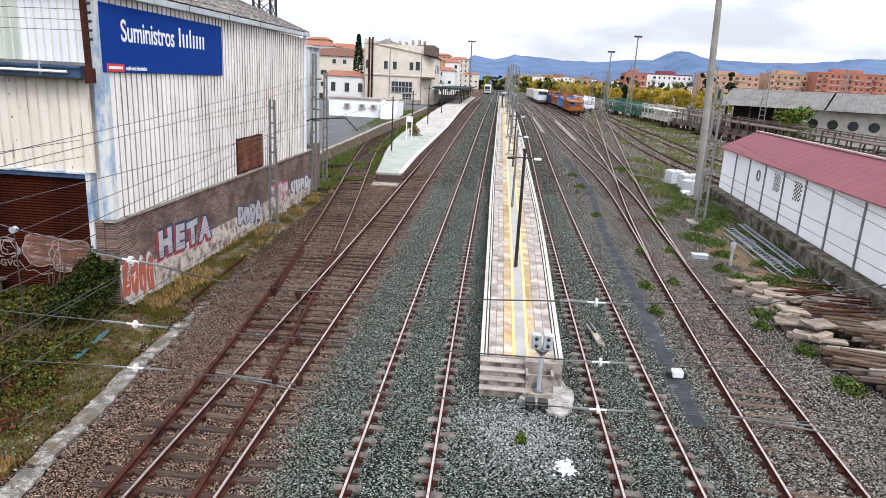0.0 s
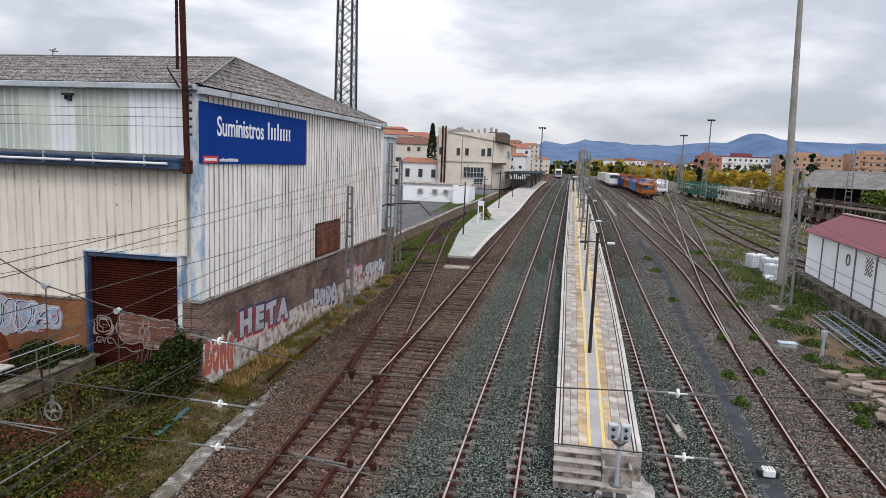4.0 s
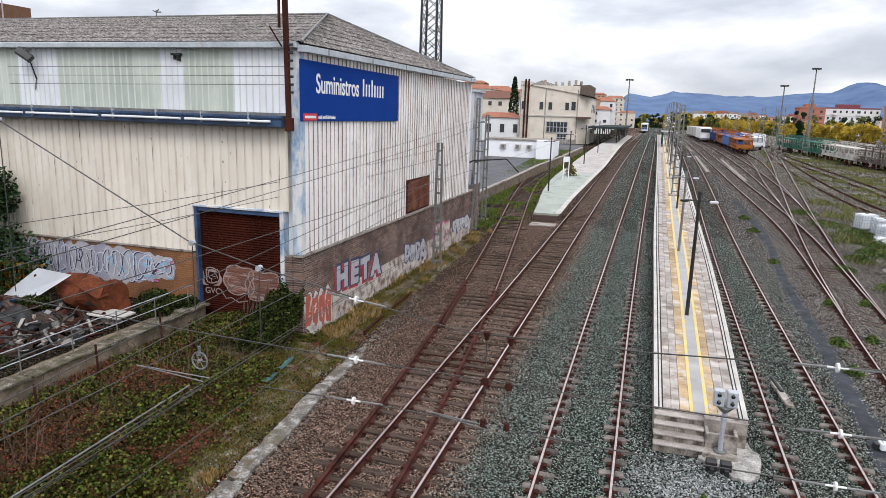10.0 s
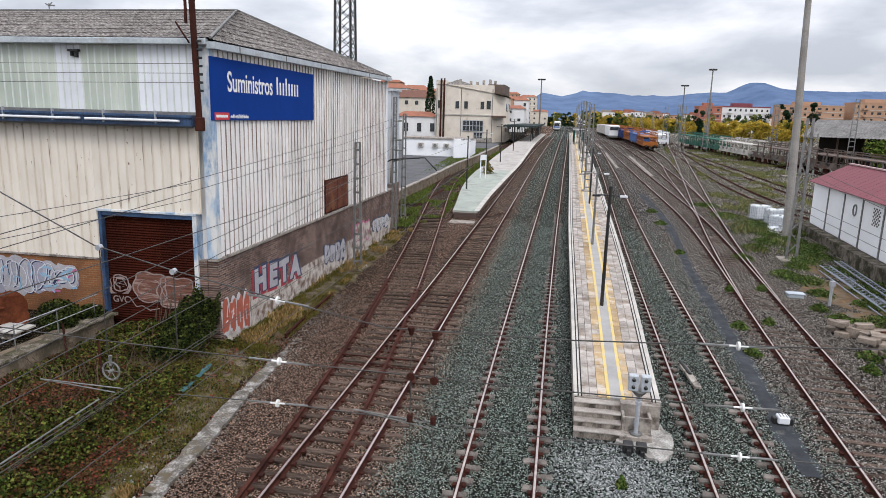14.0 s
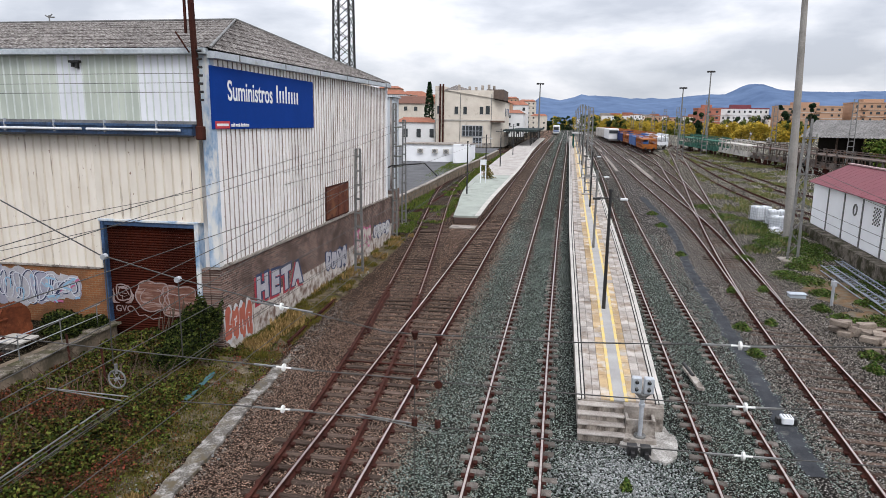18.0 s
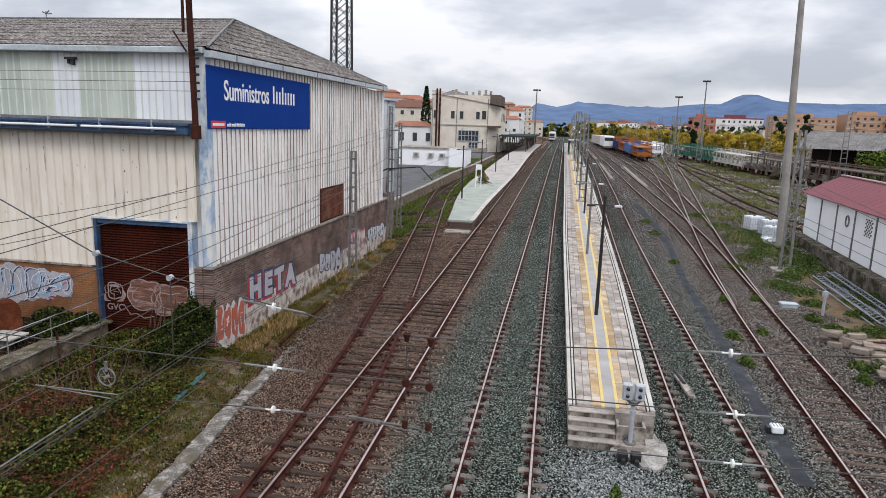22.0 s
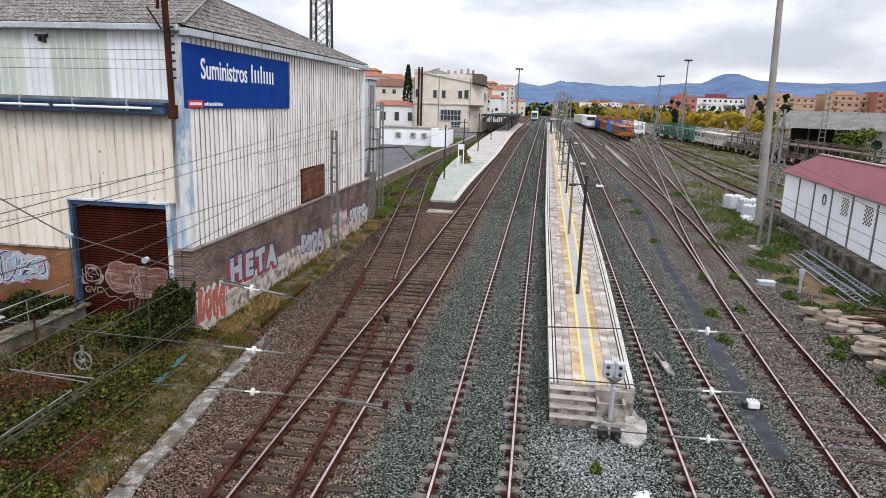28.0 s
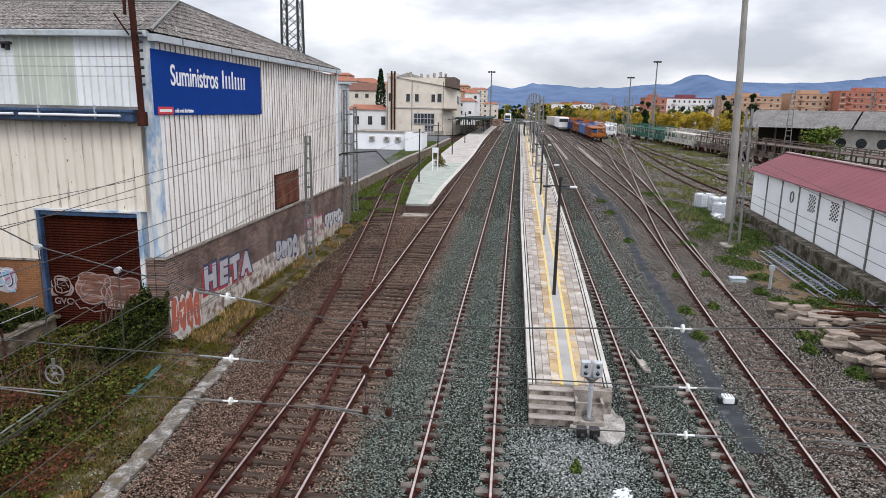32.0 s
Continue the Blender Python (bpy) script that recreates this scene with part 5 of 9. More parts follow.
for x, z0, z1 in ((-1.34, 6.05, 5.52), (-1.08, 6.02, 5.5)):
    d = part("dropper", rod(B(), (x, SPY, z0), (x, SPY, 3.6), 0.006, 5), WIRE, hs)
    part("dropper_clamp", rod(B(), (x, SPY, z0 + 0.03), (x, SPY, z0 - 0.06), 0.045, 6, 0.02), RUST, d, "rusty clamp")
    part("dropper_ring", rod(B(), (x - 0.0, SPY - 0.02, z1), (x, SPY + 0.02, z1), 0.045, 12), RUST, d)
    part("dropper_clamp", rod(B(), (x, SPY, 5.08), (x, SPY, 5.0), 0.035, 6), RUST, d)
for x, z0, z1 in ((-7.87, 8.08, 5.8), (-5.0, 6.72, 5.42), (-4.09, 6.5, 5.58)):
    part("dropper", rod(B(), (x, SPY, z0), (x, SPY, z1), 0.007, 5), WIRE, hs)
    part("dropper_clamp", rod(B(), (x, SPY - 0.03, z0), (x, SPY + 0.03, z0), 0.035, 8), GALV, hs)
for k in range(2):
    xi = -8.62 + k * 0.16
    zi = 8.50 - k * 0.07
    part("bell_insulator", rod(B(), (xi - 0.05, SPY, zi + 0.02), (xi + 0.05, SPY, zi - 0.025), 0.05, 16, 0.10), GLASS_INS, hs, "grey-green bell insulator")
    part("bell_cap", rod(B(), (xi - 0.11, SPY, zi + 0.05), (xi - 0.04, SPY, zi + 0.015), 0.035, 10), DULL_STEEL, hs)
    xi, zi = -10.72 + k * 0.17, 4.41 + k * 0.03
    part("bell_insulator", rod(B(), (xi - 0.05, SPY, zi - 0.02), (xi + 0.05, SPY, zi + 0.02), 0.05, 16, 0.10), GLASS_INS, hs)
wire("stay_wire", [(-9.4, SPY, 4.75), (-10.5, SPY, 4.45), (-16, SPY + 0.6, 3.4)], 0.009, WIRE, hs)
pw = part("pulley_wheel", rod(B(), (-4.97, SPY - 0.03, 5.23), (-4.97, SPY + 0.03, 5.23), 0.02, 12), DULL_STEEL, hs, "spoked pulley wheel")
for k in range(20):
    a, b_ = k * math.pi / 10, (k + 1) * math.pi / 10
    part("rim_segment", rod(B(), (-4.97 + 0.11 * math.cos(a), SPY, 5.23 + 0.11 * math.sin(a)), (-4.97 + 0.11 * math.cos(b_), SPY, 5.23 + 0.11 * math.sin(b_)), 0.011, 6), DULL_STEEL, pw)
for k in range(6):
    a = k * math.pi / 3
    part("spoke", rod(B(), (-4.97, SPY, 5.23), (-4.97 + 0.11 * math.cos(a), SPY, 5.23 + 0.11 * math.sin(a)), 0.005, 5), DULL_STEEL, pw)
part("pulley_hook", rod(B(), (-4.97, SPY, 5.42), (-4.97, SPY, 5.3), 0.02, 6), DULL_STEEL, hs)
# registration arms
for a, b_ in (((-5.94, SPY, 5.03), (-4.84, SPY, 5.02)), ((-5.94, SPY, 5.03), (-4.94, SPY, 4.96)), ((-1.99, SPY, 5.07), (-1.04, SPY, 4.93)), ((-1.99, SPY, 5.07), (-1.1, SPY, 5.0)), ((3.4, SPY, 5.05), (4.6, SPY, 4.93)), ((3.4, SPY, 5.05), (4.55, SPY, 5.0))):
    part("registration_arm", rod(B(), a, b_, 0.008, 8), DULL_STEEL, hs)
# contact and carrier wires along the left side
cat = thing("catenary_wires", (-9, 20, 6), "catenary and feeder wires running along the tracks", "overhead wires")
for a, b_, s in (((-16, -2, 5.6), (-10.35, 35.2, 6.6), 0.5), ((-16, -2, 5.0), (-10.35, 35.2, 6.1), 0.5), ((-9.29, 7.6, 5.92), (-11.3, 46, 8.1), 0.15), ((-9.27, 7.6, 5.7), (-11.3, 46, 7.6), 0.15),
                ((-6.4, -4, 4.6), (-10.2, 35.2, 5.3), 0.3), ((-6.2, -4, 4.55), (-10.0, 35.2, 4.9), 0.3), ((-6.9, -4, 4.9), (-10.9, 46, 6.4), 0.5)):
    wire("catenary_wire", [a, b_], 0.009, WIRE, cat, sag=s)
for a, b_, s in (((15.2, 44.9, 3.62), (15.4, 8, 2.4), 0.05), ((15.2, 44.9, 3.15), (15.4, 8, 1.7), 0.05), ((15.2, 44.9, 5.9), (15.4, 8, 2.7), 0.05), ((15.2, 44.9, 5.5), (15.4, 8, 2.35), 0.05)):
    wire("feeder_wire", [a, b_], 0.012, WIRE, cat, sag=s)
part("rail_tube", rod(B(), (-11.1, 8.4, 0.72), (-11.4, 15.3, 0.78), 0.022, 8), DULL_STEEL, thing("fence_rail", (-11.2, 12, 0.5), "old galvanised fence rail on stakes in the brambles", "fence rail"))

for k in range(3):
    wire("guy_wire", [(-11.0 + 0.12 * k, 6.0, 0.62 + 0.05 * k), (-11.3 + 0.14 * k, 15.6, 0.66 + 0.05 * k)], 0.007, WIRE, cat, sag=0.05)
for k in range(2):
    wire("catenary_wire", [(-5.02 + 0.1 * k, -3.0, 4.66 + 0.12 * k), (-5.6 + 0.1 * k, 45.8, 5.2 + 0.12 * k)], 0.005, WIRE, cat, sag=0.05)
wire("catenary_wire", [(-5.0, -3.0, 5.36), (-5.6, 45.8, 5.75)], 0.006, WIRE, cat, sag=0.06)
wire("catenary_wire", [(-4.0, -3.0, 4.97), (-4.3, 45.8, 5.3)], 0.005, WIRE, cat, sag=0.05)
wire("catenary_wire", [(-5.0, -3.0, 6.44), (-5.9, 45.8, 6.7)], 0.006, WIRE, cat, sag=0.05)
# ---- lamps on the platforms ----
def platform_lamp(x, y, z, h, mat=BLACK):
    t = thing("platform_lamp", (x, y, z), "slim black platform lamp post with two arms", "lamp post", "platform lamps")
    part("post", rod(B(), (x, y, z), (x, y, z + h), 0.08, 10, 0.06), mat, t)
    part("cross_arm", rod(B(), (x - 0.55, y, z + h - 0.25), (x + 0.6, y, z + h - 0.27), 0.03, 8), mat, t)
    for s in (-1, 1):
        part("lamp_head", box(B(), x + s * 0.55 - 0.16, x + s * 0.55 + 0.16, y - 0.07, y + 0.07, z + h - 0.33, z + h - 0.24, 0.02), mat if s < 0 else WHITE_SHEET, t)
    part("top_cap", rod(B(), (x, y, z + h), (x, y, z + h + 0.12), 0.09, 10), mat, t)
    return t


platform_lamp(2.24, 28.6, PH, 4.95)
for x, y in ((2.45, 42.3), (2.95, 60), (3.1, 78), (3.3, 98), (3.5, 122)):
    platform_lamp(x, y, rise(y) + PH, 4.7, DULL_STEEL if y < 50 else BLACK)
for x, y in ((-9.0, 66.7), (-8.5, 79), (-8.2, 95), (-7.9, 116)):
    platform_lamp(x, y, rise(y) + 0.44, 5.2)
for x, y, h in ((3.0, 68, 8.5), (3.1, 82, 8.5), (3.3, 100, 8.5), (3.5, 120, 8.5), (3.8, 145, 8.5), (4.2, 175, 8.5), (4.5, 210, 8.5)):
    channel_mast(x, y, rise(y) + PH, h, 0.55, "lattice catenary mast on the island platform", mat=DULL_STEEL)

# ---- shed with the red roof ----
sd = thing("white_shed", (20, 40, 0.3), "low white shed with dark uprights and a red sheet roof", "shed")
SL = 34.0
ang = math.atan2(28.0 - 56.6, 17.35 - 19.9)
sm = Matrix.Translation((19.9, 56.6, 0)) @ Matrix.Rotation(ang, 4, "Z")
def shed_box(name, s0, s1, o0, o1, z0, z1, mt, parent=sd, bevel=0.0, label=""):
    bm = box(B(), s0, s1, o0, o1, z0, z1, bevel)
    bm.transform(sm)
    return part(name, bm, mt, parent, label)


shed_box("wall_core", 0, SL, 0.05, 4.8, -0.3, 4.0, WHITEWASH)
POSTS = [0.0] + [4.07 + 3.57 * k for k in range(9)]
for s0, s1 in zip(POSTS, POSTS[1:]):
    shed_box("wall_panel", s0 + 0.06, s1 - 0.06, -0.01, 0.06, 0.9, 4.05, WHITEWASH)
    shed_box("upright", s1 - 0.07, s1 + 0.07, -0.07, 0.05, 0.85, 4.05, DULL_STEEL)
shed_box("plinth", -0.1, SL, -0.75, 0.05, -0.4, 0.85, surf("dark mossy stone", (0.26, 0.225, 0.19), (0.055, 0.048, 0.040), 0.95, 0, 8, 1.2, stain=(0.045, 0.042, 0.026), stain_at=0.50, relief=0.5), label="mossy stone retaining wall")
shed_box("eaves_board", -0.3, SL, -0.18, 0.1, 4.0, 4.12, WHITEWASH)
# roof of sheets
for k in range(34):
    bm = B()
    p = [(k * 1.0 - 0.3, -0.35, 4.13), (k * 1.0 + 0.69, -0.35, 4.13), (k * 1.0 + 0.69, 2.4, 5.55), (k * 1.0 - 0.3, 2.4, 5.55)]
    v = [bm.verts.new(q) for q in p]
    fc = bm.faces.new(v)
    bmesh.ops.extrude_face_region(bm, geom=[fc])
    for q in v:
        q.co.z -= 0.05
    beam(bm, (k * 1.0 - 0.28, -0.35, 4.13), (k * 1.0 - 0.28, 2.4, 5.55), 0.03, 0.012)
    bmesh.ops.recalc_face_normals(bm, faces=bm.faces)
    bm.transform(sm)
    part("roof_sheet", bm, RED_ROOF, sd)
bm = B()
v = [bm.verts.new(q) for q in ((-0.3, 2.4, 5.55), (SL, 2.4, 5.55), (SL, 5.2, 4.1), (-0.3, 5.2, 4.1))]
bm.faces.new(v)
bm.transform(sm)
part("rear_roof", bm, RED_ROOF, sd)
bm = B()
v = [bm.verts.new(q) for q in ((0, 0, 4.0), (0, 2.4, 5.5), (0, 4.8, 4.0))]
bm.faces.new(v)
bm.transform(sm)
part("gable", bm, WHITEWASH, sd)
shed_box("ridge_cap", -0.35, SL, 2.25, 2.55, 5.53, 5.62, surf("pale ridge", (0.5, 0.36, 0.36), (0.36, 0.26, 0.26)))
# vent motifs: one ring and two lattices
for s, kind in ((9.9, "ring"), (13.6, "grid"), (17.2, "grid")):
    if kind == "ring":
        for k in range(8):
            a, b_ = k * math.pi / 4, (k + 1) * math.pi / 4
            bm = beam(B(), (s + 0.32 * math.cos(a), -0.03, 3.12 + 0.36 * math.sin(a)), (s + 0.32 * math.cos(b_), -0.03, 3.12 + 0.36 * math.sin(b_)), 0.12, 0.05)
            bm.transform(sm)
            part("vent_ring", bm, DULL_STEEL, sd)
    else:
        for r in range(9):
            for c in range(6):
                if (r + c) % 2 == 0:
                    shed_box("vent_hole", s - 0.6 + c * 0.2, s - 0.6 + c * 0.2 + 0.17, -0.03, 0.0, 2.62 + r * 0.12, 2.62 + r * 0.12 + 0.10, BLACK)

# ---- distance: station, houses, hills ----
STN_WALL = surf("cream station render", (0.74, 0.675, 0.59), (0.60, 0.54, 0.46), 0.9, 0, 8, 0.5, stain=(0.46, 0.39, 0.31), stain_at=0.64)
TILE_ROOF = surf("terracotta tiles", (0.38, 0.165, 0.105), (0.24, 0.105, 0.075), 0.9, 0, 8, 0.6)
GLASS_DARK = surf("dark window", (0.05, 0.06, 0.065), (0.02, 0.024, 0.028), 0.15, 0, 4, 0.5, relief=0)
ORANGE_BRICK = surf("brick red facade", (0.42, 0.175, 0.125), (0.34, 0.14, 0.10), 0.9, 0, 4, 0.2)
TAN_BRICK = surf("tan facade", (0.47, 0.30, 0.205), (0.39, 0.245, 0.165), 0.9, 0, 4, 0.2)
WHITE_FACADE = surf("white facade", (0.76, 0.76, 0.76), (0.66, 0.66, 0.66), 0.9, 0, 4, 0.2)
# Distance haze is mixed into this blue; the air itself stays clear.
HILL = surf("haze-tinted blue hills", (0.125, 0.185, 0.30), (0.07, 0.11, 0.20), 1.0, 0, 0.02, 0.004, relief=0)
ORANGE_PAINT = surf("orange wagon paint", (0.42, 0.135, 0.02), (0.20, 0.065, 0.02), 0.6, 0.1, 6, 0.8)
BLUE_PAINT = surf("blue wagon paint", (0.06, 0.16, 0.42), (0.04, 0.09, 0.24), 0.6, 0.1, 6, 0.8)


def windows(parent, m, cols, rows, w, h, gx_, gz_, x0, z0, depth=0.12):
    """Rows of recessed-looking window units on a wall; local x along, -y out, z up."""
    for r in range(rows):
        for c in range(cols):
            if (r * 7 + c * 5 + rows * 3) % 11 == 0:
                continue
            wf = w * (1.35 if (c * 3 + cols) % 4 == 0 else 0.8)
            bm = box(B(), x0 + c * gx_ - wf / 2, x0 + c * gx_ + wf / 2, -depth, 0.05, z0 + r * gz_, z0 + r * gz_ + h)
            bm.transform(m)
            part("window", bm, GLASS_DARK, parent)


st = thing("station_building", (-20, 155, 3), "three-storey cream station building with flat gabled end", "building")
zg = rise(150) - 0.2
part("wall", box(B(), -28.2, -15.2, 150, 166, zg, 15.4), STN_WALL, st)
bm = B()
v = [bm.verts.new(q) for q in ((-15.25, 150, zg), (-12.6, 153, zg), (-12.6, 166, zg), (-15.25, 166, zg), (-15.25, 150, 13.5), (-12.6, 153, 13.0), (-12.6, 166, 13.0), (-15.25, 166, 13.5))]
for f in ((0, 1, 5, 4), (1, 2, 6, 5), (2, 3, 7, 6), (4, 5, 6, 7)):
    bm.faces.new([v[i] for i in f])
part("wing_wall", bm, STN_WALL, st)
bm = B()
v = [bm.verts.new(q) for q in ((-26, 149.7, 15.45), (-12.2, 149.7, 13.2), (-12.2, 166.4, 13.2), (-26, 166.4, 17.4), (-20, 158, 17.0))]
bm.faces.new(v[:4])
part("roof", bm, FIBRE_ROOF, st)
part("roof_block", box(B(), -16.8, -12.9, 152, 165, 13.2, 15.7), surf("brown cladding", (0.16, 0.12, 0.10), (0.1, 0.08, 0.07)), st)
part("gable_wall", box(B(), -28.2, -26.2, 150, 166, 15.3, 16.3), STN_WALL, st)
for x in (-21.5, -20, -18.5, -17, -15.8, -24):
    part("chimney", box(B(), x, x + 0.55, 156, 156.7, 14.5, 16.7 + 0.3 * math.sin(x), 0.03), CONCRETE, st)
for x in (-27.0, -26.3):
    part("flue", rod(B(), (x, 149.7, zg), (x, 149.7, 16.7), 0.2, 8), RUST, st, "tall rusty flue pipe")
for x, z, w, h in ((-27.3, 10.2, 0.8, 1.7), (-23.3, 10.2, 0.8, 1.6), (-21.3, 10.2, 0.8, 1.6), (-17.6, 10.2, 0.8, 1.6), (-16.2, 10.2, 0.9, 1.8), (-19.6, 5.3, 4.6, 2.3), (-18.4, 2.6, 2.0, 2.4)):
    w_ = part("window", box(B(), x - w / 2, x + w / 2, 149.9, 150.05, z, z + h), GLASS_DARK, st)
    part("window_frame", box(B(), x - w / 2 - 0.1, x + w / 2 + 0.1, 149.93, 150.02, z - 0.15, z - 0.02), PALE_CONCRETE, w_)
for gx0, gx1, gz0, gz1, nx_, nz_ in ((-21.9, -17.3, 5.3, 7.6, 6, 2), (-19.4, -17.4, 2.6, 5.0, 3, 3)):
    for k in range(nx_ + 1):
        q = gx0 + (gx1 - gx0) * k / nx_
        part("glazing_bar", box(B(), q - 0.06, q + 0.06, 149.82, 149.92, gz0, gz1), GALV, st)
    for k in range(nz_ + 1):
        q = gz0 + (gz1 - gz0) * k / nz_
        part("glazing_bar", box(B(), gx0, gx1, 149.80, 149.90, q - 0.06, q + 0.06), GALV, st)
for z in (5.2, 9.8):
    for k in range(3):
        part("wing_window", box(B(), -12.66, -12.55, 154 + k * 4, 155.6 + k * 4, z, z + 1.8), GLASS_DARK, st)
for x in (-28.0, -22.4, -15.35):
    part("downpipe", rod(B(), (x, 149.9, zg), (x, 149.9, 14.6), 0.07, 6), DULL_STEEL, st)
part("plinth", box(B(), -28.25, -15.15, 149.85, 150.02, zg, zg + 1.0), CONCRETE, st)
part("ledge", box(B(), -28.2, -15.2, 149.8, 150.05, 8.7, 8.95), PALE_CONCRETE, st)
part("bay_canopy", box(B(), -15.4, -12.4, 148.6, 152, 8.4, 8.8), surf("brown soffit", (0.15, 0.10, 0.08)), st)

lw = thing("white_annexe", (-19, 105, 2), "low white flat-roofed annexe with air conditioners", "building")
part("wall", box(B(), -24.9, -14.0, 105, 112, 1.4, 4.75), WHITEWASH, lw)
part("roof", box(B(), -25, -13.9, 104.8, 112.2, 4.75, 4.95), CONCRETE, lw)
part("white_block", box(B(), -16.4, -13.9, 103.5, 105, 1.4, 4.9), WHITEWASH, lw)
for x in (-22.4, -20.0, -18.2):
    ac = part("air_conditioner", box(B(), x, x + 0.9, 104.6, 105, 3.4, 4.1, 0.03), PALE_CONCRETE, lw)
    part("fan_grille", rod(B(), (x + 0.45, 104.6, 3.75), (x + 0.45, 104.57, 3.75), 0.28, 10), DULL_STEEL, ac)
yard = thing("station_yard", (-19, 85, 1), "grey asphalt yard behind a low wall", "yard", kind="structure")
raw("yard_surface", [(-30, 50, 0.2), (-15.6, 56, 0.6), (-12.4, 100, 2.2), (-12.4, 140, 3.1), (-40, 140, 3.1), (-40, 60, 0.7)], [(0, 1, 2, 3, 4, 5)], YARD_ASPHALT, yard)
bw = thing("brick_boundary_wall", (-15, 70, 0.8), "low weathered brick boundary wall beside the siding", "wall", kind="structure")
pts = [(-13.6, 49, rise(49)), (-14.5, 60.5, rise(60.5)), (-13.85, 70, rise(70)), (-13.1, 86, rise(86)), (-11.9, 99, rise(99)), (-10.9, 120, rise(120))]
sweep("wall_body", pts, [(-0.15, -0.3), (0.15, -0.3), (0.15, 0.9), (-0.15, 0.9)], YARD_WALL, bw)
sweep("wall_cap", pts, [(-0.2, 0.9), (0.2, 0.9), (0.2, 1.0), (-0.2, 1.0)], CONCRETE, bw)

can = thing("platform_canopy", (-8, 170, 4), "dark green platform canopy on posts", "canopy")
part("canopy_roof", box(B(), -12.4, -5.2, 146, 215, rise(170) + 3.3, rise(170) + 3.7), surf("dark canopy", (0.045, 0.06, 0.06)), can)
for y in range(148, 214, 8):
    for x in (-10.5, -6.4):
        part("canopy_post", rod(B(), (x, y, rise(y) + 0.4), (x, y, rise(170) + 3.3), 0.12, 6), BLACK, can)
can2 = thing("island_canopy", (3.6, 150, 4), "green shelter on the island platform", "shelter")
part("shelter_roof", box(B(), 2.6, 5.0, 138, 150, rise(140) + 3.4, rise(140) + 3.6), surf("pale shelter roof", (0.5, 0.5, 0.5)), can2)
for y in (138.5, 149):
    for x in (2.8, 4.7):
        part("shelter_post", box(B(), x - 0.1, x + 0.1, y - 0.1, y + 0.1, rise(y) + 0.5, rise(140) + 3.4), surf("green steel", (0.02, 0.10, 0.09)), can2)

# passenger train far down the line
tr = thing("passenger_train", (-0.2, 292, 3.5), "white and blue passenger train far down the line", "train")
zt = rise(300)
part("car_body", box(B(), F1(292) - 1.4, F1(292) + 1.4, 292, 360, zt + 0.5, zt + 3.9, 0.25), WHITE_FACADE, tr)
part("windscreen", box(B(), F1(292) - 1.1, F1(292) + 1.1, 291.9, 292.1, zt + 2.0, zt + 3.2), GLASS_DARK, tr)
part("front_panel", box(B(), F1(292) - 1.2, F1(292) + 1.2, 291.88, 292.08, zt + 1.3, zt + 1.8), BLUE_PAINT, tr)


def house(x, y, z, w, d, h, wall, roof, cols, rows, label, yaw=0.0, hip=True):
    t = thing("house" if h < 9 else "apartment_building", (x, y, z), label, "building", "buildings of the town")
    m = Matrix.Translation((x, y, z)) @ Matrix.Rotation(yaw, 4, "Z")
    bm = box(B(), -w / 2, w / 2, 0, d, -1, h)
    bm.transform(m)
    part("wall", bm, wall, t)
    bm = B()
    if hip:
        r = 0.16 * w if w < 20 else 2.5
        q = [(-w / 2 - 0.4, -0.4, h), (w / 2 + 0.4, -0.4, h), (w / 2 + 0.4, d + 0.4, h), (-w / 2 - 0.4, d + 0.4, h), (-w / 2 + r, d / 2, h + r * 0.8), (w / 2 - r, d / 2, h + r * 0.8)]
        vs_ = [bm.verts.new(p) for p in q]
        for f in ((0, 1, 5, 4), (1, 2, 5), (2, 3, 4, 5), (3, 0, 4)):
            bm.faces.new([vs_[i] for i in f])
    else:
        box(bm, -w / 2 - 0.2, w / 2 + 0.2, -0.2, d + 0.2, h, h + 0.6)
        box(bm, -w / 4, w / 6, d * 0.3, d * 0.7, h + 0.6, h + 2.4)
    bm.transform(m)
    part("roof", bm, roof, t)
    g = w / cols
    rh = h / rows
    if h > 12:
        for r in range(1, rows):
            bm = box(B(), -w / 2 - 0.06, w / 2 + 0.06, -0.25, -0.02, rh * r - 0.12, rh * r + 0.12)
            bm.transform(m)
            part("floor_band", bm, PALE_CONCRETE if wall is not WHITE_FACADE else WHITE_FACADE, t)
        for c in range(1, cols, 4):
            for r in range(1, rows):
                bm = box(B(), -w / 2 + g * (c + 0.1), -w / 2 + g * (c + 0.9), -1.1, 0, rh * r + 0.1, rh * r + 1.0)
                bm.transform(m)
                part("balcony", bm, wall, t)
    windows(t, m, cols, rows, g * 0.4, rh * 0.36, g, rh, -w / 2 + g / 2, rh * 0.36)
    return t


# town to the left, behind the station
hr = random.Random(5)
for k in range(34):
    x = -175 + k * 4.6 + hr.uniform(-2, 2)
    y = 330 + hr.uniform(-60, 70)
    w = hr.uniform(9, 17)
    house(x, y, rise(y), w, 10, hr.uniform(11, 14.5) + max(0, (-55 - x)) * 0.22, hr.choice((STN_WALL, WHITE_FACADE, TAN_BRICK)), TILE_ROOF, max(2, int(w / 3.2)), 3, "pale town house with a terracotta roof")
house(-32, 150, 3, 9, 12, 5.2, WHITE_FACADE, TILE_ROOF, 3, 1, "low white building with an orange tiled roof", 0.3)
house(-46, 190, 4, 18, 12, 9.5, STN_WALL, surf("brown tiles", (0.20, 0.10, 0.075), (0.13, 0.07, 0.055)), 6, 3, "cream house with a brown tiled roof")
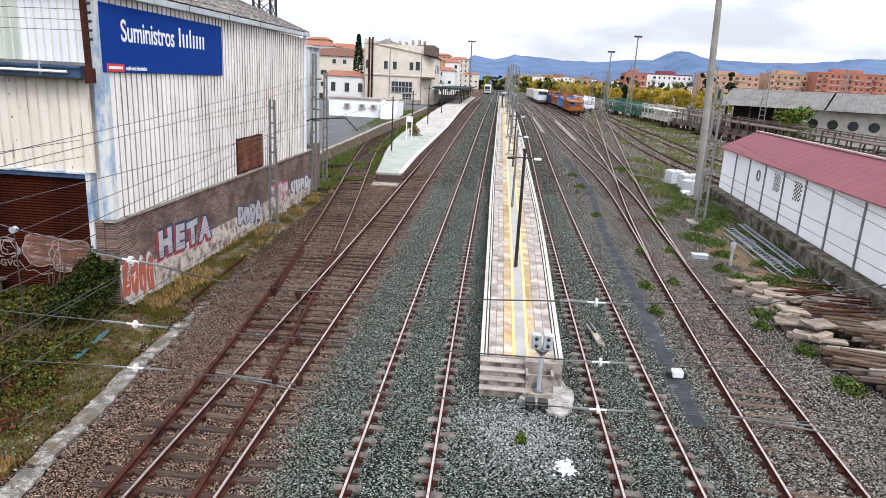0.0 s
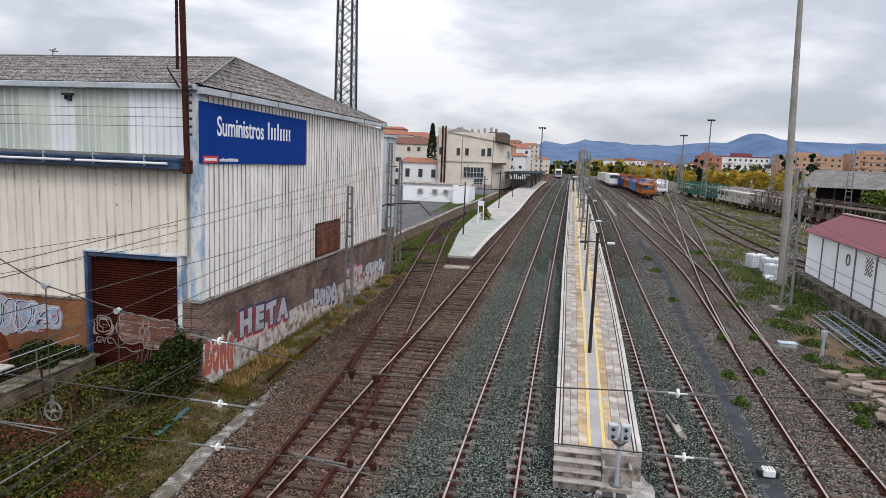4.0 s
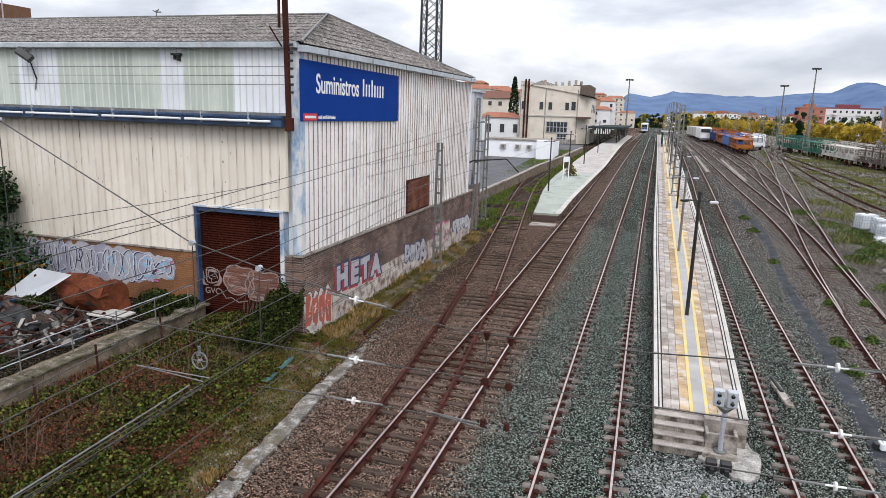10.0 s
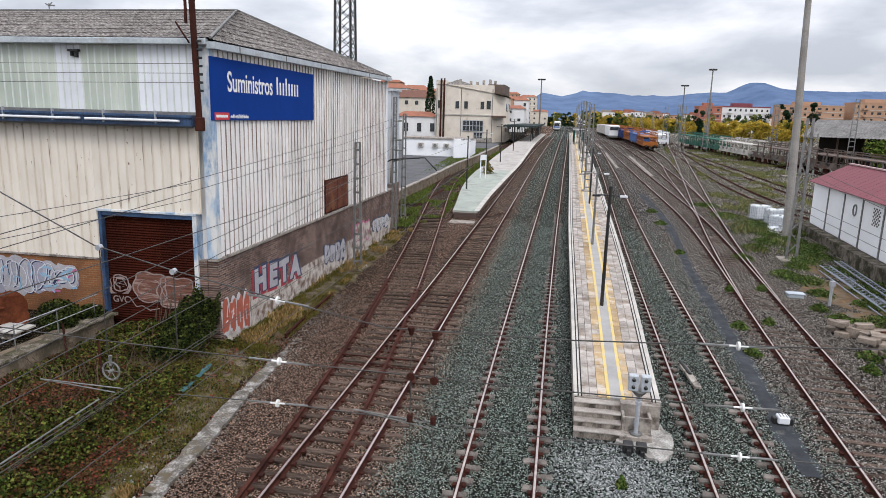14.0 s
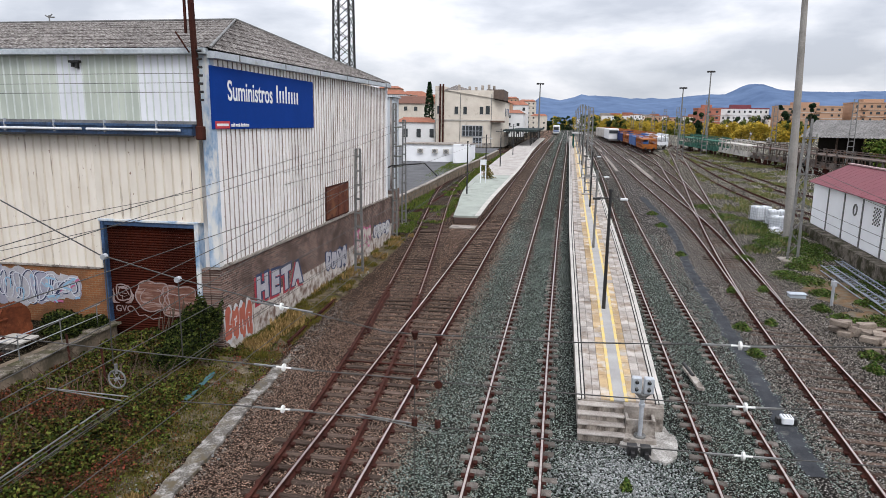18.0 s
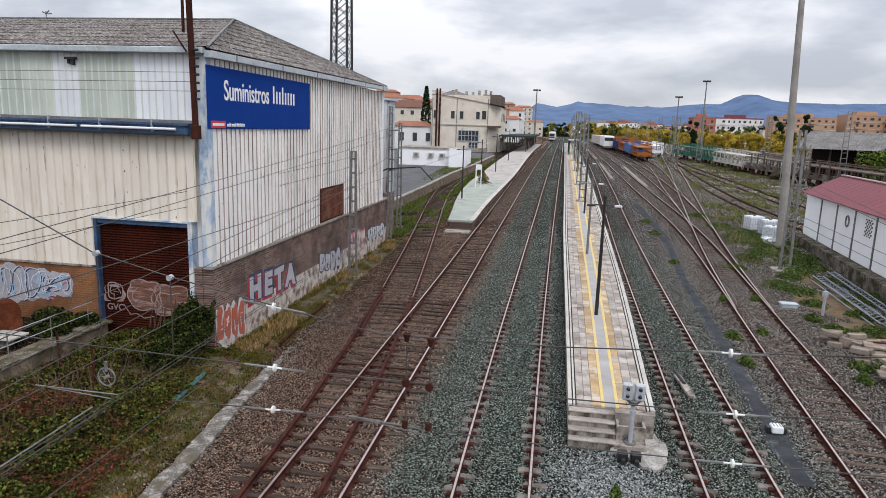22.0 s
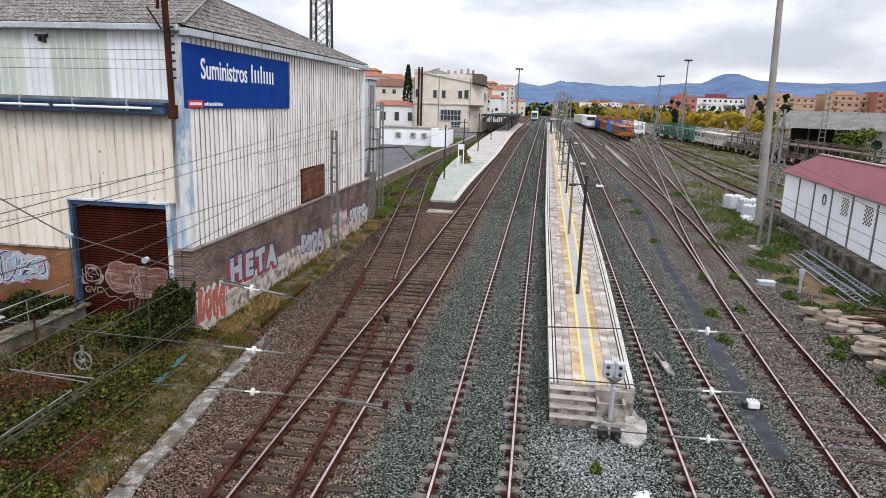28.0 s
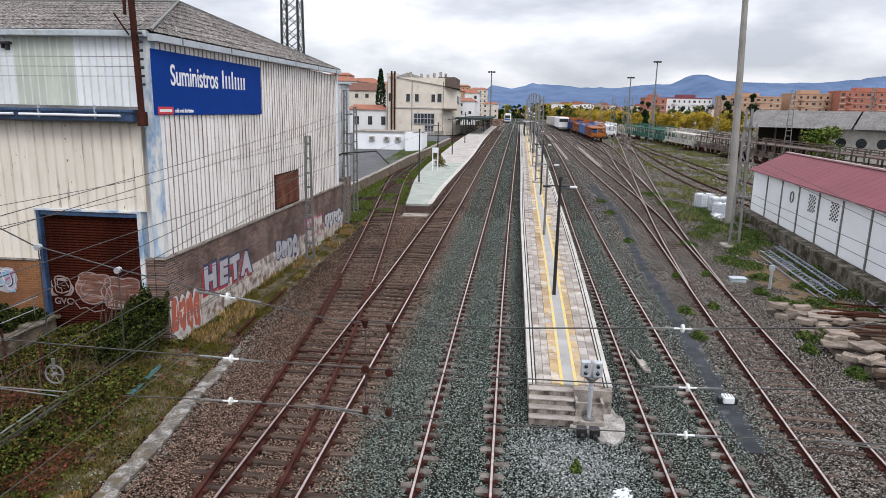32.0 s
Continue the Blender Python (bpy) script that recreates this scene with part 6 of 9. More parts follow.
for x, y, w, h, wl_, c, r in ((-19, 250, 10, 8.5, WHITE_FACADE, 3, 3), (-26, 235, 14, 9, WHITE_FACADE, 5, 3), (-40, 360, 22, 15, WHITE_FACADE, 7, 5), (-24, 470, 12, 19, STN_WALL, 4, 6), (-36, 470, 11, 21, TAN_BRICK, 4, 6), (-14, 430, 10, 9, STN_WALL, 3, 3)):
    house(x, y, rise(y), w, 14, h, wl_, TILE_ROOF, c, r, "pale apartment building beyond the railway station")
# blocks to the right
for x, y, w, h, wl_, c, r, lb in ((81, 392, 12, 13, ORANGE_BRICK, 3, 4, "red brick apartment block across the yard"), (102, 402, 25.5, 13.4, WHITE_FACADE, 9, 4, "long white apartment block with a red roof edge"),
                                  (130.5, 384, 31, 14.5, TAN_BRICK, 9, 5, "tan brick apartment block across the yard"), (163, 384, 24, 16.5, TAN_BRICK, 7, 5, "tan brick apartment block with balconies"), (191, 375, 38, 18, ORANGE_BRICK, 12, 6, "orange brick apartment block with balconies"),
                                  (233, 375, 40, 18, ORANGE_BRICK, 12, 6, "orange brick apartment block across the yard")):
    t = house(x, y, rise(y), w, 14, h + 0.5, wl_, RED_ROOF if wl_ is WHITE_FACADE else wl_, c, r, lb, 0, False)
for k in range(26):
    house(18 + k * 11 + hr.uniform(-4, 4), 640 + 8 * (k % 9), rise(640), hr.uniform(12, 30), 12, hr.uniform(7, 13), hr.choice((WHITE_FACADE, TAN_BRICK, WHITE_FACADE, STN_WALL)), hr.choice((TILE_ROOF, CONCRETE)), 6, 3, "distant pale building at the town edge", 0, False)


# hills
def ridge_line(name, pts, y, depth, mat):
    xs = np.linspace(pts[0][0], pts[-1][0], 220)
    zs = np.interp(xs, [p[0] for p in pts], [p[1] for p in pts])
    v, f = [], []
    for i, (x, z) in enumerate(zip(xs, zs)):
        n_ = 9 * noise.noise(Vector((x * 0.008, 0, 5))) + 4 * noise.noise(Vector((x * 0.03, 2, 5)))
        for t in (0, 0.35, 0.7, 1.0):
            v.append((x, y - depth * (1 - t), -20 + (z + n_ + 20) * (t ** 0.8) + (6 * noise.noise(Vector((x * 0.012, t * 9, 1))) if 0 < t < 1 else 0)))
    for i in range(len(xs) - 1):
        for j in range(3):
            a = i * 4 + j
            f.append((a, a + 4, a + 5, a + 1))
    ob = raw(name, v, f, mat, smooth=True)
    return tagged(ob, "hazy blue-grey hills on the horizon", "hills", kind="structure")


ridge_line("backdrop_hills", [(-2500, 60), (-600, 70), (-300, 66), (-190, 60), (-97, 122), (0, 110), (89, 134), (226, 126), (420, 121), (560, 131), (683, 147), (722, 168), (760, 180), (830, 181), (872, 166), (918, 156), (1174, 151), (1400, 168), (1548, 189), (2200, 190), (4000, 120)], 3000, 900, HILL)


# ---- trees of the yard edge ----
def tree(x, y, z, h, r, mat, label, seed, n=1600, size=0.35, trunk=True, cat="tree", group="", base=0.25, squash=1.0):
    rr = np.random.default_rng(seed)
    t = thing("tree", (x, y, z), label, cat, group)
    if trunk:
        bm = rod(B(), (x, y, z - 0.2), (x + rr.uniform(-0.2, 0.2), y, z + h * 0.7), max(0.08, h * 0.025), 7, 0.03)
        for k in range(5):
            a = rr.uniform(0, 6.28)
            z0 = z + h * rr.uniform(0.25, 0.55)
            rod(bm, (x, y, z0), (x + math.cos(a) * r * 0.7, y + math.sin(a) * r * 0.7, z0 + h * 0.25), h * 0.01, 5, 0.015)
        part("trunk", bm, BARK, t)
    blobs = []
    for k in range(14):
        a, q = rr.uniform(0, 6.28), rr.uniform(0.1, 0.75) * r
        f = rr.uniform(0, 1)
        blobs.append((x + math.cos(a) * q, y + math.sin(a) * q, z + h * (base + (0.92 - base) * f), r * rr.uniform(0.28, 0.5) * (1.1 - 0.5 * f * squash)))
    c = []
    for k in range(n):
        bx_, by_, bz_, br_ = blobs[rr.integers(len(blobs))]
        d = rr.normal(size=3)
        d /= np.linalg.norm(d)
        c.append(np.array((bx_, by_, bz_)) + d * br_ * rr.uniform(0.55, 1.1))
    leaves("crown", c, size, mat, t, seed)
    return t


for k in range(78):
    f = k / 77
    y = 500 - 290 * f + hr.uniform(-7, 7)
    x = 30 + 46 * f + hr.uniform(-3, 4) + max(0, (f - 0.75)) * 44
    tree(x, y, rise(y) - 0.5, hr.uniform(5.2, 7.4) * (1.2 if f < 0.4 else 1), hr.uniform(3.2, 4.4), LEAF_YELLOW if hr.random() < 0.86 else LEAF_OLIVE, "yellow autumn poplar behind the yard", 100 + k, 1700, 0.5, group="row of autumn trees", base=0.1)
for k in range(22):
    y = 520 - 250 * k / 21 + 40
    x = 38 + 50 * k / 21 + hr.uniform(-4, 4)
    tree(x, y, rise(y), hr.uniform(7, 10), 3.4, LEAF_OLIVE if k % 3 else LEAF_DARK, "dark green tree behind the yellow row", 160 + k, 900, 0.6, group="trees behind the yard")
for x, y, h in ((89, 262, 15), (84, 270, 12), (91, 300, 14), (58, 300, 12)):
    tree(x, y, rise(y), h, 2.8, LEAF_DARK, "tall dark conifer near the blocks", int(x), 3200, 0.6, base=0.03)
for k in range(26):
    x = -16 + k * 2.3 + hr.uniform(-1.5, 1.5)
    y = 440 + hr.uniform(-30, 60)
    tree(x, y, rise(y) - 0.5, hr.uniform(7, 12), hr.uniform(2.8, 4.0), (LEAF_OLIVE, LEAF_DARK, LEAF_YELLOW)[k % 3], "tree far down the railway line", 300 + k, 900, 0.75, group="far trees along the line", base=0.05)
cy = thing("cypress", (-32.5, 165, 3), "slender dark cypress beside the station", "tree")
rr = np.random.default_rng(4)
c = [((math.cos(a) * w_, math.sin(a) * w_, z_)) for a, z_, w_ in ((rr.uniform(0, 6.28), q, (0.2 + 1.1 * math.sin(min(1, (18 - q) / 9) * 1.57)) * rr.uniform(0.6, 1.0)) for q in rr.uniform(4, 18, 1500))]
leaves("crown", np.array(c) + (-32.5, 165, 0), 0.5, LEAF_DARK, cy, 4)
part("trunk", rod(B(), (-32.5, 165, 2.5), (-32.5, 165, 12), 0.2, 6), BARK, cy)


# ---- wagons ----
def car_carrier(fx, y0, length, col, label, z_add=0.0, group="parked wagons", full=False):
    """Two-deck car carrier: frame, deck, side posts, rails and wheels, standing on the track fx."""
    a, b_ = Vector((fx(y0), y0, rise(y0))), Vector((fx(y0 + length), y0 + length, rise(y0 + length)))
    d = (b_ - a)
    m = Matrix.Translation(a) @ d.to_track_quat("Y", "Z").to_matrix().to_4x4()
    ln = d.length
    t = thing("freight_wagon", tuple(a), label, "wagon", group)

    def pb(name, *c, mt=col, bevel=0.0, parent=t):
        bm = box(B(), *c, bevel)
        bm.transform(m)
        return part(name, bm, mt, parent)
    pb("underframe", -1.35, 1.35, 0, ln, 0.85, 1.15)
    pb("upper_deck", -1.35, 1.35, 0, ln, 2.55, 2.7)
    if full:
        pb("side_wall", -1.38, -1.32, 0.2, ln - 0.2, 1.15, 2.5)
        pb("side_wall", 1.32, 1.38, 0.2, ln - 0.2, 1.15, 2.5)
    for s in (-1.33, 1.33):
        k = 0
        y = 0.3
        while y < ln:
            pb("side_post", s - 0.06, s + 0.06, y - 0.1, y + 0.1, 1.1, 3.35 if int(y) % 2 else 2.6)
            y += 1.9
        pb("hand_rail", s - 0.04, s + 0.04, 0, ln, 3.25, 3.36)
        pb("hand_rail", s - 0.04, s + 0.04, 0, ln, 2.95, 3.03)
        pb("side_rail", s - 0.04, s + 0.04, 0, ln, 1.6, 1.72)
    if not full:
        yq = 0.5
        while yq < ln - 1.2:
            pb("side_panel", -1.36, -1.33, yq, yq + 0.9, 1.15, 1.75)
            pb("side_brace", 1.30, 1.36, yq + 0.4, yq + 0.5, 1.15, 3.3)
            yq += 1.9
    pb("end_frame", -1.35, 1.35, -0.05, 0.1, 1.1, 1.75)
    pb("end_rail", -1.35, 1.35, -0.05, 0.05, 3.2, 3.35)
    for y in (1.8, 3.6, ln - 3.6, ln - 1.8):
        for s in (-0.87, 0.87):
            bm = rod(B(), (s - 0.06, y, 0.46), (s + 0.06, y, 0.46), 0.46, 14)
            bm.transform(m)
            part("wheel", bm, RUST, t)
    for s in (-0.8, 0.8):
        bm = rod(B(), (s, -0.5, 1.0), (s, 0, 1.0), 0.17, 10)
        bm.transform(m)
        part("buffer", bm, BLACK, t)
    return t


car_carrier(F6, 136, 12.5, ORANGE_PAINT, "orange two-deck car-carrier wagon")
car_carrier(F6, 149.5, 14, BLUE_PAINT, "blue car-carrier wagon with panelled sides", full=True)
car_carrier(F6, 165, 14, ORANGE_PAINT, "orange two-deck car-carrier wagon")
car_carrier(F6, 181, 16, surf("dark blue paint", (0.03, 0.05, 0.16)), "dark blue car-carrier wagon", full=True)
for k in range(6):
    car_carrier(F6, 199 + k * 19, 17.5, ORANGE_PAINT, "orange two-deck car-carrier wagon far off")
F6b = lambda y: F6(y) + 4.2
for k in range(9):
    car_carrier(F6b, 150 + k * 19, 17.5, ORANGE_PAINT if k else WHITE_SHEET, "orange car-carrier wagon in the second row")
loco = thing("locomotive", (F7(200), 200, 3), "white and blue locomotive on the yard line", "locomotive")
zt = rise(205)
part("body", box(B(), F7(200) - 1.45, F7(200) + 1.45, 196, 214, zt + 0.8, zt + 3.9, 0.2), WHITE_FACADE, loco)
part("windscreen", box(B(), F7(200) - 1.2, F7(200) + 1.2, 195.9, 196.1, zt + 2.5, zt + 3.4), GLASS_DARK, loco)
part("bumper", box(B(), F7(200) - 1.4, F7(200) + 1.4, 195.6, 196.2, zt + 0.5, zt + 1.0), DULL_STEEL, loco)
for k in range(3):
    wv = thing("white_wagon", (F7(220), 218 + k * 18, 3), "white covered wagon behind the locomotive", "wagon")
    part("body", box(B(), F7(220) - 1.4, F7(220) + 1.4, 217 + k * 18, 233 + k * 18, zt + 0.9, zt + 3.8, 0.15), PALE_CONCRETE, wv)
WAGON_GREY = surf("dirty grey wagon steel", (0.20, 0.175, 0.16), (0.07, 0.055, 0.048), 0.8, 0.1, 6, 0.8, stain=(0.14, 0.075, 0.05), stain_at=0.56)
GREEN_P = surf("green wagon paint", (0.06, 0.16, 0.12))
for k, (y, ln, c_) in enumerate(((76, 13, WAGON_GREY), (90, 13, WAGON_GREY), (104, 13, WAGON_GREY), (118, 13, PALE_CONCRETE), (132.5, 14, GREEN_P), (148, 14, GREEN_P))):
    car_carrier(F8, y, ln, c_, ("grey open car-carrier wagon" if c_ is WAGON_GREY else "white car-carrier wagon" if c_ is PALE_CONCRETE else "green car-carrier wagon") + " on the overgrown line")

# ---- goods shed on the right ----
GOODS_ROOF = roof_mat("grey fibre cement roof", (0.25, 0.24, 0.235), (0.185, 0.178, 0.172), (0.125, 0.118, 0.113))
gs = thing("goods_shed", (50, 105, 2), "long goods shed with a grey fibre-cement roof and round windows", "building")
a, b_ = Vector((38.5, 113, 0)), Vector((79, 86, 0))
gd = (b_ - a).normalized()
gm = Matrix.Translation((a.x, a.y, rise(105) + 1.0)) @ Matrix.Rotation(math.atan2(gd.y, gd.x), 4, "Z")
def gbox(name, *c, mt=WHITEWASH, bevel=0.0, label=""):
    bm = box(B(), *c, bevel)
    bm.transform(gm)
    return part(name, bm, mt, gs, label)


gbox("rear_wall", 0, 60, 12, 12.4, -2.2, 3.9, mt=STN_WALL)
gbox("front_wall", 11.5, 60, 0.3, 0.7, -2.2, 3.6, mt=PALE_CONCRETE, label="dirty white wall")
# Near-black panel set back in the open bays, painting their inner shade.
gbox("dark_interior", 0.5, 11.5, 3, 3.3, -2.2, 3.8, mt=surf("painted interior shade", (0.03, 0.026, 0.022)))
for k in range(4):
    gbox("timber_post", k * 3.6, k * 3.6 + 0.25, 0.2, 0.5, -2.2, 3.8, mt=TIMBER)
for k in range(17):
    bm = rod(B(), (12.9 + k * 2.65, 0.25, 1.7), (12.9 + k * 2.65, 0.35, 1.7), 0.72, 18)
    bm.transform(gm)
    part("round_window", bm, GLASS_DARK, gs)
for k in range(4):
    s0, s1 = -1 + k * 15.5, -1 + (k + 1) * 15.5 - 0.25
    v, f = [], []
    for j in range(7):
        t_ = j / 6
        for i in range(61):
            s_ = s0 + (s1 - s0) * i / 60
            v.append(gm @ Vector((s_, -1.6 + 8 * t_, 3.7 + 2.7 * t_ + (0.06 if i % 2 else 0) + 0.03 * (j % 2))))
    f = [(j * 61 + i, j * 61 + i + 1, (j + 1) * 61 + i + 1, (j + 1) * 61 + i) for j in range(6) for i in range(60)]
    raw("roof_bay", v, f, GOODS_ROOF, gs, "weathered grey corrugated roof")
v = [gm @ Vector(q) for q in ((-1, 6.4, 6.4), (61, 6.4, 6.4), (61, 14, 3.8), (-1, 14, 3.8))]
raw("rear_roof", v, [(0, 1, 2, 3)], GOODS_ROOF, gs)

# far masts and floodlight towers
for x, y, h in ((31, 97, 13), (42.5, 108, 13), (27, 133, 13), (27.5, 168, 12), (56, 112, 14), (37, 126, 12), (20.5, 120, 11), (22, 150, 11), (23.5, 180, 11), (24.5, 215, 11), (25.5, 250, 11)):
    channel_mast(x, y, rise(y) - 0.2, h * 0.8, 1.0, "tall lattice catenary mast in the yard", mat=DULL_STEEL, name="yard_mast", group="yard masts")
for x, y, h in ((40.8, 200, 20), (35.4, 210, 16), (-6.4, 200, 16.5)):
    t = thing("floodlight_tower", (x, y, rise(y)), "tall floodlight tower with a ring of lamps", "floodlight tower", "floodlight towers")
    part("shaft", rod(B(), (x, y, rise(y)), (x, y, rise(y) + h), 0.28, 8, 0.14), DULL_STEEL, t)
    for k in range(8):
        a_ = k * math.pi / 4
        part("floodlight", box(B(), x + math.cos(a_) * 0.9 - 0.2, x + math.cos(a_) * 0.9 + 0.2, y + math.sin(a_) * 0.9 - 0.2, y + math.sin(a_) * 0.9 + 0.2, rise(y) + h - 0.3, rise(y) + h + 0.1), BLACK, t)
    part("ring", rod(B(), (x, y, rise(y) + h - 0.1), (x, y, rise(y) + h + 0.05), 0.9, 12), DULL_STEEL, t)

# ---- left side: kerb, brambles, yard wall and scrapyard ----
KF = spline([(-10, -6.6), (10.4, -7.95), (14.6, -8.6), (18.5, -8.95), (24.8, -9.35), (32, -9.8)])
kerb = thing("broken_kerb", (-8.6, 14, -0.1), "row of broken pale concrete kerb slabs beside the track", "kerb", kind="structure")
kr = random.Random(3)
KERB_MAT = surf("crumbled concrete", (0.47, 0.445, 0.42), (0.11, 0.10, 0.088), 0.95, 0, 26, 3.4, stain=(0.115, 0.095, 0.065), stain_at=0.545, amount=0.9, relief=1.0)
for y0, y1, lift, wide in ((2.5, 8.1, 0.015, 0.26), (8.15, 12.9, 0.03, 0.27), (12.95, 18.4, 0.10, 0.25), (18.45, 21.4, 0.05, 0.22), (21.7, 23.6, 0.0, 0.17)):
    ys_ = list(np.arange(y0, y1, 0.11)) + [y1]
    v, f = [], []
    for y in ys_:
        gap_ = 0.8 * max(0, noise.noise(Vector((y * 0.8, 0, 21)))) + 0.6 * max(0, noise.noise(Vector((y * 3.1, 0, 23))))
        for q, h_ in ((-1.0, -0.3), (-1.0, 0.0), (-0.6, 0.012), (-0.15, 0.0), (0.3, 0.008), (0.7, 0.0), (1.0, -0.012), (1.0, -0.3)):
            x = KF(y) + q * wide * (1 - (gap_ if q > 0 else gap_ * 0.4)) + 0.05 * noise.noise(Vector((y * 4.3, q, 2))) + 0.06 * noise.noise(Vector((y * 1.2, q, 7)))
            v.append((x, y + 0.12 * noise.noise(Vector((q * 3, y0, 4))) * (y in (ys_[0], ys_[-1])), ground_z(KF(y), y) + lift + h_ + 0.022 * noise.noise(Vector((x * 5, y * 5, 1))) + 0.03 * noise.noise(Vector((y * 0.9, 3, 9)))))
    n_k = len(ys_)
    f = [(i * 8 + j, i * 8 + j + 1, i * 8 + j + 9, i * 8 + j + 8) for i in range(n_k - 1) for j in range(7)]
    f += [tuple(range(8)), tuple((n_k - 1) * 8 + j for j in range(7, -1, -1))]
    raw("kerb_slab", v, f, KERB_MAT, kerb)

VERGE = surf("stony soil", (0.235, 0.19, 0.135), (0.022, 0.017, 0.010), 0.97, 0, 22, 2.6, stain=(0.07, 0.062, 0.014), stain_at=0.55, relief=0.8)


def verge(name, label, fa, fb, y0, y1, n_):
    """A soil sheet lying just over the ground between two lines."""
    v, f = [], []
    ys_ = list(np.arange(y0, y1, 0.5))
    for y in ys_:
        for k in range(n_ + 1):
            q = k / n_
            x = fa(y) + (fb(y) + 0.25 * noise.noise(Vector((y * 0.9, 3, 1))) - fa(y)) * q
            v.append((x, y, ground_z(x, y) + (0.03 + 0.03 * noise.noise(Vector((x * 2, y * 2, 8))) if q < 1 else -0.02)))
    f = [(i * (n_ + 1) + j, i * (n_ + 1) + j + 1, (i + 1) * (n_ + 1) + j + 1, (i + 1) * (n_ + 1) + j) for i in range(len(ys_) - 1) for j in range(n_)]
    return tagged(raw(name, v, f, VERGE, smooth=True), label, "verge", kind="structure")


verge("bank_verge", "mossy soil bank beside the kerb", lambda y: -15.9, lambda y: KF(y) - 0.2, 2, 21.9, 14)
verge("wall_verge", "mossy soil strip along the warehouse wall", lambda y: -11.5, lambda y: -9.7 - 0.022 * (y - 21), 21.9, 47, 5)
COPING = surf("mossy old coping", (0.34, 0.30, 0.255), (0.085, 0.072, 0.056), 0.95, 0, 24, 3.0, stain=(0.07, 0.066, 0.036), stain_at=0.52, amount=0.9, relief=0.9)
yw = thing("yard_wall", (-15.8, 13, 0.4), "low crumbling rendered yard wall with broad coping", "wall", kind="structure")
bm = box(B(), -16.25, -15.52, -2, 21.5, -0.3, 0.90)
bmesh.ops.subdivide_edges(bm, edges=[e for e in bm.edges if abs(e.verts[0].co.y - e.verts[1].co.y) > 5], cuts=24)
for v in bm.verts:
    if v.co.z > 0.5:
        v.co.z += kr.uniform(-0.06, 0.03)
    v.co.x += kr.uniform(-0.03, 0.03)
part("wall_body", bm, YARD_WALL, yw)
for k in range(15):
    y = -1.5 + k * 1.55
    bm = box(B(), -16.0 + kr.uniform(-0.05, 0.05), -15.47, y, y + 1.5, 0.86, 0.93, 0.015)
    bmesh.ops.subdivide_edges(bm, edges=list(bm.edges), cuts=2)
    for v in bm.verts:
        v.co += Vector((kr.uniform(-0.03, 0.03), kr.uniform(-0.02, 0.02), kr.uniform(-0.02, 0.015)))
    part("coping", bm, COPING, yw, "crumbling grey coping slab")
rl = thing("yard_railing", (-16.2, 17, 1), "grey tubular railing on the yard wall", "railing")
for k in range(7):
    y = 10.5 + k * 1.75
    part("post", rod(B(), (-15.9, y, 0.85), (-15.9, y, 1.75), 0.02, 6), DULL_STEEL, rl)
part("rail", rod(B(), (-15.9, 10.5, 1.7), (-15.9, 21.2, 1.72), 0.018, 6), GALV, rl)
part("rail", rod(B(), (-15.9, 10.5, 1.3), (-15.9, 21.2, 1.32), 0.016, 6), GALV, rl)
for x, y in ((-14.2, 9.6), (-13.6, 12.5), (-14.4, 15.2), (-14.9, 18.4), (-12.9, 17.4)):
    t = thing("fence_stake", (x, y, 0.2), "thin rusty fence stake leaning in the brambles", "stake", "fence stakes")
    part("stake", beam(B(), (x, y, 0.0), (x - 0.12, y + 0.05, 1.55), 0.05, 0.05), RUST, t)

bn = thing("fence_banner", (-17.2, 10, 1), "long white fence banner with grey lettering bars", "banner")
BANNER = surf("white banner cloth", (0.70, 0.71, 0.70), (0.58, 0.59, 0.58), 0.6, 0, 6, 0.8, relief=0.2)
v, f = [], []
for i in range(41):
    y = 3.5 + i * 0.24
    for j in range(7):
        v.append((-16.75 - (y - 3.5) * 0.1 + 0.05 * noise.noise(Vector((y * 1.3, j * 0.6, 0))), y, 0.88 + j * 0.27 + 0.03 * noise.noise(Vector((y, j, 4)))))
f = [(i * 7 + j, (i + 1) * 7 + j, (i + 1) * 7 + j + 1, i * 7 + j + 1) for i in range(40) for j in range(6)]
raw("cloth", v, f, BANNER, bn, smooth=True)
for y0, n_ in ((7.9, 6), (9.0, 5), (11.4, 3), (12.05, 3), (12.6, 3)):
    for k in range(n_):
        y = y0 + k * 0.16
        xb = -16.75 - (y - 3.5) * 0.1 + 0.06
        part("lettering_bar", box(B(), xb - 0.004, xb + 0.004, y, y + 0.1, 1.25, 1.43), DULL_STEEL, bn)
for k in range(5):
    y = 3.6 + k * 2.4
    part("post", rod(B(), (-16.85 - (y - 3.5) * 0.1, y, 0.7), (-16.85 - (y - 3.5) * 0.1, y, 2.6), 0.03, 6), GALV, bn)


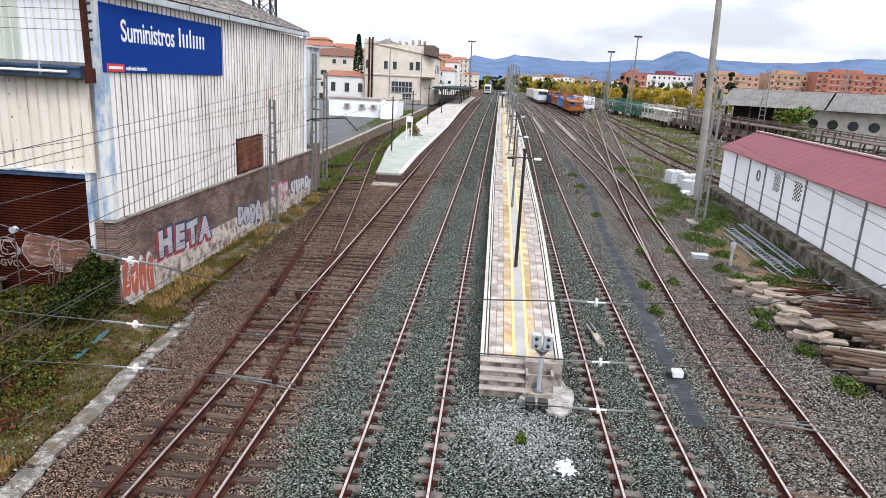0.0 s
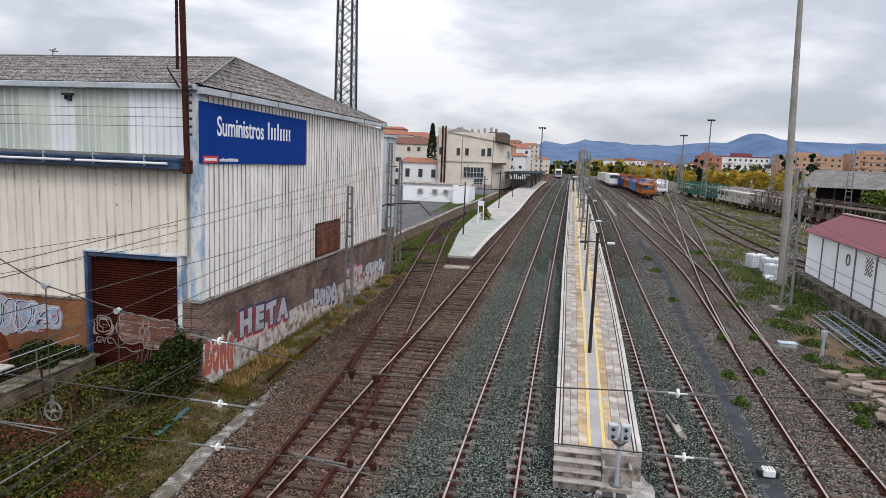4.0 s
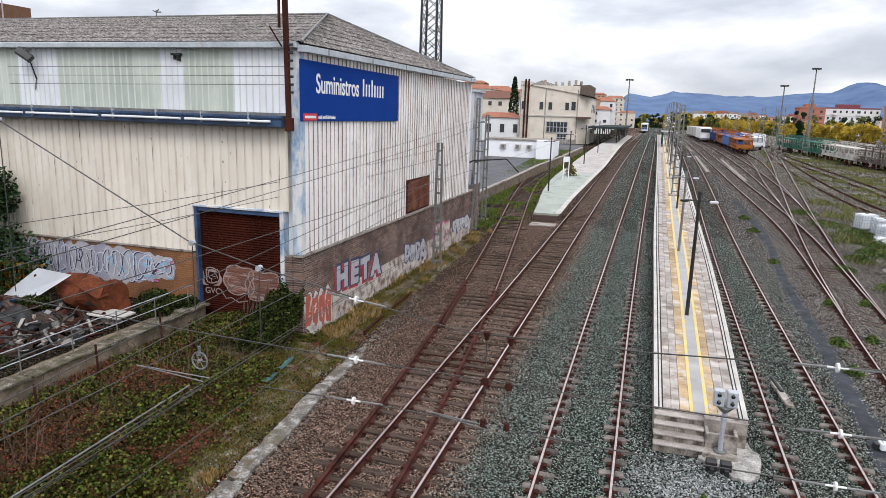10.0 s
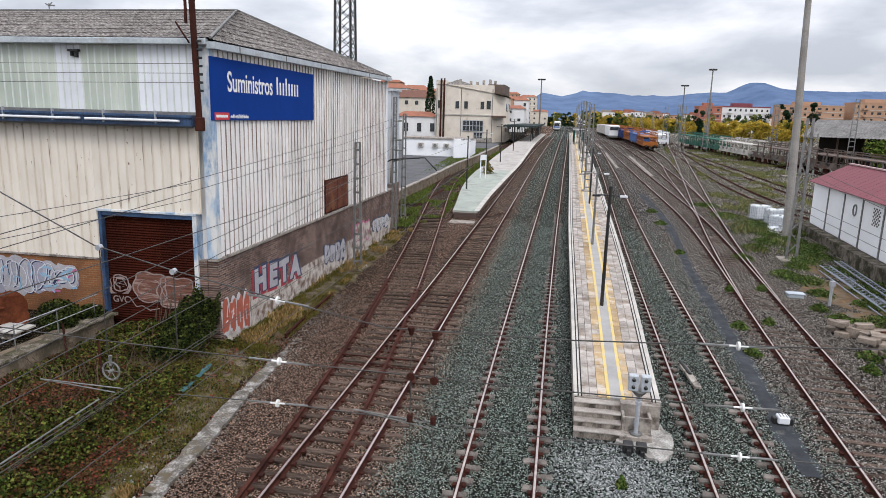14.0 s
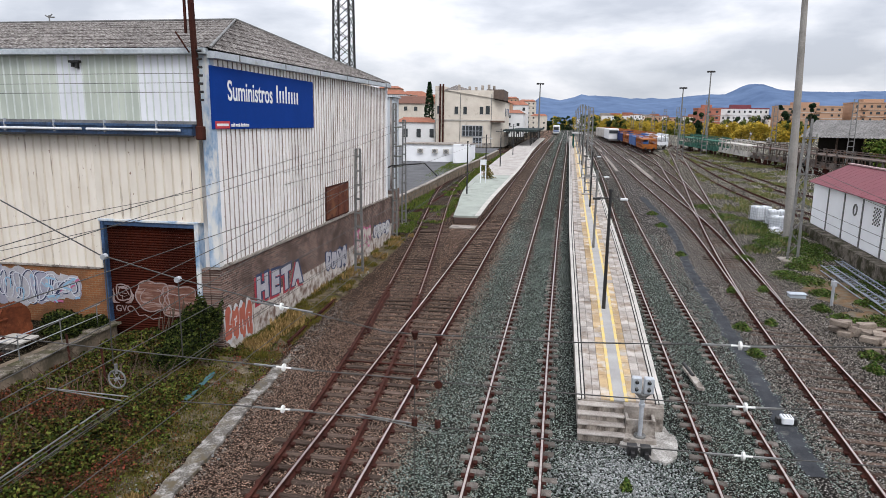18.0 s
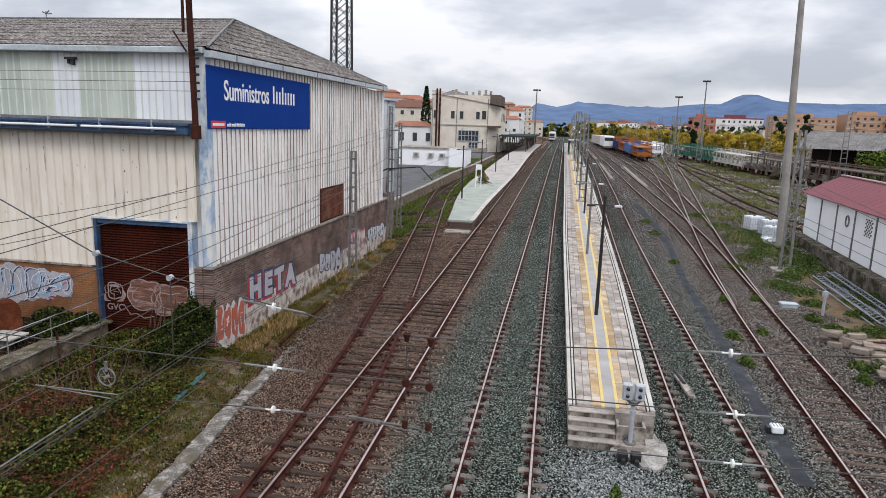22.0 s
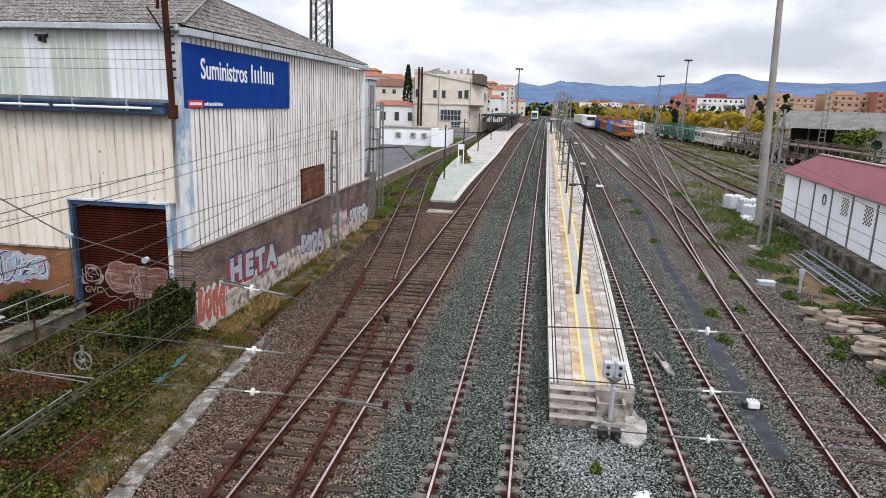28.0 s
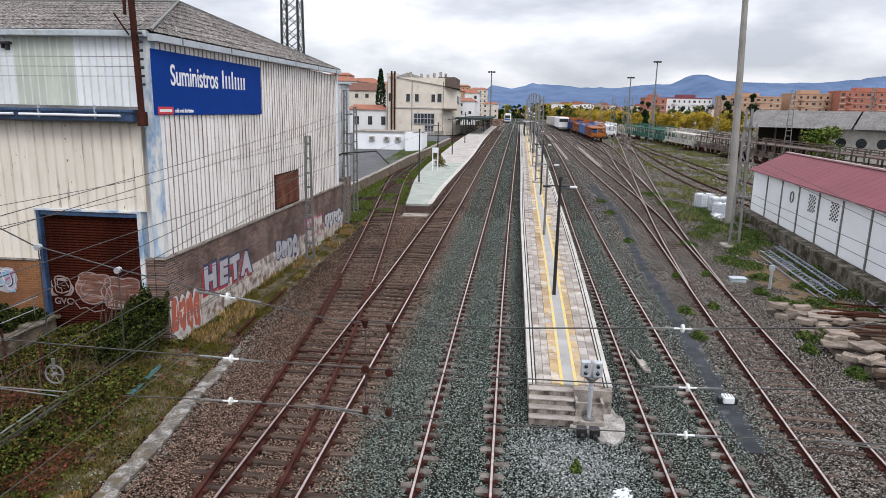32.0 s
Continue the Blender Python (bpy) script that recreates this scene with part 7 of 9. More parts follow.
def ibc_tank(x, y, z, yaw=0.3, s=1.0, group="plastic tanks"):
    t = thing("ibc_tank", (x, y, z), "white plastic tank in a steel cage on a pallet", "tank", group)
    m = Matrix.Translation((x, y, z)) @ Matrix.Rotation(yaw, 4, "Z") @ Matrix.Scale(s, 4)
    bm = box(B(), -0.56, 0.56, -0.46, 0.46, 0.16, 1.1, 0.07)
    bm.transform(m)
    part("bottle", bm, surf("milky plastic", (0.74, 0.77, 0.80), (0.64, 0.67, 0.70), 0.4, 0, 6, 1), t)
    bm = B()
    for q in (-0.45, 0, 0.45):
        box(bm, -0.6, 0.6, q - 0.05, q + 0.05, 0, 0.14)
    box(bm, -0.6, 0.6, -0.5, 0.5, 0.12, 0.16)
    bm.transform(m)
    part("pallet", bm, DULL_STEEL, t)
    bm = B()
    for k in range(6):
        zz = 0.2 + k * 0.18
        for a, b_ in (((-0.6, -0.5), (0.6, -0.5)), ((0.6, -0.5), (0.6, 0.5)), ((0.6, 0.5), (-0.6, 0.5)), ((-0.6, 0.5), (-0.6, -0.5))):
            rod(bm, (*a, zz), (*b_, zz), 0.012, 4)
    for k in range(7):
        q = -0.6 + k * 0.2
        rod(bm, (q, -0.5, 0.15), (q, -0.5, 1.12), 0.012, 4)
        rod(bm, (q, 0.5, 0.15), (q, 0.5, 1.12), 0.012, 4)
    for k in range(6):
        q = -0.5 + k * 0.2
        rod(bm, (0.6, q, 0.15), (0.6, q, 1.12), 0.012, 4)
        rod(bm, (-0.6, q, 0.15), (-0.6, q, 1.12), 0.012, 4)
    bm.transform(m)
    part("cage", bm, GALV, t, "galvanised wire cage")
    bm = rod(B(), (0, 0, 1.08), (0, 0, 1.15), 0.1, 12)
    bm.transform(m)
    part("lid", bm, BLACK, t)
    return t


ibc_tank(-20.9, 13.9, 1.36, 0.5, 1.25)
wc = thing("wrapped_pallet", (-21.2, 13.9, 0.85), "low pallet load wrapped in pale grey film", "pallet load")
bm = box(B(), -0.7, 0.7, -0.6, 0.6, 0.1, 0.5, 0.06)
bm.transform(Matrix.Translation((-21.2, 13.9, 0.85)) @ Matrix.Rotation(0.5, 4, "Z"))
part("load", bm, BANNER, wc)
bm = box(B(), -0.72, 0.72, -0.6, 0.6, 0.0, 0.1)
bm.transform(Matrix.Translation((-21.2, 13.9, 0.85)) @ Matrix.Rotation(0.5, 4, "Z"))
part("pallet", bm, OLD_SLEEPER, wc)
RUSTY = surf("flaking rust", (0.19, 0.058, 0.026), (0.07, 0.023, 0.014), 0.85, 0.05, 9, 1.2, stain=(0.27, 0.10, 0.045), stain_at=0.6, relief=0.3)
tk = thing("rusty_boiler", (-19, 19.2, 1), "rusted steel boiler drum lying in the scrapyard", "drum")
bm = B()
for k in range(9):
    xa, xb = -19.8 + k * 0.256, -19.8 + (k + 1) * 0.256
    rod(bm, (xa, 19.6 - 0.055 * k, 1.5), (xb, 19.6 - 0.055 * (k + 1), 1.5), 0.70 - 0.012 * k, 24)
bmesh.ops.remove_doubles(bm, verts=bm.verts, dist=0.03)
for v in bm.verts:
    v.co += Vector((noise.noise(v.co * 1.7) * 0.22, noise.noise(v.co * 1.3 + Vector((3, 0, 0))) * 0.2, noise.noise(v.co * 1.5 + Vector((0, 5, 0))) * 0.26))
part("drum", bm, RUSTY, tk)
# Solid black box; its colour stands for the shade inside a hole.
part("opening_shade", box(B(), -18.3, -17.75, 18.62, 18.95, 1.35, 1.9, 0.03), BLACK, tk, "black box painted as the dark of an opening")
part("plate", beam(B(), (-18.6, 18.75, 2.1), (-17.5, 18.6, 1.75), 0.5, 0.03), RUSTY, tk, "bent rusty plate")
sh = thing("white_sheet_panel", (-21.4, 19.4, 1), "dirty white sheet panel leaning on scrap", "panel")
bm = B()
vs = [bm.verts.new(p) for p in ((-22.3, 18.2, 1.0), (-20.5, 17.9, 1.2), (-19.0, 18.8, 2.35), (-20.9, 19.1, 2.35))]
fc = bm.faces.new(vs)
bmesh.ops.solidify(bm, geom=[fc], thickness=0.05)
part("sheet", bm, WHITE_SHEET, sh)
part("prop", rod(B(), (-20.9, 18.95, 0.8), (-20.8, 18.9, 2.15), 0.06, 6), RUST, sh)
YEL_STEEL = surf("yellow barrier steel", (0.55, 0.32, 0.03), (0.4, 0.22, 0.03), 0.6, 0.2)
for k in range(5):
    x, y = -23.2 - k * 0.75, 20.4 - 0.25 * (k % 2)
    t = thing("crowd_barrier", (x, y, 0.9), "yellow steel crowd barrier", "barrier", "barriers")
    bm = B()
    for zz in (1.0, 2.0):
        rod(bm, (x - 0.9, y, zz), (x + 0.9, y + 0.2, zz), 0.03, 6)
    for q in range(9):
        rod(bm, (x - 0.9 + q * 0.22, y + 0.02 * q, 1.0), (x - 0.9 + q * 0.22, y + 0.02 * q, 2.0), 0.015, 5)
    part("bars", bm, YEL_STEEL, t)
    part("feet", box(B(), x - 0.8, x - 0.7, y - 0.3, y + 0.3, 0.84, 0.92), YEL_STEEL, t)


def heap(name, label, cx, cy, rx, ry, z, n, mats, seed, size=(0.15, 0.6), high=0.7):
    """A heap of broken pieces; one mesh a colour."""
    rr = random.Random(seed)
    t = thing(name, (cx, cy, z), label, "heap")
    for mt in mats:
        bm = B()
        for k in range(n // len(mats)):
            a, q = rr.uniform(0, 6.28), rr.random() ** 0.6
            x, y = cx + rx * q * math.cos(a), cy + ry * q * math.sin(a)
            zz = z + high * (1 - q) * rr.uniform(0.3, 1.0) + 0.08
            m = Matrix.Translation((x, y, zz)) @ Euler((rr.uniform(-0.6, 0.6), rr.uniform(-0.6, 0.6), rr.uniform(0, 6))).to_matrix().to_4x4() @ Matrix.Diagonal((rr.uniform(*size), rr.uniform(*size) * 0.6, rr.uniform(0.05, 0.25), 1))
            if k % 3:
                m = m @ Matrix.Diagonal((rr.uniform(1.0, 2.6), 0.22, 0.35, 1))
            bmesh.ops.create_cube(bm, size=1, matrix=m)
        for v in bm.verts:
            v.co += Vector((rr.uniform(-0.04, 0.04), rr.uniform(-0.04, 0.04), rr.uniform(-0.03, 0.03)))
        tagged(part("debris", bm, mt, t), kind="stuff")
    return t


BLUE_TARP = surf("blue scrap", (0.05, 0.085, 0.15))
ORANGE_NET = surf("orange netting", (0.60, 0.12, 0.02), (0.40, 0.08, 0.02), 0.7)
heap("rubble_heap", "heap of pale rubble, boards and scrap", -18.3, 17.0, 1.7, 2.4, 0.8, 330, (CONCRETE, RUST, BLACK, OLD_SLEEPER, RUST, TIMBER, BLACK, DULL_STEEL), 1, (0.12, 0.6), 0.5)
heap("scrap_heap", "heap of dark scrap metal and boards", -20.6, 17.6, 1.9, 1.8, 0.8, 330, (BLACK, RUST, DULL_STEEL, BLACK, RUST, TIMBER, OLD_SLEEPER, BLUE_TARP), 2, (0.15, 0.9), 0.8)
heap("debris_heap", "white sacks and broken boards behind the banner", -21.5, 12.6, 2.2, 1.6, 0.8, 200, (WHITE_SHEET, BANNER, RUSTY, PALE_CONCRETE), 3, (0.3, 0.9), 1.1)
heap("orange_heap", "heap of crumpled orange netting", -27.3, 17.6, 1.6, 1.0, 0.8, 120, (ORANGE_NET,), 4, (0.3, 0.8), 1.5)
heap("pallet_heap", "stack of grey pallets and timber", -25.6, 15.6, 1.6, 1.0, 0.8, 90, (OLD_SLEEPER, DULL_STEEL, RUSTY), 5, (0.4, 1.2), 1.5)
rt = thing("red_tub", (-18.4, 11.6, 1), "red plastic tub behind the banner", "tub")
bm = box(B(), -18.9, -17.6, 11.2, 12.0, 0.84, 1.9, 0.05)
for v in bm.verts:
    if v.co.z < 1.2:
        v.co.x += (-18.25 - v.co.x) * 0.15
part("tub", bm, surf("faded red plastic", (0.36, 0.03, 0.035)), rt)
def tarp(name, label, cx, cy, z, w, d, mat, seed):
    """A crumpled sheet thrown over scrap."""
    t = thing(name, (cx, cy, z), label, "tarpaulin", "crumpled sheets")
    n_ = 22
    v_ = []
    for j in range(n_ + 1):
        for i in range(n_ + 1):
            x, y = cx + (i / n_ - 0.5) * w, cy + (j / n_ - 0.5) * d
            e = min(i, j, n_ - i, n_ - j) / n_
            v_.append((x + 0.12 * noise.noise(Vector((x * 2, y * 2, seed))), y + 0.12 * noise.noise(Vector((x * 2, y * 2, seed + 5))),
                       z + 0.45 * min(1, e * 3) + 0.28 * noise.noise(Vector((x * 1.6, y * 1.6, seed + 9))) + 0.10 * noise.noise(Vector((x * 5, y * 5, seed)))))
    f_ = [(j * (n_ + 1) + i, j * (n_ + 1) + i + 1, (j + 1) * (n_ + 1) + i + 1, (j + 1) * (n_ + 1) + i) for j in range(n_) for i in range(n_)]
    raw("sheet", v_, f_, mat, t, smooth=True)
    return t


tarp("black_tarpaulin", "crumpled black tarpaulin over the scrap", -19.6, 17.1, 0.95, 2.4, 1.5, BLACK, 1)
tarp("brown_tarpaulin", "crumpled rusty brown sheet metal on the scrap", -18.4, 14.4, 0.85, 1.5, 1.7, RUST, 4)
tarp("pale_tarpaulin", "crumpled pale plastic sheet behind the banner", -20.9, 12.2, 0.95, 1.8, 1.2, BANNER, 7)
tarp("orange_tarpaulin", "crumpled orange plastic sheet in the scrapyard", -26.4, 16.6, 1.2, 2.0, 1.4, ORANGE_NET, 11)
bl = thing("board_scrap", (-17.0, 18.6, 1), "pale board lying on the yard edge", "board")
part("board", box(B(), -17.9, -16.5, 18.2, 19.0, 1.15, 1.22, 0.01), PALE_CONCRETE, bl)
part("board_support", box(B(), -17.5, -16.9, 18.4, 18.8, 0.8, 1.15, 0.01), CONCRETE, bl)
ct = thing("site_container", (-34, 19.5, 0.9), "pale grey flat-roofed site cabin", "container")
part("cabin", box(B(), -38, -31.2, 18.2, 20.8, 0.84, 3.7, 0.03), WHITE_SHEET, ct)
part("cabin_roof", box(B(), -38.1, -31.1, 18.1, 20.9, 3.7, 3.85, 0.02), DULL_STEEL, ct)
tree(-26.3, 19.0, 0.84, 5.7, 3.5, LEAF_FIG, "broad dark-leaved fig tree beside the warehouse", 31, 30000, 0.17, base=0.12)
tree(-30.4, 18.6, 0.84, 3.2, 2.4, LEAF_FIG, "dark leafy bush in the scrapyard", 32, 7000, 0.18, cat="bush", base=0.1)
tree(-33.5, 16.5, 0.84, 5.6, 2.0, LEAF_OLIVE, "sparse young tree by the site cabin", 33, 600, 0.2, base=0.4)


pg = random.Random(61)
for k in range(14):
    t = thing("scrap_pipe", (-19, 15, 1), "thin bent steel pipe sticking out of the scrap", "pipe", "scrap pipes")
    a_ = Vector((pg.uniform(-21.5, -16.9), pg.uniform(14.0, 19.0), pg.uniform(0.95, 1.35)))
    part("pipe", rod(B(), a_, a_ + Vector((pg.uniform(-1.6, 1.6), pg.uniform(-1.2, 1.2), pg.uniform(0.0, 0.55))), pg.uniform(0.018, 0.04), 6), pg.choice((GALV, RUST, BLACK, RUSTY, PALE_CONCRETE)), t)


def field(n, seed, x0, x1, y0, y1, hmax, keep):
    """Points over a stretch of ground, up to hmax above it, where keep(x, y) allows."""
    rr = np.random.default_rng(seed)
    out = []
    for x, y, q in zip(rr.uniform(x0, x1, n), rr.uniform(y0, y1, n), rr.uniform(0, 1, n)):
        k = keep(x, y)
        if k > 0:
            out.append((x, y, ground_z(x, y) + 0.02 + hmax * k * q))
    return np.array(out)


def patch(x, y, s, o):
    return noise.noise(Vector((x * s, y * s, o)))


def bramble_h(x, y):
    edge = float(np.interp(y, [5, 9, 11.3, 12.6, 14, 18, 21], [-10.1, -9.4, -9.3, -9.5, -9.8, -10.8, -11.0])) + 0.7 * patch(x, y, 0.6, 1) + 0.4 * patch(x, y, 1.9, 3)
    if x > edge or x < -15.5:
        return 0
    return max(0.06, 0.5 + 0.9 * patch(x, y, 0.55, 2) + 0.35 * patch(x, y, 1.6, 5)) * min(1, (edge - x) / 1.2 + 0.15) * min(1, 0.12 + 0.9 * max(0, x + 15.35) / 1.6)


br = thing("bramble_thicket", (-13, 14, 0.2), "dense green bramble thicket on the bank", "bramble", kind="stuff")


def clumps(n, seed, x0, x1, y0, y1, keep, per=95):
    """Leaves on the outside of many small leafy domes."""
    rr_ = np.random.default_rng(seed)
    out = []
    for x, y, r in zip(rr_.uniform(x0, x1, n), rr_.uniform(y0, y1, n), rr_.uniform(0.12, 0.42, n)):
        k = keep(x, y)
        if k <= 0:
            continue
        m_ = int(per * (r / 0.27) ** 2) + 8
        d = rr_.normal(size=(m_, 3))
        d[:, 2] = np.abs(d[:, 2]) * 1.1
        d /= np.linalg.norm(d, axis=1, keepdims=True)
        d *= rr_.uniform(0.72, 1.08, (m_, 1))
        top = ground_z(x, y) + 0.72 * k + rr_.uniform(-0.12, 0.14)
        out.append(np.column_stack([x + d[:, 0] * r, y + d[:, 1] * r, np.maximum(top - r * 0.8 + d[:, 2] * r, ground_z(x, y) + 0.02)]))
    return np.concatenate(out)


def greenery(x, y):
    """How green the thicket is: lush along the wall and nearest the kerb, brown in the middle strip."""
    mid_ = abs(x - float(np.interp(y, [5, 10, 14, 18, 21], [-13.6, -13.2, -13.0, -12.6, -12.2])))
    return patch(x, y, 0.75, 7) + 0.35 * patch(x, y, 2.0, 17) + 0.55 * min(1.0, mid_ / 1.3) - 0.33 + 0.06 * max(0, y - 16)


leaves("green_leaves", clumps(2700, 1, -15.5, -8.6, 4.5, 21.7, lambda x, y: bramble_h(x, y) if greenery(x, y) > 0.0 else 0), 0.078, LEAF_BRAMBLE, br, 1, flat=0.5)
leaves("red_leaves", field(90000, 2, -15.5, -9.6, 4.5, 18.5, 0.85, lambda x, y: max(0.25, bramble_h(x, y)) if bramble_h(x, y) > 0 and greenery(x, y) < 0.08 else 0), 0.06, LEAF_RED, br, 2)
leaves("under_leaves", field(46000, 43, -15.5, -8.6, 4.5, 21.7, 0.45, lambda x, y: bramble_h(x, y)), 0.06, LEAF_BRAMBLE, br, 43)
bm = B()
rb = random.Random(8)
for k in range(600):
    x, y = rb.gauss(-13.0, 1.0), rb.uniform(5, 20)
    z = ground_z(x, y)
    rod(bm, (x, y, z), (x + rb.uniform(-0.6, 0.6), y + rb.uniform(-0.6, 0.6), z + rb.uniform(0.3, 0.95)), 0.008, 4)
tagged(part("stems", bm, surf("dry bramble stems", (0.17, 0.115, 0.085), (0.07, 0.045, 0.035), 0.9), br, "dry brown stems"), kind="stuff")
gb = thing("gate_bush", (-12.8, 21, 0.2), "ivy-like bush climbing at the warehouse gate", "bush")
rr = np.random.default_rng(12)
pts = []
for k in range(26000):
    x = rr.uniform(-15.4, -11.25)
    crest = np.interp(x, [-16, -15, -14.2, -13.4, -12.9, -12.1, -11.7, -11.25], [0.55, 0.6, 0.75, 1.05, 1.55, 2.5, 2.75, 2.2])
    reach = np.interp(x, [-15.4, -13.6, -12.2, -11.25], [0.7, 1.5, 2.7, 1.6])
    d_ = rr.uniform(0, 1) ** 1.3
    y = 21.5 - reach * d_
    top = crest * (1 - 0.75 * d_ ** 1.4) * (0.78 + 0.55 * patch(x, y, 1.7, 3)) + 0.3 * patch(x, y, 4.2, 5)
    pts.append((x, y, 0.05 + max(0.2, top) * rr.uniform(0.35, 1) ** 0.5))
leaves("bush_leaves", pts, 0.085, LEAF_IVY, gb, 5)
bm = B()
for k in range(40):
    x = rb.uniform(-13.8, -11.6)
    rod(bm, (x, 21.0, 0), (x + rb.uniform(-0.3, 0.3), 21.5, rb.uniform(1.0, 2.1)), 0.012, 4)
tagged(part("stem_tangle", bm, BARK, gb), kind="stuff")

yi = thing("yard_creeper", (-17, 20, 0.9), "green creeper growing over the yard edge and scrap", "creeper", kind="stuff")
rr = np.random.default_rng(14)
pts = []
for cx, cy, cz, r_, n_ in ((-16.9, 20.6, 0.9, 0.75, 2600), (-17.6, 21.2, 0.95, 0.6, 1500), (-16.3, 19.9, 0.95, 0.45, 1200), (-20.0, 18.0, 1.25, 0.6, 1300), (-16.2, 21.2, 0.95, 0.5, 1500), (-17.2, 14.2, 0.9, 0.45, 500), (-16.5, 12.0, 0.9, 0.4, 400)):
    d = rr.normal(size=(n_, 3))
    d /= np.linalg.norm(d, axis=1, keepdims=True)
    d[:, 2] = np.abs(d[:, 2]) * 0.75
    pts += list(np.array((cx, cy, cz - 0.05)) + d * r_ * rr.uniform(0.6, 1.1, (n_, 1)))
leaves("creeper_leaves", pts, 0.085, LEAF_IVY, yi, 15, flat=0.5)
gr = thing("bank_grass", (-10, 16, -0.1), "rough green and straw grass beside the kerb", "grass", kind="stuff")
leaves("green_blades", field(60000, 3, -12.2, -8.5, 5, 30, 0.04, lambda x, y: 1 if x < KF(y) - 0.3 and patch(x, y, 0.8, 4) + 0.5 * patch(x, y, 2.4, 6) > -0.12 else 0), 0.075, LEAF_GRASS, gr, 6, aspect=0.3, upright=True)
leaves("dry_blades", field(60000, 4, -12.4, -7.0, 5, 13.0, 0.05, lambda x, y: 1 if x < KF(y) - 0.4 and x > -11.2 and patch(x, y, 0.9, 5) + 0.16 * (9.5 - y) > 0.0 else 0), 0.18, LEAF_STRAW, gr, 7, aspect=0.12, upright=True)
wg = thing("wall_grass", (-10.6, 33, -0.1), "autumn-brown grass and weeds along the warehouse wall", "grass", kind="stuff")
leaves("green_blades", field(22000, 5, -11.5, -9.3, 21.5, 47, 0.1, lambda x, y: 1 if x < -9.9 + 0.7 * patch(x, y, 0.4, 6) - 0.02 * (y - 21) and patch(x, y, 0.9, 8) > 0.02 else 0), 0.15, LEAF_GRASS, wg, 8, aspect=0.2, upright=True)
leaves("straw_blades", field(14000, 6, -11.5, -9.6, 21.5, 47, 0.15, lambda x, y: 1 if x < -10.1 + 0.5 * patch(x, y, 0.4, 6) and patch(x, y, 0.8, 9) > 0.15 else 0), 0.2, LEAF_STRAW, wg, 9, aspect=0.2, upright=True)
sgr = thing("siding_grass", (-13, 70, 0.6), "green weeds over the old siding", "grass", kind="stuff")
leaves("green_blades", field(60000, 7, -17, -9.0, 48, 125, 0.1, lambda x, y: 1 if (x < FR(y) - 1.2 or x > FR(y) + 1.0 or patch(x, y, 0.5, 2) > 0.25) and x < AL(y) - 0.2 and patch(x, y, 0.35, 11) > -0.3 else 0), 0.2, LEAF_LUSH, sgr, 10, aspect=0.3, upright=True)
tree(-8.6, 80.5, rise(80), 2.6, 1.1, LEAF_GRASS, "green shrub at the platform end", 41, 700, 0.2, cat="shrub", base=0.05)

# ---- right side: weeds, asphalt path, sleepers, girders ----
WEEDS = ((15.5, 54.6, 1.2), (17, 51, 1.0), (8.1, 29.6, 0.35), (9.5, 30.4, 0.25), (7.7, 26.1, 0.3), (12.9, 31.8, 0.5), (14.0, 39, 0.9), (13.2, 40.3, 0.8), (12, 44.6, 0.6), (14.8, 61.5, 1.4), (8.5, 55.8, 0.5), (16.6, 41.5, 1.1), (17.1, 38.2, 1.0), (8.2, 45, 0.35), (8.6, 62, 0.5), (13.7, 36.3, 0.6), (12.9, 27.2, 0.5),
         (12.1, 20.3, 0.45), (12.4, 17.2, 0.5), (15.4, 44.0, 1.0), (16.9, 45.5, 0.9), (15.0, 50.0, 1.1), (17.6, 48.6, 1.0), (14.5, 42.4, 0.7), (18.2, 54.4, 1.0), (15.8, 52.4, 0.8), (16.0, 37.0, 0.8), (12.6, 33.4, 0.4), (12.0, 26.8, 0.4), (13.9, 24.9, 0.35), (13.3, 31.0, 0.7), (14.6, 31.4, 0.9), (16.2, 30.2, 0.8), (16.8, 33.5, 0.9), (15.0, 34.5, 0.5), (16.3, 47, 1.3), (13.6, 48, 0.8), (16.4, 58, 1.6), (14.2, 67, 1.2), (9.2, 36, 0.25), (10.9, 36.5, 0.3), (15.8, 33.6, 0.8), (2.0, 15.6, 0.12), (12.0, 23.0, 0.35), (11.4, 25.2, 0.3))
wd = thing("yard_weeds", (14, 40, 0), "green weed tufts in the ballast and earth", "weeds", kind="stuff")
rr = np.random.default_rng(21)
pts = []
for x, y, r in WEEDS:
    for k in range(int(240 + 1000 * r)):
        a, q = rr.uniform(0, 6.28), r * math.sqrt(rr.uniform(0, 1)) * rr.uniform(0.5, 1.2)
        px_, py_ = x + q * math.cos(a), y + q * 1.4 * math.sin(a)
        pts.append((px_, py_, ground_z(px_, py_) + rr.uniform(0, 0.34) * (1.1 - q / r / 1.2)))
leaves("weed_leaves", pts, 0.10, leaf_mat("weed leaves", [(0.012, 0.026, 0.007), (0.045, 0.092, 0.017), (0.095, 0.165, 0.033), (0.15, 0.18, 0.05), (0.06, 0.06, 0.022), (0.02, 0.034, 0.010)]), wd, 21, flat=0.6, aspect=0.8)
yg = thing("yard_grass", (22, 80, 1), "grassy patches between the yard sidings", "grass", kind="stuff")
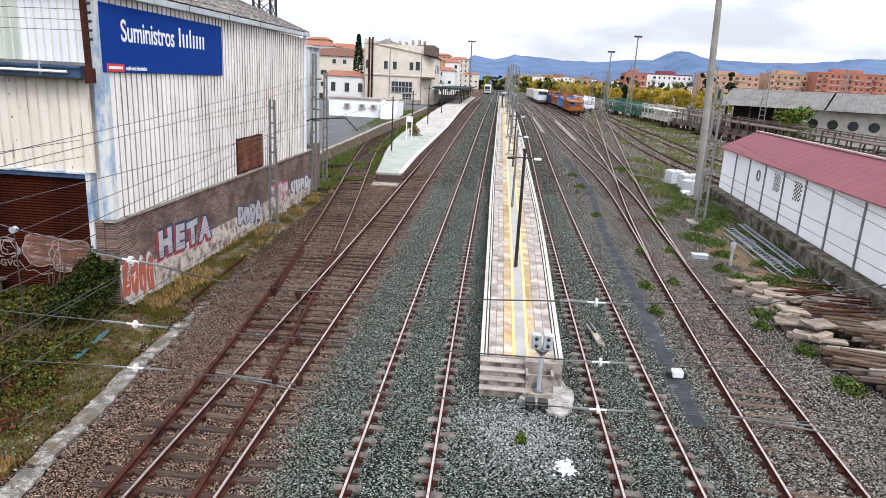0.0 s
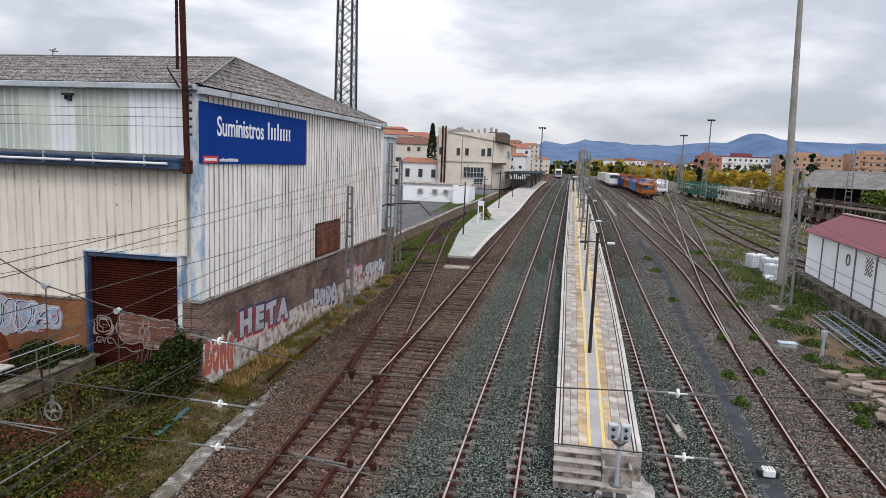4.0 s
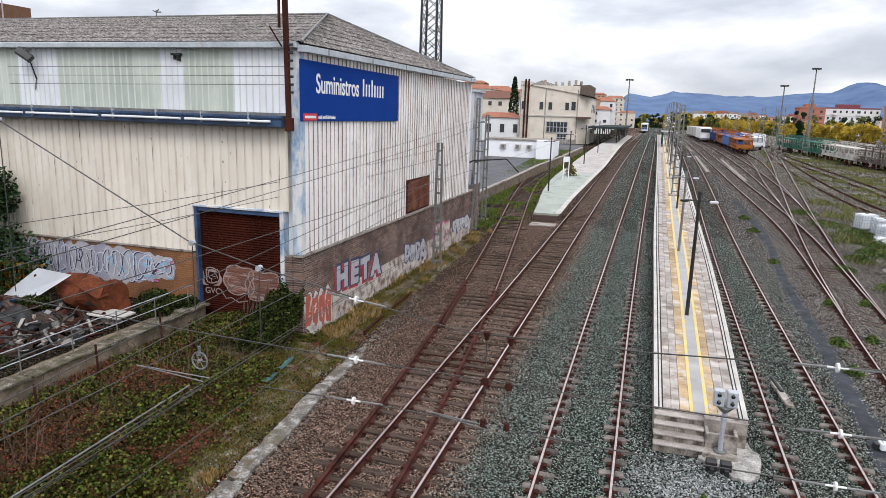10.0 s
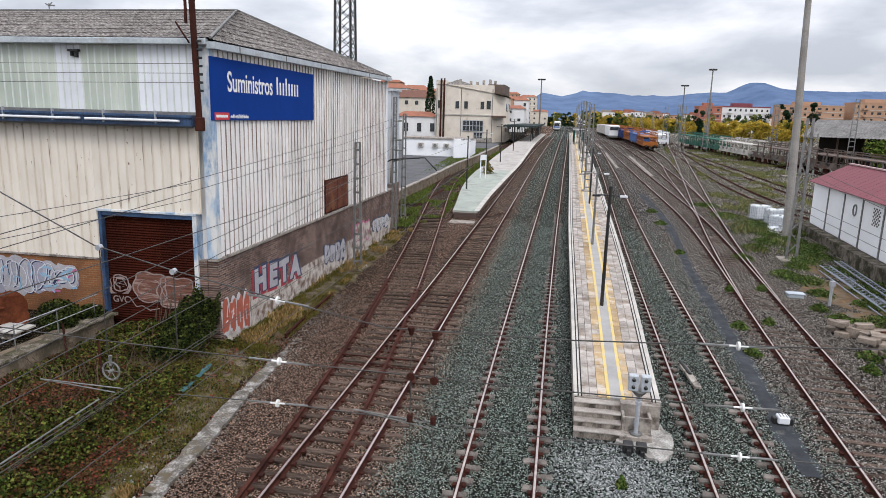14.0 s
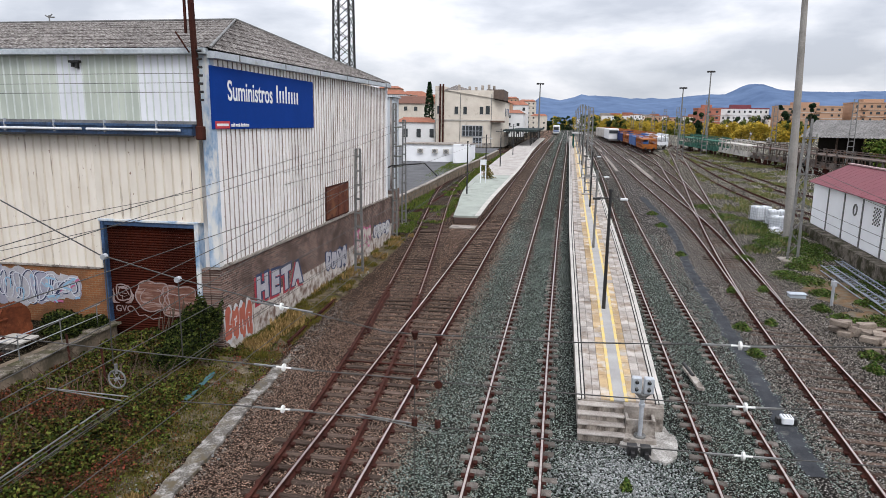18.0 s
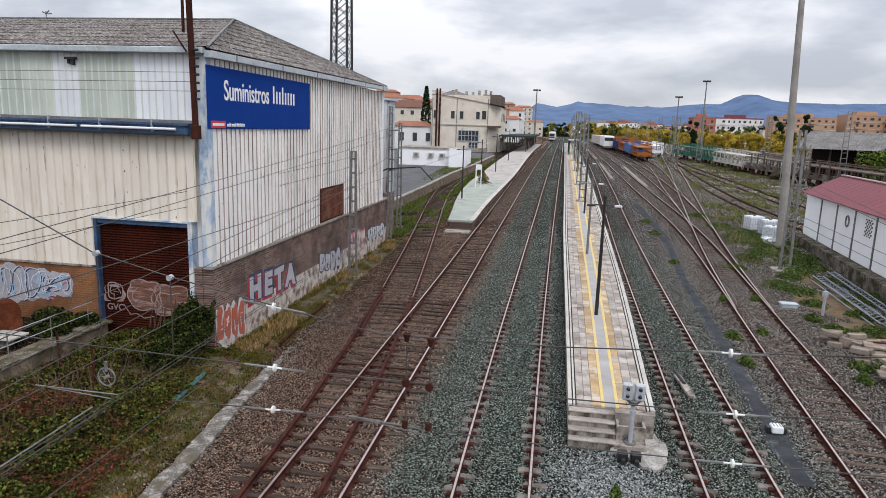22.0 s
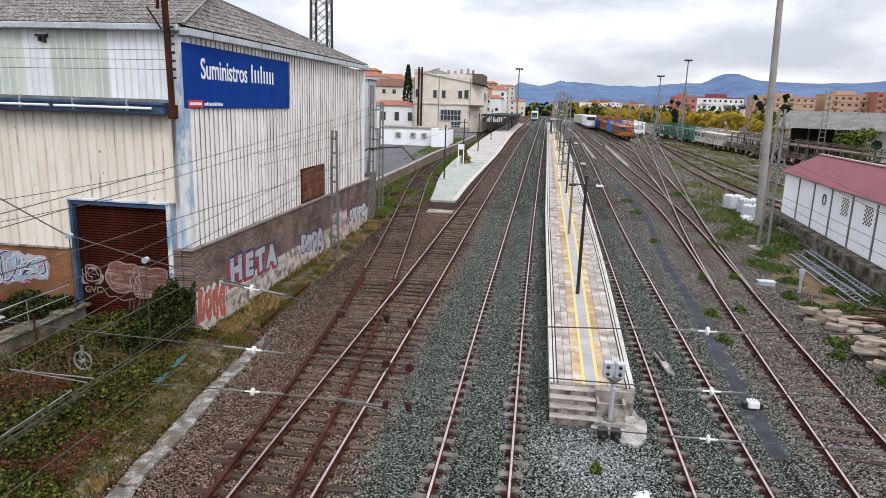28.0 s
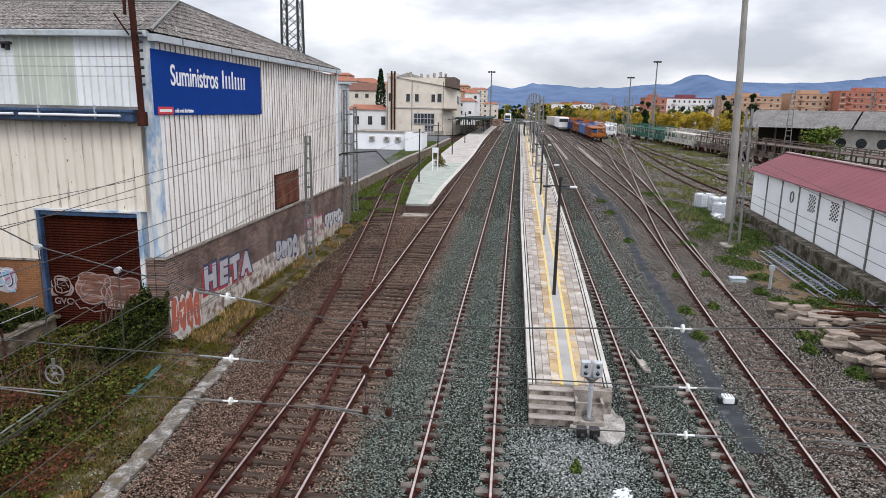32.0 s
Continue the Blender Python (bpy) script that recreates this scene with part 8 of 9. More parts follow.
leaves("green_blades", field(160000, 22, 12.5, 42, 46, 150, 0.1, lambda x, y: 1 if x > 10.6 + 0.11 * (y - 46) and x < 20 + 0.25 * (y - 46) and patch(x, y, 0.25, 13) + 0.6 * patch(x, y, 0.9, 14) > 0.16 and abs(x - FA(y)) > 0.7 and abs(x - F9(y)) > 0.9 and abs(x - F5(y)) > 1.2 and not (x > 16 and y < 53) else 0), 0.24, leaf_mat("yard grass blades", [(0.05, 0.075, 0.02), (0.10, 0.135, 0.035), (0.18, 0.175, 0.07), (0.27, 0.23, 0.12), (0.08, 0.10, 0.03)]), yg, 23, aspect=0.4, upright=True)

ap = thing("asphalt_path", (7, 25, -0.1), "narrow strip of old grey asphalt between the tracks", "path", kind="structure")
AC = spline([(10, 6.7), (17, 6.7), (21.5, 6.68), (26, 7.35), (33, 7.75), (38.5, 7.7), (50, 8.9), (60, 9.2), (72, 8.9), (110, 8.9)])
v, f = [], []
ya = [17.1 + 0.22 * i for i in range(255)]
for i, y in enumerate(ya):
    hw = 0.32 + 0.12 * patch(y, 0, 0.7, 15) + 0.12 * patch(y, 0, 2.9, 11)
    for s in (-1, -0.3, 0.3, 1):
        x = AC(y) + s * hw + 0.15 * patch(y, s * 3, 2.1, 16)
        v.append((x, y, max(ground_z(x, y) + (0.012 if abs(s) == 1 else 0.03), rise(y) - 0.19)))
f = [(i * 4 + j, i * 4 + j + 1, i * 4 + 5 + j, i * 4 + 4 + j) for i in range(len(ya) - 1) for j in range(3)]
raw("asphalt_strip", v, f, ASPHALT, ap)
for y0, y1, xa in ((98, 127, 8.15), (90, 121, 11.9), (140, 165, 8.3)):
    raw("concrete_walkway", [(xa, y0, rise(y0) - 0.1), (xa + 0.45, y0, rise(y0) - 0.1), (xa + 0.45, y1, rise(y1) - 0.1), (xa, y1, rise(y1) - 0.1)], [(0, 1, 2, 3)], CONCRETE, ap)

er = thing("bare_earth", (14, 36, -0.1), "patches of bare brown earth near the sleepers", "earth", kind="structure")
for cx, cy, rx, ry, s in ((14.5, 36.6, 1.3, 3.2, 1), (14.6, 32.2, 1.3, 1.8, 2), (14.8, 28.5, 1.2, 2.2, 3), (15.7, 42, 0.8, 2.0, 4)):
    n_ = 30
    v = [(cx, cy, ground_z(cx, cy) + 0.03)] + [(cx + rx * math.cos(a) * (1 + 0.7 * patch(math.cos(a) * 2, math.sin(a) * 2, 1.6, s)), cy + ry * math.sin(a) * (1 + 0.7 * patch(math.cos(a) * 2, math.sin(a) * 2, 1.6, s + 9)), 0) for a in (k * 2 * math.pi / n_ for k in range(n_))]
    v = [v[0]] + [(x, y, ground_z(x, y) + 0.004) for x, y, _ in v[1:]]
    raw("earth_patch", v, [(0, k + 1, (k + 1) % n_ + 1) for k in range(n_)], EARTH, er)

# scrapped sleepers lie in loose stacks
GREY_TIMBER = surf("sun-bleached timber", (0.40, 0.36, 0.30), (0.20, 0.17, 0.14), 0.92, 0, 22, 2.2, (1, 6, 6), vary=0.3, relief=0.4)
OLD_CONC = surf("broken concrete block", (0.40, 0.335, 0.28), (0.115, 0.09, 0.072), 0.92, 0, 20, 2, vary=0.25, relief=0.2)
sr_ = random.Random(17)
STACKS = ((14.6, 29.4, 5, 1), (15.9, 28.6, 6, 2), (14.6, 27.4, 5, 2), (14.6, 25.6, 8, 2), (15.0, 23.6, 7, 3), (13.7, 21.6, 9, 2), (13.9, 19.4, 9, 2), (15.8, 21.0, 8, 3), (16.2, 26.0, 6, 2), (15.6, 18.4, 7, 2))
BLOCKS = ((12.2, 29.6, 7), (13.0, 29.3, 5), (12.5, 27.6, 6), (13.4, 28.0, 4), (12.6, 25.6, 6), (12.5, 24.4, 7), (13.0, 23.6, 5), (15.2, 27.8, 4), (15.6, 24.4, 4))
BROWN_TIMBER = surf("brown weathered timber", (0.19, 0.13, 0.095), (0.05, 0.034, 0.026), 0.92, 0, 22, 2.2, (1, 6, 6), vary=0.4, relief=0.4)
TS = [sleeper_mesh("old_sleeper", l_, w_, 0.15, m_, 30 + i) for i, (m_, l_, w_) in enumerate(((TIMBER, 2.2, 0.22), (OLD_SLEEPER, 2.4, 0.2), (GREY_TIMBER, 1.9, 0.16), (BROWN_TIMBER, 2.3, 0.2), (BROWN_TIMBER, 1.7, 0.14), (OLD_SLEEPER, 2.0, 0.12)))]
BS = [sleeper_mesh("concrete_block", l_, w_, 0.2, OLD_CONC, 40 + i) for i, (l_, w_) in enumerate(((0.62, 0.36), (0.8, 0.3), (0.5, 0.42)))]


def lie(name, me, x, y, z, yaw, tilt, label, cat, group):
    ob = new(name, me)
    ob.matrix_basis = Matrix.Translation((x, y, z)) @ Matrix.Rotation(yaw, 4, "Z") @ Matrix.Rotation(tilt, 4, "Y")
    return tagged(ob, label, cat, group)


for cx, cy, rows, layers in STACKS:
    for l_ in range(layers):
        for k in range(rows):
            lie("old_sleeper", sr_.choice(TS), cx + sr_.uniform(-0.45, 0.45), cy + (k - rows / 2) * 0.3 + sr_.uniform(-0.1, 0.1), ground_z(cx, cy) + 0.2 + l_ * 0.19, sr_.uniform(-0.28, 0.16), sr_.uniform(-0.06, 0.06), "old split timber sleeper in a loose stack", "sleeper", "stacked old sleepers")
SLAB_MESH = [sleeper_mesh("flat_slab", l_, w_, 0.09, OLD_CONC, 60 + i) for i, (l_, w_) in enumerate(((1.1, 0.75), (0.95, 0.8), (1.25, 0.4)))]
for k, (cx, cy, cz) in enumerate(((13.2, 28.3, 0.5), (13.9, 28.5, 0.3), (15.0, 28.0, 0.5), (12.8, 26.0, 0.62), (12.9, 24.2, 0.72), (12.8, 23.3, 0.45), (15.3, 24.6, 0.62), (15.5, 23.4, 0.72), (14.2, 29.9, 0.25), (12.4, 25.2, 0.4))):
    lie("flat_slab", SLAB_MESH[k % 3], cx, cy, ground_z(cx, cy) + cz, sr_.uniform(-0.4, 0.3), sr_.uniform(-0.12, 0.12), "pale flat concrete slab thrown on old sleepers", "slab", "concrete slabs")
for cx, cy, n_ in BLOCKS:
    for k in range(n_):
        lie("concrete_block", sr_.choice(BS), cx + sr_.uniform(-0.45, 0.45), cy + sr_.uniform(-0.45, 0.45), ground_z(cx, cy) + 0.19 + 0.19 * (k % 3), sr_.uniform(-0.7, 0.7), sr_.uniform(-0.14, 0.14), "pale broken concrete sleeper block", "block", "concrete blocks")


IRON = surf("rusty scrap iron", (0.115, 0.042, 0.024), (0.035, 0.016, 0.011), 0.85, 0.1, 20, 2, vary=0.3)
for k in range(16):
    x, y = sr_.uniform(13.9, 16.4), sr_.uniform(24.5, 30.3)
    a, ln = sr_.uniform(-0.35, 0.2), sr_.uniform(0.7, 1.3)
    z = ground_z(x, y) + 0.42 + sr_.uniform(0, 0.22)
    rd = thing("iron_bar", (x, y, z), "rusty iron bar thrown on the old sleepers", "bar", "scrap bars")
    part("bar", beam(B(), (x - ln * math.cos(a), y - ln * math.sin(a), z), (x + ln * math.cos(a), y + ln * math.sin(a), z + sr_.uniform(-0.06, 0.06)), 0.06, 0.06), IRON, rd)


STEEL_BLUE = surf("bluish galvanised steel", (0.36, 0.40, 0.47), (0.20, 0.225, 0.27), 0.6, 0.2, 18, 2.5, relief=0.05)


def girder(p, q, w, label):
    """A lattice girder lying on the ground."""
    p, q = Vector(p), Vector(q)
    d = (q - p).normalized()
    s = Vector((-d.y, d.x, 0)) * w / 2
    t = thing("lattice_girder", tuple(p), label, "girder", "girders")
    up = Vector((0, 0, 0.3))
    for o in (s, -s, s + up, -s + up):
        part("chord", beam(B(), p + o, q + o, 0.045, 0.045), STEEL_BLUE, t)
    n_ = int((q - p).length / 0.45)
    for k in range(n_):
        a, b_ = p.lerp(q, k / n_), p.lerp(q, (k + 1) / n_)
        part("lacing", beam(B(), a + s + up, b_ - s + up, 0.025, 0.025), STEEL_BLUE, t)
        part("lacing", beam(B(), a + s, a + s + up, 0.025, 0.025), STEEL_BLUE, t)
    return t


girder((15.7, 41.6, 0.1), (15.1, 31.9, 0.0), 0.55, "galvanised lattice girder lying in the grass")
girder((17.0, 43.2, 0.1), (16.2, 33.0, 0.0), 0.4, "long galvanised lattice girder by the shed")
girder((16.7, 31.2, 0.0), (15.9, 24.2, 0.0), 0.6, "galvanised lattice girder beside the sleeper stack")
ibc_tank(17.3, 60.5, rise(60) - 0.2, 0.3, 1.2)
ibc_tank(17.9, 58.2, rise(58) - 0.2, 0.1, 1.25)
ibc_tank(17.5, 56.0, rise(56) - 0.2, 0.7, 1.1)
heap("plastic_heap", "crumpled white plastic sheeting by the tanks", 17.3, 55.2, 0.9, 0.8, rise(55) - 0.2, 50, (WHITE_SHEET,), 9, (0.2, 0.6), 0.6)
mk = thing("marker_post", (13.35, 34.3, -0.2), "grey steel marker post with a square head", "post")
part("post", rod(B(), (13.35, 34.3, -0.2), (13.35, 34.3, 0.85), 0.075, 8), GALV, mk)
part("cap", box(B(), 13.24, 13.46, 34.2, 34.4, 0.8, 1.08, 0.02), GALV, mk)
tb = thing("track_box", (12.3, 35.6, -0.1), "pale blue-grey trackside box lid", "box")
part("box_body", box(B(), 11.85, 12.6, 35.4, 35.85, -0.25, 0.02, 0.03), surf("pale blue lid", (0.52, 0.58, 0.64)), tb)
part("box_lid", box(B(), 11.8, 12.65, 35.35, 35.9, 0.02, 0.07, 0.02), surf("pale blue top", (0.56, 0.62, 0.68)), tb)
wo = thing("track_magnet", (6.9, 20.1, -0.1), "white track beacon between black end blocks", "beacon")
part("beacon", box(B(), 6.74, 7.06, 19.92, 20.24, -0.1, 0.12, 0.03), WHITE_SHEET, wo)
for x in (6.62, 7.06):
    part("end_block", box(B(), x, x + 0.12, 20.0, 20.2, -0.15, 0.06, 0.02), BLACK, wo)
for k in range(3):
    part("slot", box(B(), 6.79 + k * 0.09, 6.82 + k * 0.09, 19.96, 20.2, 0.11, 0.127), DULL_STEEL, wo)
bt = thing("cable_cover", (4.85, 22.8, -0.1), "dark bent cable cover lying between the tracks", "cover")
part("cover", beam(B(), (4.75, 23.7, 0.05), (4.95, 22.0, -0.05), 0.22, 0.08), CONCRETE, bt)
part("cable", rod(B(), (4.7, 23.9, 0.12), (4.86, 22.9, 0.05), 0.06, 8), BLACK, bt)

# litter and small growth over the bank
lt = thing("bank_litter", (-9.5, 13, 0), "fallen leaves and low creepers on the bank soil", "leaf litter", kind="stuff")
def bank(x, y):
    return x < KF(y) - 0.25 and x > -13


leaves("brown_litter", field(26000, 51, -12.5, -7.0, 5, 24, 0.05, lambda x, y: 1 if bank(x, y) and patch(x, y, 1.1, 31) > -0.1 else 0), 0.06, LEAF_RED, lt, 51, flat=0.2)
leaves("creeper_leaves", field(42000, 52, -12.5, -7.0, 5, 24, 0.16, lambda x, y: 1 if bank(x, y) and patch(x, y, 1.3, 32) + 0.5 * patch(x, y, 3.1, 33) > 0.12 else 0), 0.06, LEAF_BRAMBLE, lt, 52)
tree(44, 101, rise(101) - 0.3, 5.2, 3.2, LEAF_LUSH, "round green bush in front of the goods shed", 61, 3500, 0.32, cat="bush", base=0.12)
ps = thing("platform_sign", (-8.4, 76, rise(76) + 0.46), "white two-legged station sign on the side platform", "sign")
for x in (-8.75, -8.15):
    part("post", rod(B(), (x, 76, rise(76) + 0.3), (x, 76, rise(76) + 3.1), 0.06, 8), WHITE_SHEET, ps)
part("panel", box(B(), -8.75, -8.15, 75.97, 76.03, rise(76) + 2.5, rise(76) + 3.1, 0.01), WHITE_SHEET, ps)

TEAL0, TEAL1 = (-10.43, 17.51, 0), (-10.69, 19.62, 0)
tn = thing("teal_netting", (-10.43, 17.51, 0.1), "strip of teal netting lying in the grass", "netting")
v_, f_ = [], []
for i in range(13):
    for j in range(3):
        q = Vector(TEAL0).lerp(Vector(TEAL1), i / 12)
        v_.append((q.x + (j - 1) * 0.09, q.y - (j - 1) * 0.05, ground_z(q.x, q.y) + 0.14 + 0.1 * noise.noise(Vector((i * 0.6, j * 0.8, 3)))))
f_ = [(i * 3 + j, i * 3 + j + 1, i * 3 + j + 4, i * 3 + j + 3) for i in range(12) for j in range(2)]
raw("net", v_, f_, surf("teal netting", (0.07, 0.14, 0.14), (0.03, 0.07, 0.075), 0.8, 0, 20, 3), tn)

# white stones and lime spots
ws = thing("white_gravel_patch", (2.95, 14.6, -0.15), "small spill of white lime on the ballast", "spill", kind="stuff")
rr = np.random.default_rng(33)
pts = [(2.95 + rr.normal() * 0.10, 14.6 + rr.normal() * 0.17, -0.1) for k in range(120)]
def stones(name, centres, size, material, parent, seed):
    """Loose angular stones, each a squashed octahedron."""
    rs = np.random.default_rng(seed)
    c = np.asarray(centres, float)
    k = len(c)
    base = np.array([(1, 0, 0), (-1, 0, 0), (0, 1, 0), (0, -1, 0), (0, 0, 0.75), (0, 0, -0.75)])
    tri_ = np.array([(0, 2, 4), (2, 1, 4), (1, 3, 4), (3, 0, 4), (2, 0, 5), (1, 2, 5), (3, 1, 5), (0, 3, 5)])
    a = rs.uniform(0, 6.28, k)
    s = size * rs.uniform(0.55, 1.3, (k, 1, 1))
    v = base[None] * s * rs.uniform(0.65, 1.2, (k, 6, 3))
    ca, sa = np.cos(a)[:, None], np.sin(a)[:, None]
    x = v[:, :, 0] * ca - v[:, :, 1] * sa
    y = v[:, :, 0] * sa + v[:, :, 1] * ca
    tz = rs.uniform(-0.5, 0.5, (k, 1))
    z = v[:, :, 2] + x * tz
    v = np.stack([x, y, z], 2) + c[:, None, :]
    fidx = (tri_[None] + (np.arange(k) * 6)[:, None, None]).reshape(-1, 3)
    me = bpy.data.meshes.new(name)
    v = v.reshape(-1, 3)
    me.vertices.add(len(v))
    me.vertices.foreach_set("co", v.ravel())
    me.loops.add(fidx.size)
    me.loops.foreach_set("vertex_index", fidx.ravel().astype(np.int32))
    me.polygons.add(len(fidx))
    me.polygons.foreach_set("loop_start", np.arange(0, fidx.size, 3, dtype=np.int32))
    me.update()
    me.validate()
    me.materials.append(material)
    ob = new(name, me)
    hang(ob, parent)
    return ob


stones("white_stones", pts, 0.05, WHITE_SHEET, ws, 3)
STONE_GREY = leaf_mat("grey green ballast stones", [(0.016, 0.020, 0.018), (0.075, 0.096, 0.082), (0.145, 0.182, 0.158), (0.27, 0.31, 0.285), (0.10, 0.132, 0.11), (0.48, 0.51, 0.49)])
STONE_PALE = leaf_mat("pale grey stones", [(0.03, 0.03, 0.032), (0.14, 0.148, 0.145), (0.27, 0.28, 0.275), (0.46, 0.47, 0.465), (0.09, 0.10, 0.098), (0.20, 0.21, 0.205)])
STONE_BROWN = leaf_mat("brown ballast stones", [(0.024, 0.017, 0.014), (0.125, 0.085, 0.066), (0.20, 0.139, 0.108), (0.27, 0.20, 0.162), (0.16, 0.109, 0.085), (0.35, 0.285, 0.24)])
STONE_YARD = leaf_mat("pale yard stones", [(0.024, 0.020, 0.017), (0.095, 0.080, 0.068), (0.175, 0.151, 0.130), (0.30, 0.27, 0.243), (0.12, 0.103, 0.086), (0.46, 0.43, 0.395)])
for m_ in (STONE_GREY, STONE_BROWN, STONE_YARD, STONE_PALE):
    m_.node_tree.nodes["Principled BSDF"].inputs["Roughness"].default_value = 0.9
ls = thing("loose_ballast", (2, 18, -0.1), "loose broken ballast stones on the track beds", "ballast", kind="stuff")


def scatter(n, seed, x0, x1, y0, y1):
    rs = np.random.default_rng(seed)
    y = y0 + (y1 - y0) * rs.uniform(0, 1, n) ** 1.9
    x = rs.uniform(x0, x1, n)
    x = x + rs.normal(0, 0.3, n)
    return [(a, b_, ground_z(a, b_) + 0.012) for a, b_ in zip(x, y)]


stones("grey_stones", [p for p in scatter(95000, 5, -3.6, 7.6, 9, 52) if not (0.9 < p[0] < 3.4 and p[1] > 17.9) and abs(p[0] - AC(p[1])) > 0.19], 0.027, STONE_GREY, ls, 5)
stones("brown_stones", [p for p in scatter(52000, 6, -9.0, -3.4, 9, 52) if p[0] > KF(p[1]) + 0.3], 0.025, STONE_BROWN, ls, 6)
stones("yard_stones", [p for p in scatter(34000, 7, 7.4, 12.6, 9, 52) if abs(p[0] - AC(p[1])) > 0.19], 0.036, STONE_YARD, ls, 7)
stones("pale_stones", [(2.0 + 0.85 * a, 16.0 + 1.1 * b_, ground_z(2.0 + 0.85 * a, 16.0 + 1.1 * b_) + 0.02) for a, b_ in np.random.default_rng(77).normal(size=(4600, 2)) if 16.0 + 1.1 * b_ < 17.9 and abs(2.0 + 0.85 * a + 0.03) < 3.9], 0.032, STONE_PALE, ls, 9)
stones("bank_stones", [p for p in scatter(9000, 12, -10.4, -7.4, 8.5, 30) if KF(p[1]) - 1.5 < p[0] < KF(p[1]) + 0.5], 0.03, STONE_YARD, ls, 12)

stones("white_pebbles", [(-9.3 + 0.55 * a, 12.2 + 1.5 * b_, ground_z(-9.3, 12.2) + 0.05) for a, b_ in np.random.default_rng(78).normal(size=(110, 2))], 0.04, STONE_PALE, ls, 14)

# ---- graffiti ----
PAINT_WHITE = surf("white spray paint", (0.58, 0.58, 0.60), (0.42, 0.41, 0.41), 0.7, 0, 20, 2, relief=0)
PAINT_RED = surf("red spray paint", (0.42, 0.05, 0.07), (0.28, 0.04, 0.05), 0.7, 0, 20, 2, relief=0)
PAINT_BLUE = surf("blue black spray paint", (0.05, 0.07, 0.15), (0.02, 0.025, 0.05), 0.7, 0, 20, 2, relief=0)
PAINT_ORANGE = surf("orange red spray paint", (0.46, 0.13, 0.08), (0.33, 0.09, 0.06), 0.7, 0, 20, 2, relief=0)
PAINT_SKY = surf("light blue spray paint", (0.30, 0.50, 0.64), (0.2, 0.34, 0.5), 0.7, 0, 20, 2, relief=0)
PAINT_SILVER = surf("silver spray paint", (0.47, 0.46, 0.49), (0.33, 0.32, 0.35), 0.6, 0, 16, 2, relief=0)
PAINT_PINK = surf("pink spray paint", (0.50, 0.14, 0.26), (0.38, 0.10, 0.2), 0.7, 0, 20, 2, relief=0)


def blob(m, cx, cz, w, h, lift, material, parent, seed, name="paint_shape", square=0.6):
    """A rounded painted letter shape a few millimetres proud of the wall; local x along, -y out."""
    rr_ = random.Random(seed)
    n_ = 22
    ph = [rr_.uniform(0, 6.28) for _ in range(3)]
    ring_ = []
    for k in range(n_):
        a = 2 * math.pi * k / n_
        c_, s_ = math.cos(a), math.sin(a)
        e = 1 / max(abs(c_), abs(s_)) ** square
        q = e * (1 + 0.10 * math.sin(3 * a + ph[0]) + 0.07 * math.sin(5 * a + ph[1])) * 0.5
        ring_.append((cx + w * q * c_, -lift, cz + h * q * s_))
    v_ = [m @ Vector((cx, -lift, cz))] + [m @ Vector(p) for p in ring_]
    v_ += [m @ Vector((p[0], 0.01, p[2])) for p in ring_]
    f_ = [(0, k + 1, (k + 1) % n_ + 1) for k in range(n_)] + [(k + 1, n_ + k + 1, n_ + (k + 1) % n_ + 1, (k + 1) % n_ + 1) for k in range(n_)]
    return raw(name, v_, f_, material, parent)


def tag_piece(name, label, m, x0, x1, za, zb, n_, h, fill, line, back, seed, strokes=3):
    """A row of bubble letters from (x0, za) to (x1, zb)."""
    rr_ = random.Random(seed)
    o = m @ Vector((x0, 0, za))
    t = thing(name, tuple(o), label, "graffiti", "graffiti")
    w = (x1 - x0) / n_
    for k in range(n_):
        f_ = (k + 0.5) / n_
        cx, cz = x0 + (x1 - x0) * f_, za + (zb - za) * f_ + rr_.uniform(-0.06, 0.06)
        hh = h * rr_.uniform(0.85, 1.1)
        if back:
            blob(m, cx + 0.12, cz - 0.08, w * 1.35, hh * 1.12, 0.004, back, t, seed + k * 7 + 1)
        blob(m, cx, cz, w * 1.12, hh, 0.008 + 0.002 * (k % 2), line, t, seed + k * 7 + 2)
        blob(m, cx, cz, w * 0.93, hh * 0.88, 0.013 + 0.002 * (k % 2), fill, t, seed + k * 7 + 3)
        for s in range(strokes):
            a = rr_.uniform(-0.5, 0.5) + (1.57 if s % 2 else 0)
            px, pz = cx + rr_.uniform(-0.2, 0.2) * w, cz + rr_.uniform(-0.22, 0.22) * hh
            ln = (0.3 * hh if s % 2 else 0.28 * w)
            bm_ = beam(B(), (px - math.cos(a) * ln * 0.5, -0.017, pz - math.sin(a) * ln * 0.5), (px + math.cos(a) * ln * 0.5, -0.017, pz + math.sin(a) * ln * 0.5), 0.06, 0.006)
            bm_.transform(m)
            part("paint_line", bm_, line, t)
    return t


